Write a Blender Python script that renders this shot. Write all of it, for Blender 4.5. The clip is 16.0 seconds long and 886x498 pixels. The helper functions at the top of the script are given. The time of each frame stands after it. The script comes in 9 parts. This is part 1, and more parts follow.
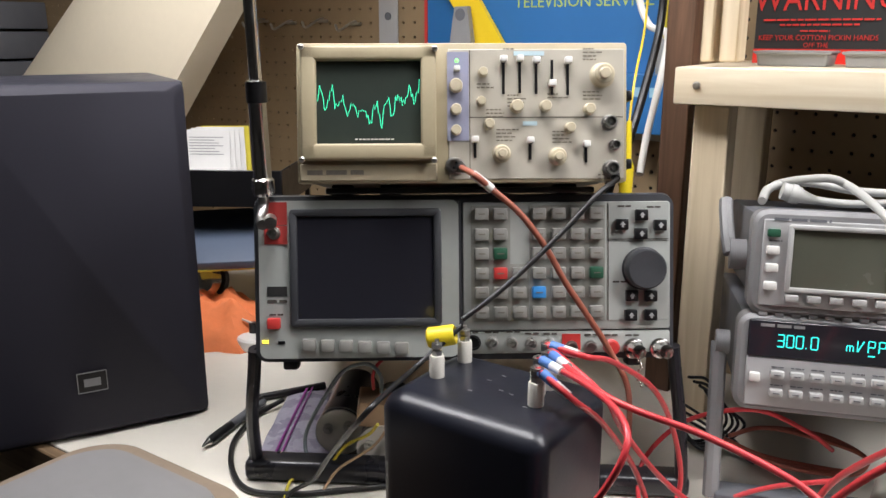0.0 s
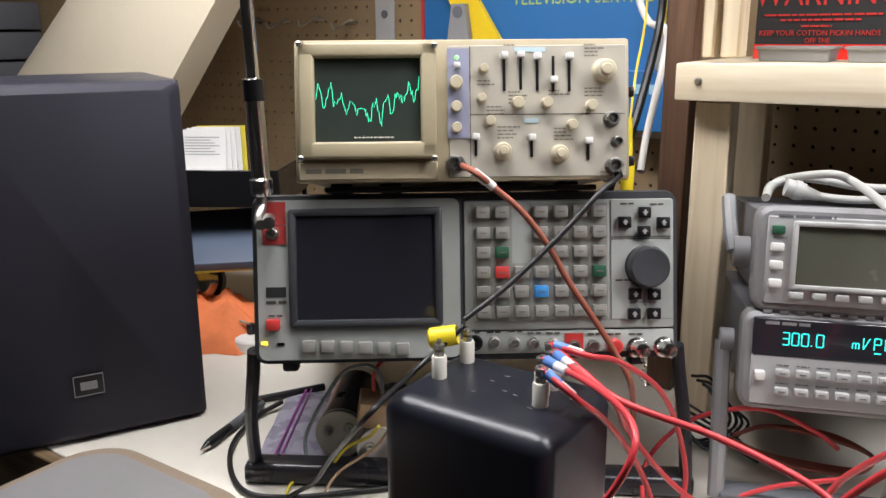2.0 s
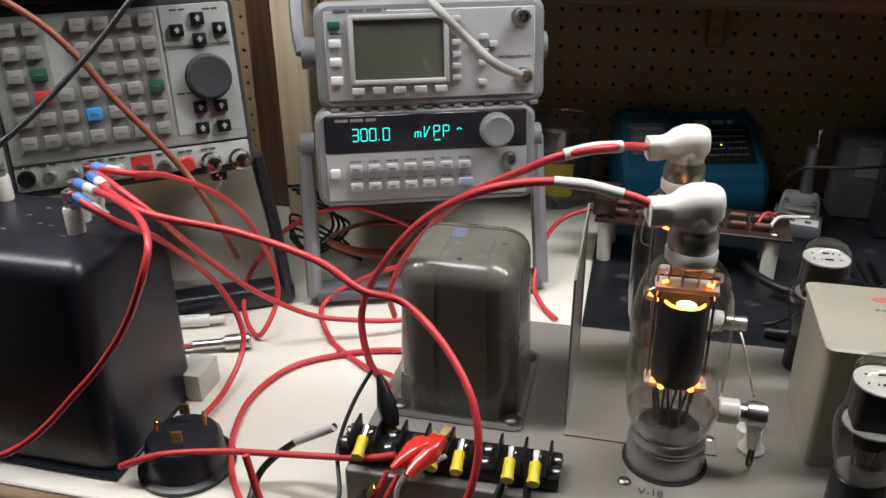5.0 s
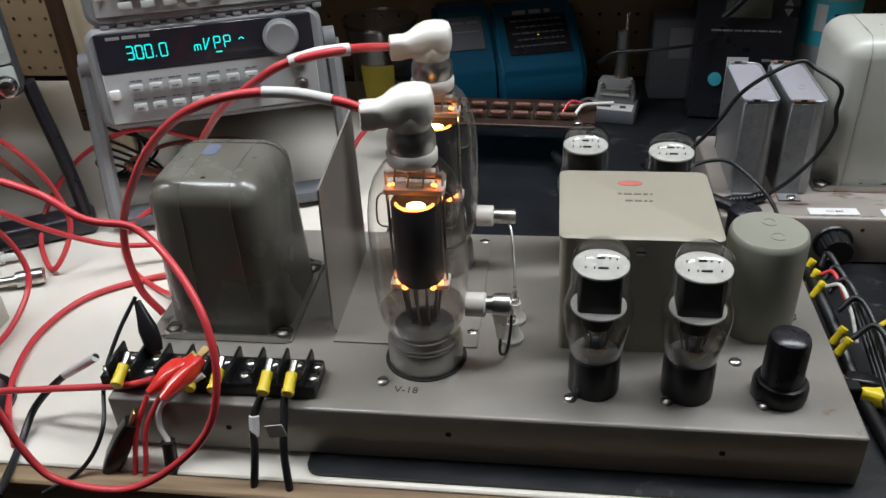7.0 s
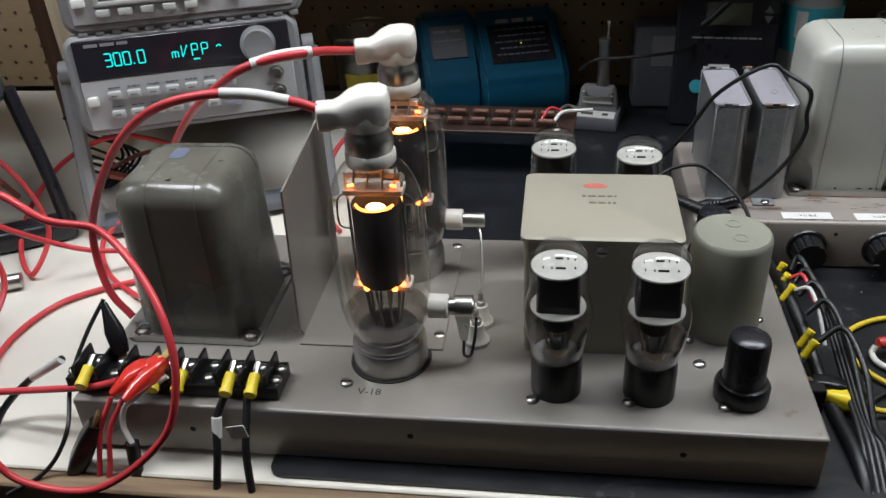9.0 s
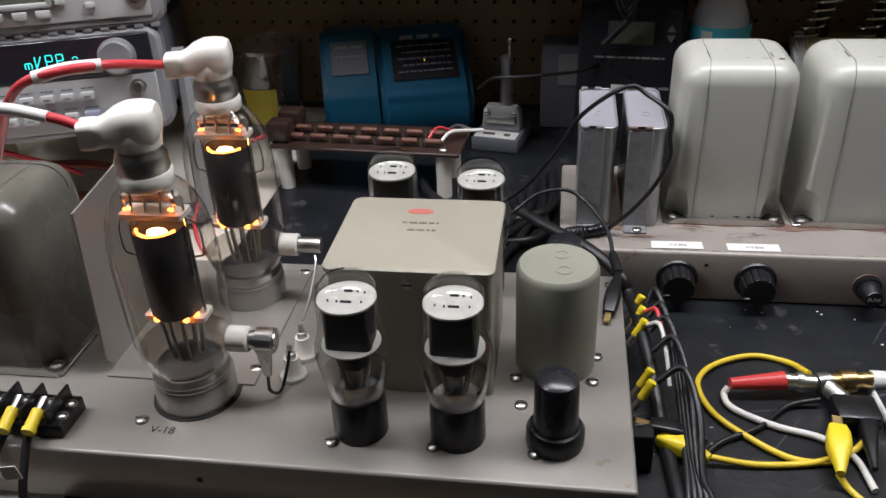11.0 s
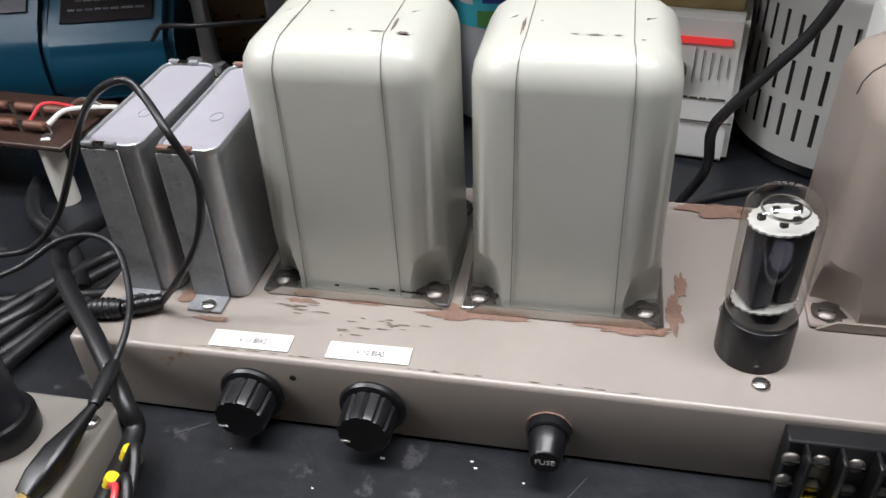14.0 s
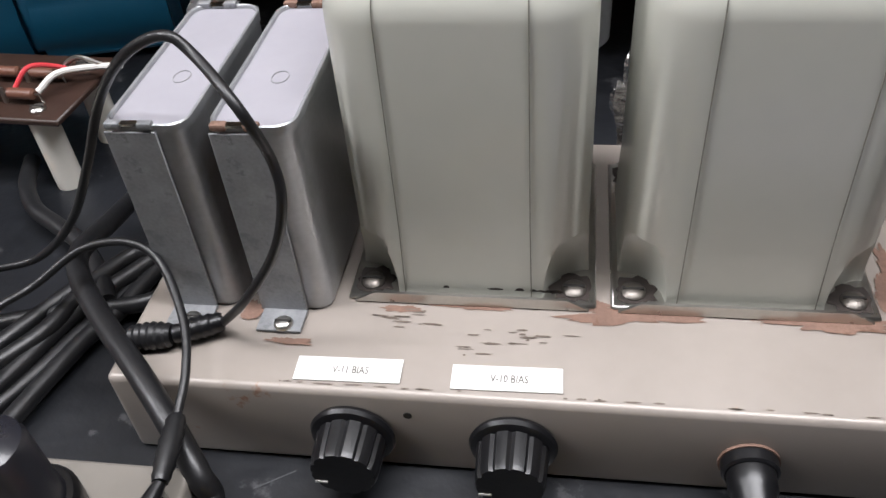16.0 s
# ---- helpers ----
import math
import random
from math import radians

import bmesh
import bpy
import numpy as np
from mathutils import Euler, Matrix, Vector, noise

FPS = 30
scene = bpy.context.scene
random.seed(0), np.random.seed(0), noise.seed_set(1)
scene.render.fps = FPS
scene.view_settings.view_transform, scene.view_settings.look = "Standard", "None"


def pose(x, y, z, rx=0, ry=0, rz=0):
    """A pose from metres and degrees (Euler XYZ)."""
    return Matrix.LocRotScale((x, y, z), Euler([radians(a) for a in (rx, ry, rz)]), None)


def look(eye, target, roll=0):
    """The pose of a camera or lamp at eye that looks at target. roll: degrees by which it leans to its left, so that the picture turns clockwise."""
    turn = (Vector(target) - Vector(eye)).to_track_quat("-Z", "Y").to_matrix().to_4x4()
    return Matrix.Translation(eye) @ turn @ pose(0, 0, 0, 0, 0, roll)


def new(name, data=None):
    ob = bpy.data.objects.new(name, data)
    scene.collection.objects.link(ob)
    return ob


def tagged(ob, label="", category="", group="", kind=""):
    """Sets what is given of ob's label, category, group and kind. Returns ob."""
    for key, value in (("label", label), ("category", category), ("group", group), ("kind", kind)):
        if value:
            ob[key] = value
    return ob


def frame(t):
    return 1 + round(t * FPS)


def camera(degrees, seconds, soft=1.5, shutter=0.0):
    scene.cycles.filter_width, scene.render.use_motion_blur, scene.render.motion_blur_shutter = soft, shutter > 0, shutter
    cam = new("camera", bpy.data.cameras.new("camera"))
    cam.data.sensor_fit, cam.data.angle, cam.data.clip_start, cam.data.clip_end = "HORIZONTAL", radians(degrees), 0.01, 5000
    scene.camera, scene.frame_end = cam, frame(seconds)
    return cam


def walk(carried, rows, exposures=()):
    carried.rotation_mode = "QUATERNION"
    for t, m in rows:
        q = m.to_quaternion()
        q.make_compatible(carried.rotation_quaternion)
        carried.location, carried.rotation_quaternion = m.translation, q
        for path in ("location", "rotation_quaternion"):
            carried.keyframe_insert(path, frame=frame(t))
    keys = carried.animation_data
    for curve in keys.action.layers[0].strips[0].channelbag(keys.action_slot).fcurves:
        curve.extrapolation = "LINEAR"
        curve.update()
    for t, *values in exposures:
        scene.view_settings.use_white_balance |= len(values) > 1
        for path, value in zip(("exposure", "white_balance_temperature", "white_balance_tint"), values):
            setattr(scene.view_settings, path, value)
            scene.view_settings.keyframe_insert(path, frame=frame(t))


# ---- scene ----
cam = camera(56.3, 16.0)
PATH = [
    (0, (0.002, 0.011, 1.384), (-1.098, 1.602, 0.877), -0.1),
    (0.5, (-0.008, 0.013, 1.383), (-1.11, 1.601, 0.871), -0.1),
    (1, (-0.008, 0.014, 1.383), (-1.113, 1.601, 0.872), -0.1),
    (1.5, (-0.006, 0.015, 1.382), (-1.105, 1.606, 0.872), -0.3),
    (2, (-0.008, 0.016, 1.381), (-1.099, 1.613, 0.873), -0.4),
    (2.5, (-0.007, 0.021, 1.377), (-1.091, 1.622, 0.866), -0.4),
    (3, (0.004, 0.032, 1.366), (-1.029, 1.651, 0.807), -0.7),
    (3.5, (0.03, 0.045, 1.361), (-0.846, 1.727, 0.725), -0.6),
    (4, (0.053, 0.053, 1.355), (-0.658, 1.775, 0.628), -0.4),
    (4.5, (0.082, 0.069, 1.348), (-0.469, 1.811, 0.536), -0.4),
    (5, (0.115, 0.081, 1.345), (-0.317, 1.83, 0.475), -0.7),
    (5.2, (0.13, 0.086, 1.344), (-0.252, 1.832, 0.447), -0.6),
    (7.3, (0.251, 0.11, 1.343), (0.005, 1.774, 0.26), -3.2),
    (7.5, (0.255, 0.107, 1.339), (0.011, 1.782, 0.273), -3.2),
    (8, (0.265, 0.106, 1.339), (0.013, 1.778, 0.271), -3.2),
    (10.3, (0.306, 0.124, 1.33), (-0.019, 1.818, 0.317), -3.4),
    (10.5, (0.329, 0.132, 1.334), (-0.008, 1.824, 0.322), -3.3),
    (11, (0.398, 0.163, 1.316), (0.121, 1.865, 0.303), -2.6),
    (11.5, (0.458, 0.215, 1.309), (0.326, 1.927, 0.282), -2.2),
    (12, (0.517, 0.293, 1.293), (0.485, 2.009, 0.267), -0.0),
    (12.5, (0.565, 0.346, 1.281), (0.593, 2.051, 0.237), 1.7),
    (13, (0.606, 0.384, 1.288), (0.573, 2.061, 0.197), 0.5),
    (13.5, (0.666, 0.455, 1.265), (0.482, 2.090, 0.129), -0.3),
    (14, (0.667, 0.508, 1.242), (0.315, 2.072, 0.046), -2.9),
    (14.5, (0.620, 0.561, 1.223), (0.253, 2.050, -0.061), -5.2),
    (15, (0.580, 0.590, 1.209), (0.273, 2.052, -0.120), -5.7),
    (15.5, (0.579, 0.592, 1.203), (0.277, 2.054, -0.129), -5.7),
    (16, (0.582, 0.592, 1.203), (0.287, 2.059, -0.124), -5.5),
]
walk(cam, [(t, look(eye, target, roll)) for t, eye, target, roll in PATH], [(0, -0.02, 6450, 11), (2.5, -0.01, 6450, 11), (4.5, -0.22, 6450, 10), (5.2, -0.30, 6350, 9), (7.5, -0.42, 6050, 6), (8.2, -0.42, 6050, 6), (10.5, -0.36, 6150, 9), (11.5, -0.14, 6250, 14), (12.5, 0.02, 6300, 12), (13.2, 0.12, 6300, 10), (14, 0.24, 6250, 10), (15, 0.30, 6250, 11), (16, 0.25, 6300, 11)])

# ---- light: ceiling fluorescent fixtures, an added fill lamp and the dim room round them ----
world = bpy.data.worlds.new("room_world")
scene.world = world
world.use_nodes = True
world.node_tree.nodes["Background"].inputs[0].default_value = (0.75, 0.82, 1.0, 1)
world.node_tree.nodes["Background"].inputs[1].default_value = 0.004


def area_lamp(name, m, sx, sy, watts, color):
    data = bpy.data.lights.new(name, "AREA")
    data.shape, data.size, data.size_y, data.energy, data.color = "RECTANGLE", sx, sy, watts, color
    ob = new(name, data)
    ob.matrix_world = m
    return ob


area_lamp("fixture_light_left", pose(-0.70, 0.56, 2.04), 1.15, 0.20, 19.5, (1.0, 0.985, 1.0))
area_lamp("fixture_light_right", pose(0.68, 0.77, 2.04), 1.15, 0.20, 18.6, (1.0, 0.985, 1.0))
# Weak fill lamp added in the room to lift the front faces.
area_lamp("room_fill_light", pose(-0.9, -0.75, 2.36), 1.1, 0.3, 1.4, (0.9, 0.95, 1.0))


# ---- materials ----
def nt(name):
    m = bpy.data.materials.new(name)
    m.use_nodes = True
    t = m.node_tree
    return m, t, t.nodes["Principled BSDF"]


def mat(name, rgb, rough=0.5, metal=0.0, var=0.12, scale=40.0, bump=0.15, stain=None, amount=0.5, sscale=9.0, coat=0.0, fine=6.0, dist=0.0006):
    """Base colour with two scales of mottling, optional stains, uneven gloss and fine relief."""
    m, t, p = nt(name)
    N, K = t.nodes.new, t.links.new
    co = N("ShaderNodeTexCoord")
    n1, n2 = N("ShaderNodeTexNoise"), N("ShaderNodeTexNoise")
    n1.inputs["Scale"].default_value, n1.inputs["Detail"].default_value = scale, 5
    n2.inputs["Scale"].default_value, n2.inputs["Detail"].default_value = scale * fine, 3
    K(co.outputs["Object"], n1.inputs["Vector"]), K(co.outputs["Object"], n2.inputs["Vector"])
    mixn = N("ShaderNodeMath")
    mixn.operation = "MULTIPLY_ADD"
    K(n1.outputs["Fac"], mixn.inputs[0])
    mixn.inputs[1].default_value = 0.65
    half = N("ShaderNodeMath")
    half.operation = "MULTIPLY"
    K(n2.outputs["Fac"], half.inputs[0])
    half.inputs[1].default_value = 0.35
    K(half.outputs[0], mixn.inputs[2])
    ramp = N("ShaderNodeMapRange")
    ramp.inputs["From Min"].default_value, ramp.inputs["From Max"].default_value = 0.2, 0.8
    ramp.inputs["To Min"].default_value, ramp.inputs["To Max"].default_value = 1 - var, 1 + var
    K(mixn.outputs[0], ramp.inputs["Value"])
    mul = N("ShaderNodeVectorMath")
    mul.operation = "SCALE"
    mul.inputs[0].default_value = rgb
    K(ramp.outputs[0], mul.inputs["Scale"])
    col = mul.outputs[0]
    if stain:
        n3 = N("ShaderNodeTexNoise")
        n3.inputs["Scale"].default_value, n3.inputs["Detail"].default_value, n3.inputs["Roughness"].default_value = sscale, 8, 0.7
        K(co.outputs["Object"], n3.inputs["Vector"])
        r3 = N("ShaderNodeMapRange")
        lo = 0.72 - 0.22 * amount
        r3.inputs["From Min"].default_value, r3.inputs["From Max"].default_value = lo, lo + 0.05
        K(n3.outputs["Fac"], r3.inputs["Value"])
        mx = N("ShaderNodeMix")
        mx.data_type = "RGBA"
        K(r3.outputs[0], mx.inputs["Factor"])
        K(col, mx.inputs["A"])
        mx.inputs["B"].default_value = (*stain, 1)
        col = mx.outputs["Result"]
    K(col, p.inputs["Base Color"])
    rr = N("ShaderNodeMapRange")
    rr.inputs["From Min"].default_value, rr.inputs["From Max"].default_value = 0.15, 0.85
    rr.inputs["To Min"].default_value, rr.inputs["To Max"].default_value = max(0.03, rough - 0.08), min(1, rough + 0.08)
    K(n1.outputs["Fac"], rr.inputs["Value"]), K(rr.outputs[0], p.inputs["Roughness"])
    p.inputs["Metallic"].default_value = metal
    p.inputs["Coat Weight"].default_value = coat
    if bump:
        b = N("ShaderNodeBump")
        b.inputs["Strength"].default_value, b.inputs["Distance"].default_value = bump, dist
        K(n2.outputs["Fac"], b.inputs["Height"]), K(b.outputs[0], p.inputs["Normal"])
    return m


def glow(name, rgb, strength):
    m, t, p = nt(name)
    p.inputs["Base Color"].default_value = (*[c * 0.3 for c in rgb], 1)
    p.inputs["Emission Color"].default_value, p.inputs["Emission Strength"].default_value = (*rgb, 1), strength
    return m


def thin_glass(name, tint=(1, 1, 1), gain=1.0, rough=0.02):
    """A thin clear wall: it lets light straight through and mirrors at grazing angles."""
    m, t, p = nt(name)
    N, K = t.nodes.new, t.links.new
    t.nodes.remove(p)
    tr, gl, mx, fr = N("ShaderNodeBsdfTransparent"), N("ShaderNodeBsdfGlossy"), N("ShaderNodeMixShader"), N("ShaderNodeLayerWeight")
    fr.inputs["Blend"].default_value = 0.5
    steep = N("ShaderNodeMath")
    steep.operation = "POWER"
    steep.inputs[1].default_value = 4.0
    K(fr.outputs["Facing"], steep.inputs[0])
    base = N("ShaderNodeMath")
    base.operation = "MULTIPLY_ADD"
    base.inputs[1].default_value, base.inputs[2].default_value = 0.9, 0.075
    K(steep.outputs[0], base.inputs[0])
    g = N("ShaderNodeMath")
    g.operation = "MULTIPLY"
    g.use_clamp = True
    g.inputs[1].default_value = gain
    tr.inputs[0].default_value = (*tint, 1)
    gl.inputs["Roughness"].default_value = rough
    K(base.outputs[0], g.inputs[0]), K(g.outputs[0], mx.inputs[0]), K(tr.outputs[0], mx.inputs[1]), K(gl.outputs[0], mx.inputs[2])
    K(mx.outputs[0], t.nodes["Material Output"].inputs[0])
    return m


def wood(name, a, b, scale=14.0, axis=0, rough=0.55):
    """Plank grain: noise stretched along one axis."""
    m, t, p = nt(name)
    N, K = t.nodes.new, t.links.new
    co, mp, n = N("ShaderNodeTexCoord"), N("ShaderNodeMapping"), N("ShaderNodeTexNoise")
    s = [scale * 6] * 3
    s[axis] = scale * 0.35
    mp.inputs["Scale"].default_value = s
    n.inputs["Scale"].default_value, n.inputs["Detail"].default_value, n.inputs["Distortion"].default_value = 1.0, 6, 0.6
    r = N("ShaderNodeValToRGB")
    r.color_ramp.elements[0].position, r.color_ramp.elements[1].position = 0.32, 0.68
    r.color_ramp.elements[0].color, r.color_ramp.elements[1].color = (*a, 1), (*b, 1)
    K(co.outputs["Object"], mp.inputs[0]), K(mp.outputs[0], n.inputs["Vector"]), K(n.outputs["Fac"], r.inputs[0]), K(r.outputs[0], p.inputs["Base Color"])
    bp = N("ShaderNodeBump")
    bp.inputs["Strength"].default_value, bp.inputs["Distance"].default_value = 0.25, 0.001
    K(n.outputs["Fac"], bp.inputs["Height"]), K(bp.outputs[0], p.inputs["Normal"])
    p.inputs["Roughness"].default_value = rough
    return m


M_LAM = mat("white_laminate", (0.76, 0.72, 0.635), 0.42, var=0.05, scale=8, bump=0.05, stain=(0.42, 0.37, 0.3), amount=0.12, sscale=6)
M_EDGE = wood("bench_edge_wood", (0.14, 0.088, 0.048), (0.27, 0.185, 0.105), axis=0)
M_MAT = mat("black_bench_mat", (0.010, 0.011, 0.0135), 0.38, var=0.45, scale=22, bump=0.5, stain=(0.05, 0.05, 0.053), amount=0.55, sscale=28)
M_PEG = mat("pegboard_tan", (0.29, 0.205, 0.115), 0.7, var=0.12, scale=10, bump=0.2)
# Near-black that stands in for the shade inside holes, slots and gaps.
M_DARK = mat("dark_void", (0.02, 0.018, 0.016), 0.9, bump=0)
M_PINE = wood("pale_pine", (0.66, 0.55, 0.38), (0.80, 0.71, 0.54), axis=0, rough=0.6)
M_PINEZ = wood("pale_pine_upright", (0.58, 0.47, 0.31), (0.72, 0.61, 0.44), axis=2, rough=0.6)
M_WALNUT = wood("brown_post_wood", (0.07, 0.035, 0.02), (0.16, 0.085, 0.05), axis=2)
M_SHELFB = wood("brown_shelf_wood", (0.13, 0.075, 0.04), (0.24, 0.14, 0.08), axis=0)
M_BOARD = mat("pale_foam_board", (0.86, 0.76, 0.58), 0.75, var=0.04, scale=12)
M_WALL = mat("room_wall_paint", (0.11, 0.105, 0.095), 0.8, var=0.05, scale=4)
M_CEIL = mat("ceiling_paint", (0.38, 0.37, 0.35), 0.85, var=0.04, scale=4)
M_FLOOR = mat("grey_floor", (0.055, 0.052, 0.05), 0.6, var=0.15, scale=6)
M_BLK = mat("black_plastic", (0.0065, 0.0065, 0.0075), 0.33, var=0.2, scale=50, bump=0.12)
M_BLKS = mat("black_satin_paint", (0.017, 0.017, 0.022), 0.30, var=0.25, scale=30, bump=0.12, stain=(0.05, 0.05, 0.055), amount=0.15, sscale=20)
M_BLKR = mat("black_rubber", (0.009, 0.009, 0.010), 0.40, var=0.2, scale=60, bump=0.2)
M_GRILLE = mat("speaker_cloth", (0.017, 0.016, 0.027), 0.75, var=0.25, scale=400, bump=0.5, fine=4)
M_SPKW = mat("speaker_vinyl", (0.022, 0.022, 0.032), 0.4, var=0.2, scale=60, bump=0.3)
M_CREAM = mat("cream_plastic", (0.42, 0.36, 0.235), 0.45, var=0.06, scale=30, bump=0.06)
M_PANEL = mat("scope_panel", (0.45, 0.42, 0.35), 0.45, var=0.05, scale=30, bump=0.04)
M_SCBODY = mat("scope_case", (0.40, 0.34, 0.23), 0.5, var=0.08, scale=30)
M_KNOBC = mat("cream_knob", (0.55, 0.49, 0.35), 0.4, var=0.08, scale=60)
M_PURP = mat("lavender_panel", (0.30, 0.31, 0.42), 0.5, var=0.05)
M_BLUEP = mat("pale_blue_panel", (0.42, 0.55, 0.60), 0.5, var=0.04)
M_CRT = mat("crt_face", (0.042, 0.052, 0.044), 0.16, var=0.1, scale=10, bump=0, coat=0.6)
M_MONF = mat("monitor_front", (0.40, 0.42, 0.395), 0.45, var=0.05, scale=25, bump=0.05)
M_MONK = mat("monitor_keypad", (0.30, 0.30, 0.27), 0.5, var=0.06, scale=40)
M_KEY = mat("grey_key", (0.265, 0.26, 0.24), 0.45, var=0.08, scale=80)
M_MONB = mat("charcoal_case", (0.05, 0.052, 0.058), 0.4, var=0.15, scale=50, bump=0.2)
M_SCREEN = mat("dark_screen", (0.020, 0.020, 0.027), 0.2, var=0.1, scale=5, bump=0, coat=0.5)
M_RED = mat("red_plastic", (0.55, 0.045, 0.04), 0.4, var=0.1)
M_DRED = mat("dark_red_panel", (0.36, 0.04, 0.035), 0.45, var=0.08)
M_GREEN = mat("green_key", (0.02, 0.09, 0.05), 0.4)
M_BLUEK = mat("blue_key", (0.04, 0.25, 0.62), 0.4)
M_WHITE = mat("white_plastic", (0.74, 0.73, 0.70), 0.4, var=0.04, scale=30, bump=0.04)
M_HPG = mat("instrument_bumper", (0.25, 0.25, 0.255), 0.5, var=0.06, scale=40, bump=0.1)
M_HPP = mat("instrument_panel", (0.42, 0.42, 0.42), 0.45, var=0.04, scale=40)
M_HPD = mat("instrument_case", (0.13, 0.135, 0.15), 0.5, var=0.08)
M_HPK = mat("instrument_key", (0.44, 0.44, 0.43), 0.45, var=0.06)
M_LCD = mat("lcd_grey_green", (0.10, 0.105, 0.08), 0.25, var=0.05, bump=0, coat=0.3)
M_CHROME = mat("chrome", (0.75, 0.74, 0.72), 0.16, 1.0, var=0.06, scale=60, bump=0.03)
M_STEEL = mat("nickel_steel", (0.55, 0.54, 0.51), 0.32, 1.0, var=0.12, scale=90, bump=0.08)
M_BRASS = mat("brass", (0.58, 0.42, 0.18), 0.3, 1.0, var=0.12, scale=90)
M_ZINC = mat("galvanised_can", (0.37, 0.38, 0.39), 0.38, 0.5, var=0.24, scale=55, bump=0.15, stain=(0.30, 0.29, 0.28), amount=0.35, sscale=40)
M_STRAP = mat("spangled_zinc_strap", (0.27, 0.275, 0.285), 0.5, 0.35, var=0.34, scale=110, bump=0.25, stain=(0.20, 0.205, 0.215), amount=0.8, sscale=90)
M_ZINCT = mat("can_lid", (0.30, 0.29, 0.32), 0.55, 0.1, var=0.07, scale=25, bump=0.08)
M_ALU = mat("brushed_aluminium", (0.50, 0.49, 0.47), 0.35, 0.9, var=0.12, scale=60)
M_CHAS = mat("taupe_chassis_paint", (0.250, 0.230, 0.205), 0.33, 0.15, var=0.07, scale=20, bump=0.06, stain=(0.19, 0.14, 0.10), amount=0.12, sscale=22)
M_CHAS2 = mat("worn_taupe_chassis_paint", (0.300, 0.264, 0.234), 0.38, 0.1, var=0.07, scale=20, bump=0.08, stain=(0.24, 0.12, 0.075), amount=0.28, sscale=24)
M_XF = mat("pale_grey_enamel", (0.44, 0.44, 0.39), 0.34, var=0.05, scale=14, bump=0.04, stain=(0.16, 0.11, 0.07), amount=0.0, sscale=30, coat=0.12)
M_XFT = mat("taupe_enamel", (0.27, 0.225, 0.195), 0.33, var=0.06, scale=14, bump=0.05, coat=0.15)
M_XFG = mat("olive_grey_enamel", (0.135, 0.130, 0.108), 0.27, var=0.08, scale=14, bump=0.05, stain=(0.12, 0.10, 0.08), amount=0.08, sscale=30, coat=0.25)
M_SEAM = mat("dark_seam", (0.07, 0.06, 0.05), 0.7)
M_SEAMC = mat("enamel_seam", (0.165, 0.155, 0.13), 0.6, var=0.5, scale=60)
M_RUST = mat("rust_primer", (0.18, 0.108, 0.08), 0.85, var=0.4, scale=90, bump=0.4, stain=(0.13, 0.07, 0.045), amount=0.7, sscale=70)
M_GRIME = mat("black_grime", (0.03, 0.022, 0.018), 0.8, var=0.4, scale=80, bump=0.4)
M_TANBOX = mat("tan_box_enamel", (0.34, 0.315, 0.25), 0.4, var=0.05, scale=15, bump=0.05)
M_OLIVE = mat("olive_can_enamel", (0.265, 0.265, 0.215), 0.33, var=0.06, scale=18, bump=0.05)
M_CERAM = mat("white_ceramic", (0.76, 0.73, 0.66), 0.32, var=0.05, scale=40, bump=0.04, coat=0.2)
M_GLASS = thin_glass("tube_glass", (0.945, 0.93, 0.91), 1.0)
M_GLASS2 = thin_glass("clear_glass", (0.92, 0.92, 0.915), 1.0)
M_SMOKE = thin_glass("getter_flash", (0.60, 0.56, 0.52), 1.6, 0.06)
M_CUP = thin_glass("clear_plastic_tub", (0.84, 0.84, 0.83), 2.2, 0.12)
M_HAZE = mat("hazy_clear_plastic", (0.80, 0.83, 0.86), 0.15, var=0.1, scale=60, bump=0.5, coat=0.5)
M_HAZE.node_tree.nodes["Principled BSDF"].inputs["Alpha"].default_value = 0.6
M_FOIL = mat("crumpled_foil", (0.62, 0.61, 0.60), 0.22, 0.95, var=0.3, scale=70, bump=1.0, dist=0.004, fine=2.0)
M_POT = mat("worn_black_enamel", (0.011, 0.012, 0.019), 0.33, var=0.15, scale=30, bump=0.15, stain=(0.04, 0.04, 0.045), amount=0.02, sscale=26)
M_SCUFF = mat("pale_scuff", (0.055, 0.056, 0.06), 0.7, var=0.4, scale=200)
M_FADED = mat("faded_red_print", (0.46, 0.13, 0.10), 0.6, var=0.3, scale=300)
M_FAINT = mat("faint_brown_print", (0.17, 0.15, 0.12), 0.6, var=0.3, scale=300)
M_OLDS = mat("old_screw_steel", (0.22, 0.20, 0.18), 0.4, 0.9, var=0.35, scale=300, bump=0.3)
M_WORN = mat("brown_worn_scratch", (0.13, 0.10, 0.08), 0.7, var=0.3, scale=300)
M_MICA = mat("white_mica", (0.56, 0.55, 0.51), 0.35, var=0.3, scale=100, bump=0.2)
M_ANODE = mat("graphite_anode", (0.055, 0.052, 0.056), 0.38, 0.4, var=0.3, scale=80)
M_PLATE = mat("tube_plate_black", (0.02, 0.02, 0.021), 0.5, 0.3, var=0.3, scale=80)
M_HOT = glow("hot_filament", (1.0, 0.42, 0.10), 60.0)
M_WARM = glow("warm_orange_glow", (1.0, 0.22, 0.035), 12.0)
M_TRACE = glow("scope_trace", (0.06, 0.95, 0.50), 1.6)
M_VFD = glow("cyan_readout", (0.04, 0.85, 0.75), 1.6)
M_LEDG = glow("green_led", (0.25, 1.0, 0.2), 2.0)
M_LEDY = glow("amber_led", (1.0, 0.7, 0.05), 2.5)
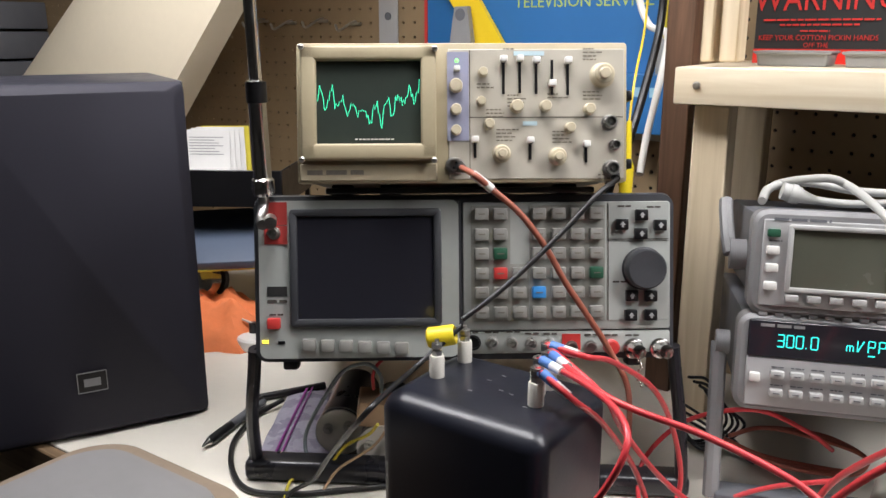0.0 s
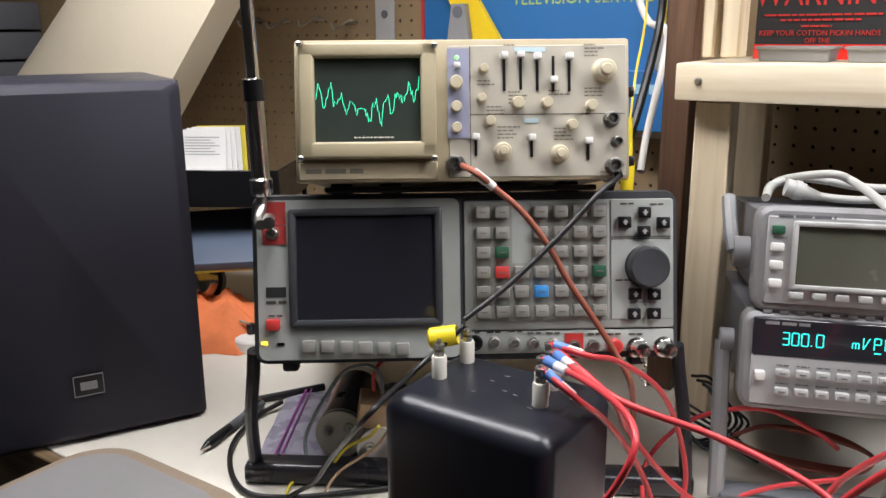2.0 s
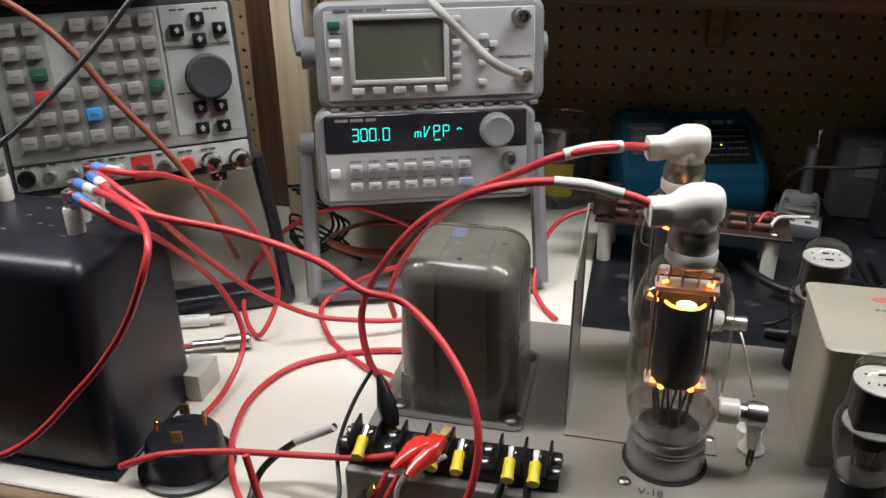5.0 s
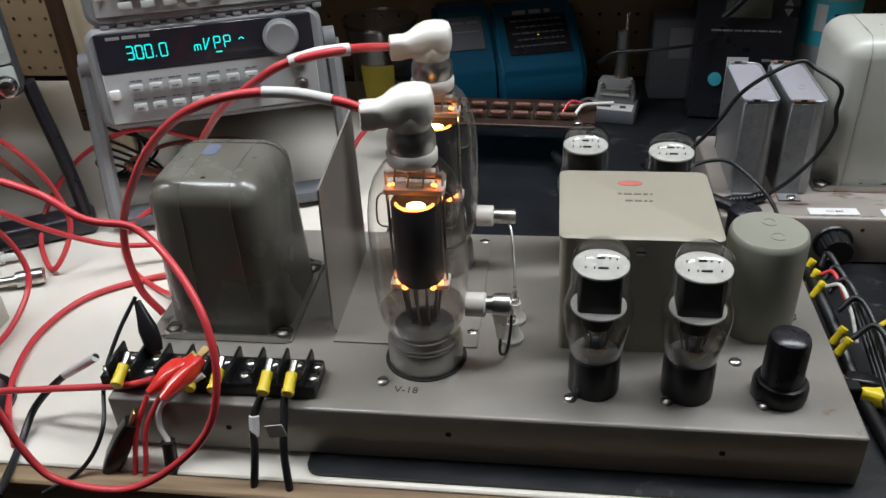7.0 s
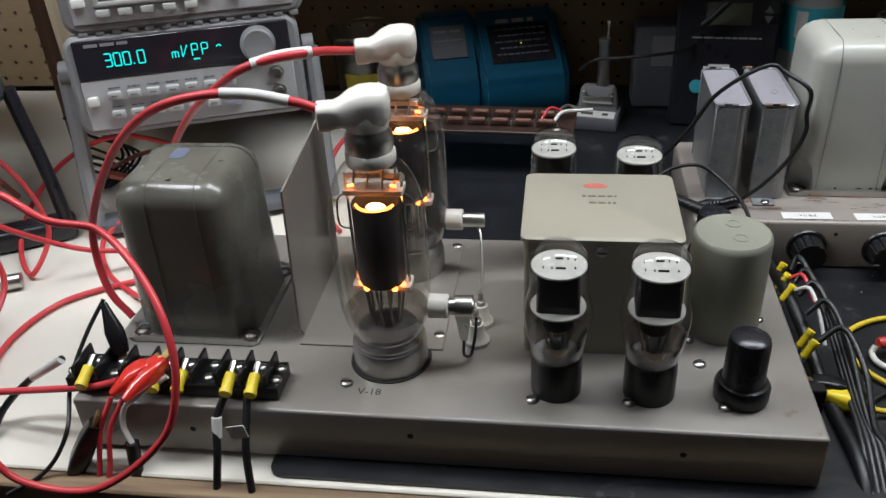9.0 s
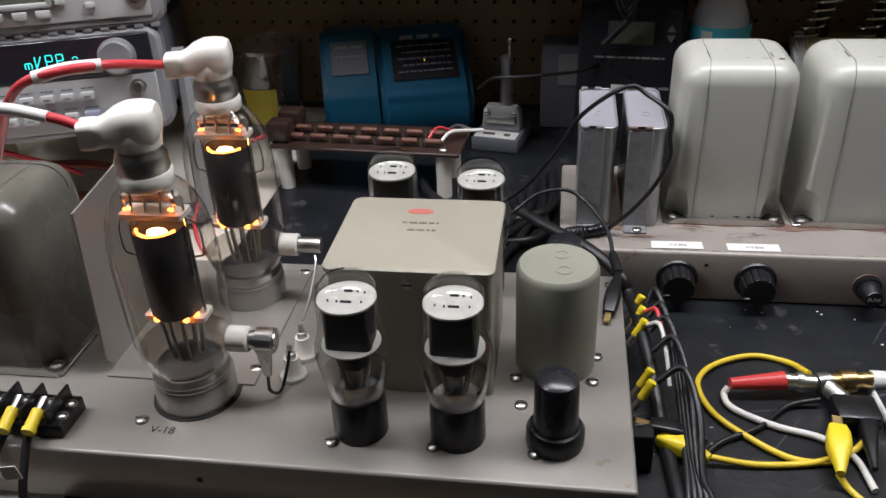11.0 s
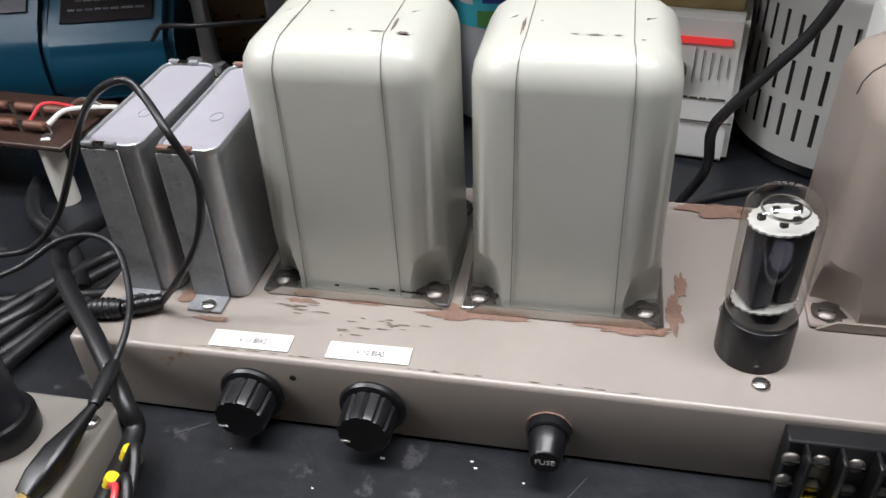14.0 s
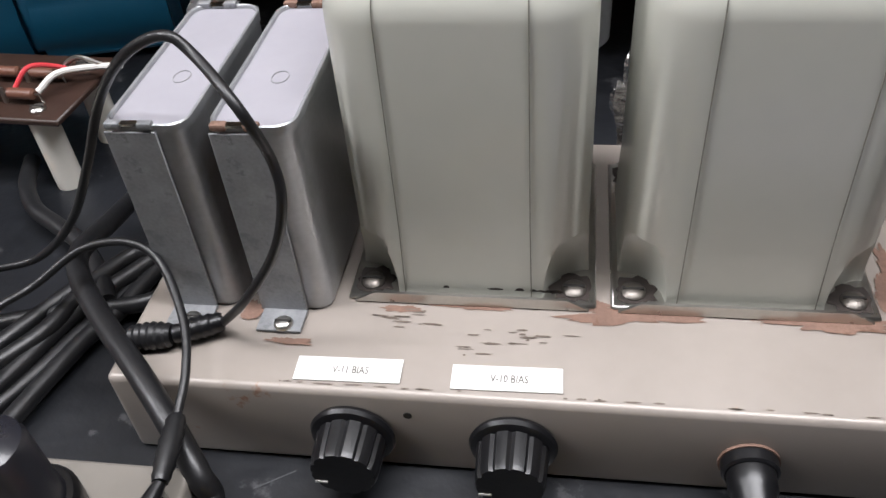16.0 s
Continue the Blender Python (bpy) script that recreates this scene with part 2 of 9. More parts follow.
M_LEDR = glow("red_led", (1.0, 0.06, 0.04), 1.5)
M_TABS = glow("tablet_page", (0.70, 0.66, 0.82), 0.62)
M_TUBEL = glow("fluorescent_tube", (1.0, 0.96, 0.88), 6.0)
M_REDC = mat("red_silicone_cable", (0.60, 0.05, 0.06), 0.35, var=0.08, scale=60, bump=0.05)
M_REDB = mat("glossy_red_insulator", (0.68, 0.035, 0.025), 0.2, var=0.08, scale=40, coat=0.5)
M_RUSTC = mat("brick_red_coax", (0.36, 0.11, 0.07), 0.45, var=0.1)
M_SLEEVE = mat("white_heat_shrink", (0.68, 0.66, 0.63), 0.45, var=0.06)
M_BLUEL = mat("blue_crimp_sleeve", (0.10, 0.22, 0.55), 0.35, var=0.1)
M_YEL = mat("yellow_crimp_sleeve", (0.80, 0.62, 0.02), 0.4, var=0.08)
M_YELC = mat("yellow_cable", (0.72, 0.52, 0.03), 0.4, var=0.08)
M_WHC = mat("white_cable", (0.66, 0.64, 0.60), 0.45, var=0.06)
M_GRYC = mat("grey_cable", (0.42, 0.42, 0.40), 0.45, var=0.06)
M_GREY = mat("grey_wire", (0.22, 0.26, 0.27), 0.45)
M_TEAL = mat("teal_plastic", (0.006, 0.088, 0.165), 0.36, var=0.08, scale=30, bump=0.1)
M_PHEN = mat("brown_phenolic", (0.034, 0.018, 0.013), 0.4, var=0.15, scale=40)
M_RES = mat("brown_resistor", (0.13, 0.055, 0.035), 0.45, var=0.2, scale=90)
M_CLOTH = mat("orange_cloth", (0.72, 0.20, 0.07), 0.85, var=0.15, scale=20, bump=0.5)
M_FOLDY = mat("yellow_folder", (0.62, 0.52, 0.05), 0.6)
M_BINDER = mat("blue_grey_binder", (0.085, 0.11, 0.16), 0.5, var=0.08)
M_PAPER = mat("paper", (0.70, 0.69, 0.67), 0.7, var=0.05)
M_BLUES = mat("blue_sign_board", (0.025, 0.14, 0.36), 0.45, var=0.06, scale=15)
M_BLUEL2 = mat("pale_blue_letters", (0.30, 0.50, 0.62), 0.5)
M_YTOOL = mat("yellow_tool_plastic", (0.78, 0.55, 0.02), 0.4, var=0.05)
M_CASEG = mat("worn_grey_case", (0.185, 0.18, 0.18), 0.42, var=0.08, scale=14, bump=0.1, stain=(0.22, 0.16, 0.11), amount=0.16, sscale=14)
M_CASEB = mat("brown_worn_rim", (0.21, 0.16, 0.115), 0.5, var=0.2, scale=30, bump=0.2)
M_TEALL = mat("teal_bottle_label", (0.07, 0.50, 0.62), 0.45, var=0.05)
M_NAVY = mat("navy_print", (0.03, 0.06, 0.30), 0.5)
M_GRNP = mat("green_print", (0.10, 0.30, 0.08), 0.5)
M_PURPLE = mat("purple_strip", (0.22, 0.03, 0.20), 0.5)
M_CARD = mat("tan_block", (0.52, 0.36, 0.22), 0.7, var=0.1, scale=30)
M_INK = mat("black_ink", (0.02, 0.02, 0.02), 0.7, bump=0)


# ---- shape helpers ----
def place(bm, verts, m):
    bmesh.ops.transform(bm, matrix=m, verts=verts)


def box(bm, c, s, bev=0.0, seg=2, m=None):
    v = bmesh.ops.create_cube(bm, size=1.0, matrix=Matrix.Translation(c) @ Matrix.Diagonal((*s, 1)))["verts"]
    if bev:
        es = list({e for a in v for e in a.link_edges})
        r = bmesh.ops.bevel(bm, geom=es, offset=bev, segments=seg, affect="EDGES", profile=0.5)
        v = list({a for f in r["faces"] for a in f.verts} | {a for a in v if a.is_valid})
    if m is not None:
        place(bm, v, m)
    return bm


def cyl(bm, a, b, r, r2=None, n=20):
    a, b = Vector(a), Vector(b)
    d = b - a
    m = Matrix.Translation((a + b) / 2) @ d.to_track_quat("Z", "Y").to_matrix().to_4x4()
    bmesh.ops.create_cone(bm, cap_ends=True, segments=n, radius1=r, radius2=r if r2 is None else r2, depth=d.length, matrix=m)
    return bm


def ball(bm, c, r, s=(1, 1, 1), n=16):
    bmesh.ops.create_uvsphere(bm, u_segments=n, v_segments=max(6, n // 2), radius=r, matrix=Matrix.Translation(c) @ Matrix.Diagonal((*s, 1)))
    return bm


def lathe(bm, prof, n=32, m=None, cap=True):
    """Turns (radius, height) pairs round z."""
    m = m or Matrix.Identity(4)
    ringsv = [[bm.verts.new(m @ Vector((r * math.cos(k * math.tau / n), r * math.sin(k * math.tau / n), z))) for k in range(n)] for r, z in prof]
    for a, b in zip(ringsv, ringsv[1:]):
        for k in range(n):
            bm.faces.new((a[k], a[(k + 1) % n], b[(k + 1) % n], b[k]))
    if cap:
        bm.faces.new(ringsv[0][::-1]), bm.faces.new(ringsv[-1])
    return bm


def rrect(hx, hy, r, k=6):
    pts = []
    for sx, sy, a0 in ((1, 1, 0), (-1, 1, 90), (-1, -1, 180), (1, -1, 270)):
        for i in range(k + 1):
            a = radians(a0 + 90 * i / k)
            pts.append((sx * (hx - r) + r * math.cos(a), sy * (hy - r) + r * math.sin(a)))
    return pts


def rings(bm, levels, m=None, k=6, cap=True):
    """A body from rounded rectangles: (z, half width, half depth, corner radius[, dx, dy])."""
    m = m or Matrix.Identity(4)
    rows = []
    for lv in levels:
        z, hx, hy, r = lv[:4]
        dx, dy = lv[4:6] if len(lv) > 4 else (0, 0)
        rows.append([bm.verts.new(m @ Vector((x + dx, y + dy, z))) for x, y in rrect(hx, hy, min(r, hx * 0.999, hy * 0.999), k)])
    n = len(rows[0])
    for a, b in zip(rows, rows[1:]):
        for i in range(n):
            bm.faces.new((a[i], a[(i + 1) % n], b[(i + 1) % n], b[i]))
    if cap:
        bm.faces.new(rows[0][::-1]), bm.faces.new(rows[-1])
    return bm


def scooped(bm, levels, k=8, far=0.029):
    """A can from rounded rectangles whose corners are hollowed: (z, half width, half depth, corner radius, scoop radius)."""
    rows = []
    for z, hx, hy, r, sc in levels:
        row = []
        for q in range(4):
            sx, sy = ((1, 1), (-1, 1), (-1, -1), (1, -1))[q]
            arc = [(hx - r + r * math.cos(radians(a)), hy - r + r * math.sin(radians(a))) for a in [90 * i / k for i in range(k + 1)]]
            loop = [(hx, hy - far)] + arc + [(hx - far, hy)]
            if q % 2:
                loop = loop[::-1]
            for x, y in loop:
                d = math.hypot(x - hx, y - hy)
                if d < sc:
                    x, y = hx + (x - hx) * sc / d, hy + (y - hy) * sc / d
                row.append(bm.verts.new((sx * x, sy * y, z)))
        rows.append(row)
    n = len(rows[0])
    for a, b in zip(rows, rows[1:]):
        for i in range(n):
            bm.faces.new((a[i], a[(i + 1) % n], b[(i + 1) % n], b[i]))
    bm.faces.new(rows[0][::-1]), bm.faces.new(rows[-1])
    return bm


def glide(pts, per=8):
    """A smooth line through the points."""
    p = [Vector(q) for q in pts]
    if len(p) < 3:
        return p
    out = []
    e = [2 * p[0] - p[1]] + p + [2 * p[-1] - p[-2]]
    for i in range(1, len(e) - 2):
        a, b, c, d = e[i - 1 : i + 3]
        for j in range(per):
            u = j / per
            out.append(0.5 * (2 * b + (c - a) * u + (2 * a - 5 * b + 4 * c - d) * u * u + (3 * b - a - 3 * c + d) * u**3))
    return out + [p[-1]]


def hose(bm, pts, r, n=10, per=8, smooth=True):
    """A round cable along the points."""
    line = glide(pts, per) if smooth else [Vector(q) for q in pts]
    rows, up = [], None
    for i, q in enumerate(line):
        d = (line[min(i + 1, len(line) - 1)] - line[max(i - 1, 0)]).normalized()
        if up is None:
            up = d.orthogonal().normalized()
        up = (up - d * up.dot(d)).normalized()
        side = d.cross(up)
        rows.append([bm.verts.new(q + r * (math.cos(k * math.tau / n) * up + math.sin(k * math.tau / n) * side)) for k in range(n)])
    for a, b in zip(rows, rows[1:]):
        for k in range(n):
            bm.faces.new((a[k], a[(k + 1) % n], b[(k + 1) % n], b[k]))
    bm.faces.new(rows[0][::-1]), bm.faces.new(rows[-1])
    return bm


def sheet(bm, corners, thick, m=None):
    """A flat plate with the outline given in x, z, its thickness along y."""
    m = m or Matrix.Identity(4)
    a = [bm.verts.new(m @ Vector((x, 0, z))) for x, z in corners]
    b = [bm.verts.new(m @ Vector((x, thick, z))) for x, z in corners]
    n = len(a)
    bm.faces.new(a), bm.faces.new(b[::-1])
    for i in range(n):
        bm.faces.new((a[i], b[i], b[(i + 1) % n], a[(i + 1) % n]))
    return bm


def B():
    return bmesh.new()


def mesh_of(name, bm, material, smooth=True):
    bmesh.ops.recalc_face_normals(bm, faces=bm.faces)
    me = bpy.data.meshes.new(name)
    bm.to_mesh(me)
    bm.free()
    for one in material if isinstance(material, (list, tuple)) else [material]:
        me.materials.append(one)
    if smooth:
        me.shade_smooth()
        me.set_sharp_from_angle(angle=radians(38))
    return me


def part(name, bm, material, parent, label="", m=None):
    ob = new(name, mesh_of(name, bm, material))
    ob.parent = parent
    if m is not None:
        ob.matrix_basis = m
    if label:
        ob["label"] = label
    return ob


def more(ob, m, parent=None):
    """Another piece on the same mesh."""
    c = ob.copy()
    scene.collection.objects.link(c)
    c.matrix_basis = m
    if parent is not None:
        c.parent = parent
    return c


def thing(name, label, category, m=None, group=""):
    ob = new(name)
    ob.empty_display_size = 0.02
    ob.matrix_world = m or Matrix.Identity(4)
    return tagged(ob, label, category, group)


def solid(name, bm, material, label, category, m=None, group="", kind=""):
    ob = new(name, mesh_of(name, bm, material))
    ob.matrix_world = m or Matrix.Identity(4)
    return tagged(ob, label, category, group, kind)


def lettering(name, body, size, material, parent, m, align="CENTER", thick=0.0002, wide=1.0):
    """Raised words in the built-in font; they face -y before m, with x to the right and z up."""
    cu = bpy.data.curves.new(name, "FONT")
    cu.body, cu.size, cu.extrude, cu.align_x, cu.align_y, cu.resolution_u = body, size, thick, align, "CENTER", 2
    tmp = bpy.data.objects.new(name, cu)
    me = bpy.data.meshes.new_from_object(tmp)
    bpy.data.objects.remove(tmp), bpy.data.curves.remove(cu)
    me.transform(pose(0, 0, 0, 90) @ Matrix.Diagonal((wide, 1, 1, 1)))
    me.materials.clear(), me.materials.append(material)
    ob = new(name, me)
    ob.parent = parent
    ob.matrix_basis = m
    return ob


def bars(bm, x0, x1, z, h, y, words=5, seed=1):
    """A line of writing too small to read, as short bars on a panel that faces -y."""
    rnd = random.Random(seed)
    x = x0
    while x < x1:
        w = rnd.uniform(0.4, 1.0) * (x1 - x0) / words
        w = min(w, x1 - x)
        if w > h * 0.5:
            box(bm, (x + w / 2, y, z), (w, 0.0004, h))
        x += w + h * 0.8
    return bm


def screw_on(parent, c, r=0.004, up=(0, 0, 1), name="screw", material=None):
    q = Vector(up).to_track_quat("Z", "Y").to_matrix().to_4x4()
    bm = lathe(B(), [(r * 0.98, 0), (r, 0.0008), (r * 0.86, 0.0018), (r * 0.45, 0.0025)], 14)
    n = len(bm.faces)
    box(bm, (0, 0, 0.0023), (r * 1.62, 0.0011, 0.0008))
    for f in list(bm.faces)[n:]:
        f.material_index = 1
    return part(name, bm, [material or M_STEEL, M_DARK], parent, "", Matrix.Translation(c) @ q)


# ---- the room and the bench ----
def structure(name, bm, material, label, category):
    return solid(name, bm, material, label, category, kind="structure")


ZB, ZM = 0.900, 0.903  # bench top, mat top

structure("floor", box(B(), (0, -0.6, -0.02), (6.4, 4.4, 0.04)), M_FLOOR, "grey workshop floor", "floor")
structure("ceiling", box(B(), (0, -0.6, 2.42), (6.4, 4.4, 0.04)), M_CEIL, "white painted workshop ceiling", "ceiling")
structure("wall_back", box(B(), (0, 1.34, 1.2), (6.4, 0.1, 2.4)), M_WALL, "painted wall behind the pegboard", "wall")
structure("wall_front", box(B(), (0, -2.75, 1.2), (6.4, 0.1, 2.4)), M_WALL, "painted workshop wall", "wall")
structure("wall_left", box(B(), (-3.15, -0.7, 1.2), (0.1, 4.0, 2.4)), M_WALL, "painted workshop wall", "wall")
structure("wall_right", box(B(), (3.15, -0.7, 1.2), (0.1, 4.0, 2.4)), M_WALL, "painted workshop wall", "wall")


def pegboard():
    """A hardboard sheet with real holes on a one-inch grid."""
    p, r, x0, z0 = 0.0254, 0.0029, -2.30, 0.905
    cols, rows = 136, 32
    verts, faces = [], []
    ring = [(math.cos(math.tau * (k + 0.5) / 8) * r, math.sin(math.tau * (k + 0.5) / 8) * r) for k in range(8)]
    for i in range(cols):
        for j in range(rows):
            cx, cz, b = x0 + (i + 0.5) * p, z0 + (j + 0.5) * p, len(verts)
            h = p / 2
            verts += [(cx + h, 1.25, cz + h), (cx - h, 1.25, cz + h), (cx - h, 1.25, cz - h), (cx + h, 1.25, cz - h)]
            verts += [(cx + x, 1.25, cz + z) for x, z in ring] + [(cx + x, 1.255, cz + z) for x, z in ring]
            q = [b + 4 + k for k in range(8)]
            for k in range(4):
                faces.append((b + k, b + (k + 1) % 4, q[(2 * k + 2) % 8], q[2 * k + 1]))
                faces.append((b + k, q[2 * k + 1], q[2 * k]))
            faces += [(q[k], q[(k + 1) % 8], q[(k + 1) % 8] + 8, q[k] + 8) for k in range(8)]
    me = bpy.data.meshes.new("pegboard")
    me.from_pydata(verts, [], faces)
    me.materials.append(M_PEG)
    ob = new("pegboard", me)
    tagged(ob, "tan hardboard pegboard with rows of small holes", "pegboard", kind="structure")
    # Dark sheet in place of the shade that fills the holes.
    structure("pegboard_gap_shade", box(B(), (-0.57, 1.275, 1.31), (3.46, 0.03, 0.82)), M_DARK, "dark sheet standing in for the shaded gap behind the pegboard", "wall")


pegboard()

bench = thing("workbench", "white laminate workbench with a brown wooden front edge", "workbench")
part("top", box(B(), (-0.3, 0.868, 0.885), (3.7, 0.752, 0.03), 0.0015, 1), M_LAM, bench)
part("edge", box(B(), (-0.3, 0.483, 0.880), (3.7, 0.016, 0.04), 0.002, 1), M_EDGE, bench, "brown wooden edge strip")
part("apron", box(B(), (-0.3, 0.53, 0.80), (3.6, 0.02, 0.12)), M_EDGE, bench)
for x in (-2.05, -0.3, 1.45):
    part("leg", box(B(), (x, 0.56, 0.4345), (0.07, 0.07, 0.869), 0.004, 1), M_EDGE, bench)
    part("leg", box(B(), (x, 1.18, 0.4345), (0.07, 0.07, 0.869), 0.004, 1), M_EDGE, bench)
bm = B()
rings(bm, [(0.9002, 0.685, 0.372, 0.01), (0.903, 0.685, 0.372, 0.01)], Matrix.Translation((0.762, 0.869, 0)))
solid("bench_mat", bm, M_MAT, "scuffed black rubber mat lying on the bench", "mat")

# white flecks and crumbs on the mat
rnd = random.Random(5)
bm = B()
for _ in range(42):
    x, y = rnd.uniform(0.46, 1.0), rnd.uniform(0.54, 0.785)
    s = rnd.uniform(0.0004, 0.0012)
    box(bm, (x, y, ZM + s * 0.35), (s * rnd.uniform(1, 2.6), s, s * 0.7), m=None)
solid("debris", bm, M_PAPER, "small white flecks of debris on the mat", "debris", kind="stuff")

rnd = random.Random(11)
bm = B()
for _ in range(46):
    x, y, a = rnd.uniform(0.44, 1.05), rnd.uniform(0.50, 0.785), rnd.gauss(0.5, 0.6)
    l, w = rnd.uniform(0.008, 0.05), rnd.uniform(0.0002, 0.0007)
    box(bm, (0, 0, 0), (l, w, 0.00012), m=Matrix.Translation((x, y, ZM + 0.00008)) @ pose(0, 0, 0, 0, 0, math.degrees(a)))
solid("scuff_marks", bm, M_SCUFF, "faint pale scuffs worn into the mat", "scuffs", kind="stuff")

# ceiling fixture over the bench
for x, fy in ((-0.70, 0.56), (0.68, 0.77)):
    fx = thing("shop_light", "twin-tube fluorescent shop light hung over the bench", "shop light", Matrix.Translation((x, fy, 2.06)), "shop lights")
    part("housing", box(B(), (0, 0, 0.07), (1.2, 0.24, 0.05), 0.006), M_WHITE, fx)
    for y in (-0.055, 0.055):
        part("lamp_tube", cyl(B(), (-0.58, y, 0.025), (0.58, y, 0.025), 0.013), M_TUBEL, fx, "glowing fluorescent tube")
    for u in (-0.4, 0.4):
        part("chain", cyl(B(), (u, 0, 0.095), (u, 0, 0.34), 0.003), M_STEEL, fx)
# Out-of-view housing, added to go with the room fill lamp.
fx2 = thing("fill_light_housing", "unseen housing added over the room fill lamp", "ceiling light")
part("housing", box(B(), (-0.9, -0.75, 2.385), (1.2, 0.34, 0.03), 0.006), M_WHITE, fx2)

# the shelf unit over the back of the bench
shelf = thing("shelf_unit", "pale pine shelf on upright posts above the bench", "shelf")
sx0, sx1 = -0.336, 1.02
part("front_board", box(B(), ((sx0 + sx1) / 2, 0.985, 1.323), (sx1 - sx0, 0.020, 0.042), 0.002, 2), M_PINE, shelf)
part("shelf_board", box(B(), ((sx0 + sx1) / 2, 1.1225, 1.335), (sx1 - sx0, 0.255, 0.018)), M_PINE, shelf)
part("post", box(B(), (-0.297, 1.018, 1.1), (0.042, 0.036, 0.40), 0.002, 1), M_PINEZ, shelf)
part("post", box(B(), (-0.284, 1.018, 1.63), (0.021, 0.036, 0.56), 0.002, 1), M_PINEZ, shelf)
part("post", box(B(), (-0.309, 1.018, 1.63), (0.014, 0.036, 0.56), 0.002, 1), M_PINEZ, shelf)
part("brace", box(B(), (-0.297, 1.19, 1.1), (0.042, 0.036, 0.40), 0.002, 1), M_PINEZ, shelf)
bolt = part("bolt", lathe(B(), [(0.0045, 0), (0.0045, 0.001), (0.003, 0.0015), (0.003, 0.004)], 12, pose(0, 0, 0, 90)), M_STEEL, shelf, "zinc bolt", Matrix.Translation((-0.309, 0.975, 1.324)))
bpost = solid("brown_post", box(B(), (-0.362, 1.075, 1.4), (0.036, 0.03, 1.0), 0.002, 1), M_WALNUT, "dark brown wooden upright post on the bench", "post")
low = thing("lower_shelf", "brown wooden shelf under the pine shelf", "shelf")
part("shelf_board", box(B(), (0.51, 1.195, 1.182), (0.99, 0.098, 0.026), 0.002, 1), M_SHELFB, low)
part("bracket", box(B(), (0.20, 1.225, 1.14), (0.02, 0.04, 0.058), 0.002, 1), M_SHELFB, low)
part("bracket", box(B(), (0.80, 1.225, 1.14), (0.02, 0.04, 0.058), 0.002, 1), M_SHELFB, low)
side = thing("side_panel", "wooden panel standing at the end of the bench", "panel")
part("board", box(B(), (0.985, 1.09, 1.10), (0.018, 0.30, 0.40), 0.002, 1), M_PINEZ, side)
part("batten", box(B(), (0.962, 0.945, 0.907), (0.028, 0.16, 0.014), 0.002, 1), M_PINE, side)
part("back_block", box(B(), (0.966, 0.975, 0.95), (0.02, 0.10, 0.072), 0.002, 1), M_SHELFB, side)


# ---- oscilloscope ----
def knob(parent, u, v, r, h, material=None, y=0.0, cap=True, name="knob", skirt=True):
    bm = B()
    m = Matrix.Translation((u, y, v)) @ pose(0, 0, 0, 90)
    prof = ([(r * 1.25, 0), (r * 1.25, h * 0.12), (r * 1.02, h * 0.2)] if skirt else [(r, 0)]) + [(r, h * 0.25), (r * 0.94, h * 0.92), (r * 0.82, h)]
    lathe(bm, prof, 20, m)
    if cap:
        lathe(bm, [(r * 0.55, h), (r * 0.55, h * 1.18), (r * 0.45, h * 1.25)], 14, m)
    return part(name, bm, material or M_KNOBC, parent)


def bnc(parent, u, v, y=0.0, r=0.0055, h=0.012, name="socket"):
    bm = B()
    m = Matrix.Translation((u, y, v)) @ pose(0, 0, 0, 90)
    lathe(bm, [(r * 1.35, 0), (r * 1.35, h * 0.15), (r, h * 0.2), (r, h), (r * 0.72, h), (r * 0.70, h * 0.4)], 18, m)
    cyl(bm, (u, y - h * 0.3, v), (u, y - h * 0.8, v), r * 0.3, n=8)
    box(bm, (u + r, y - h * 0.7, v), (r * 0.5, h * 0.2, r * 0.4))
    box(bm, (u - r, y - h * 0.7, v), (r * 0.5, h * 0.2, r * 0.4))
    return part(name, bm, M_STEEL, parent, "nickel BNC socket")


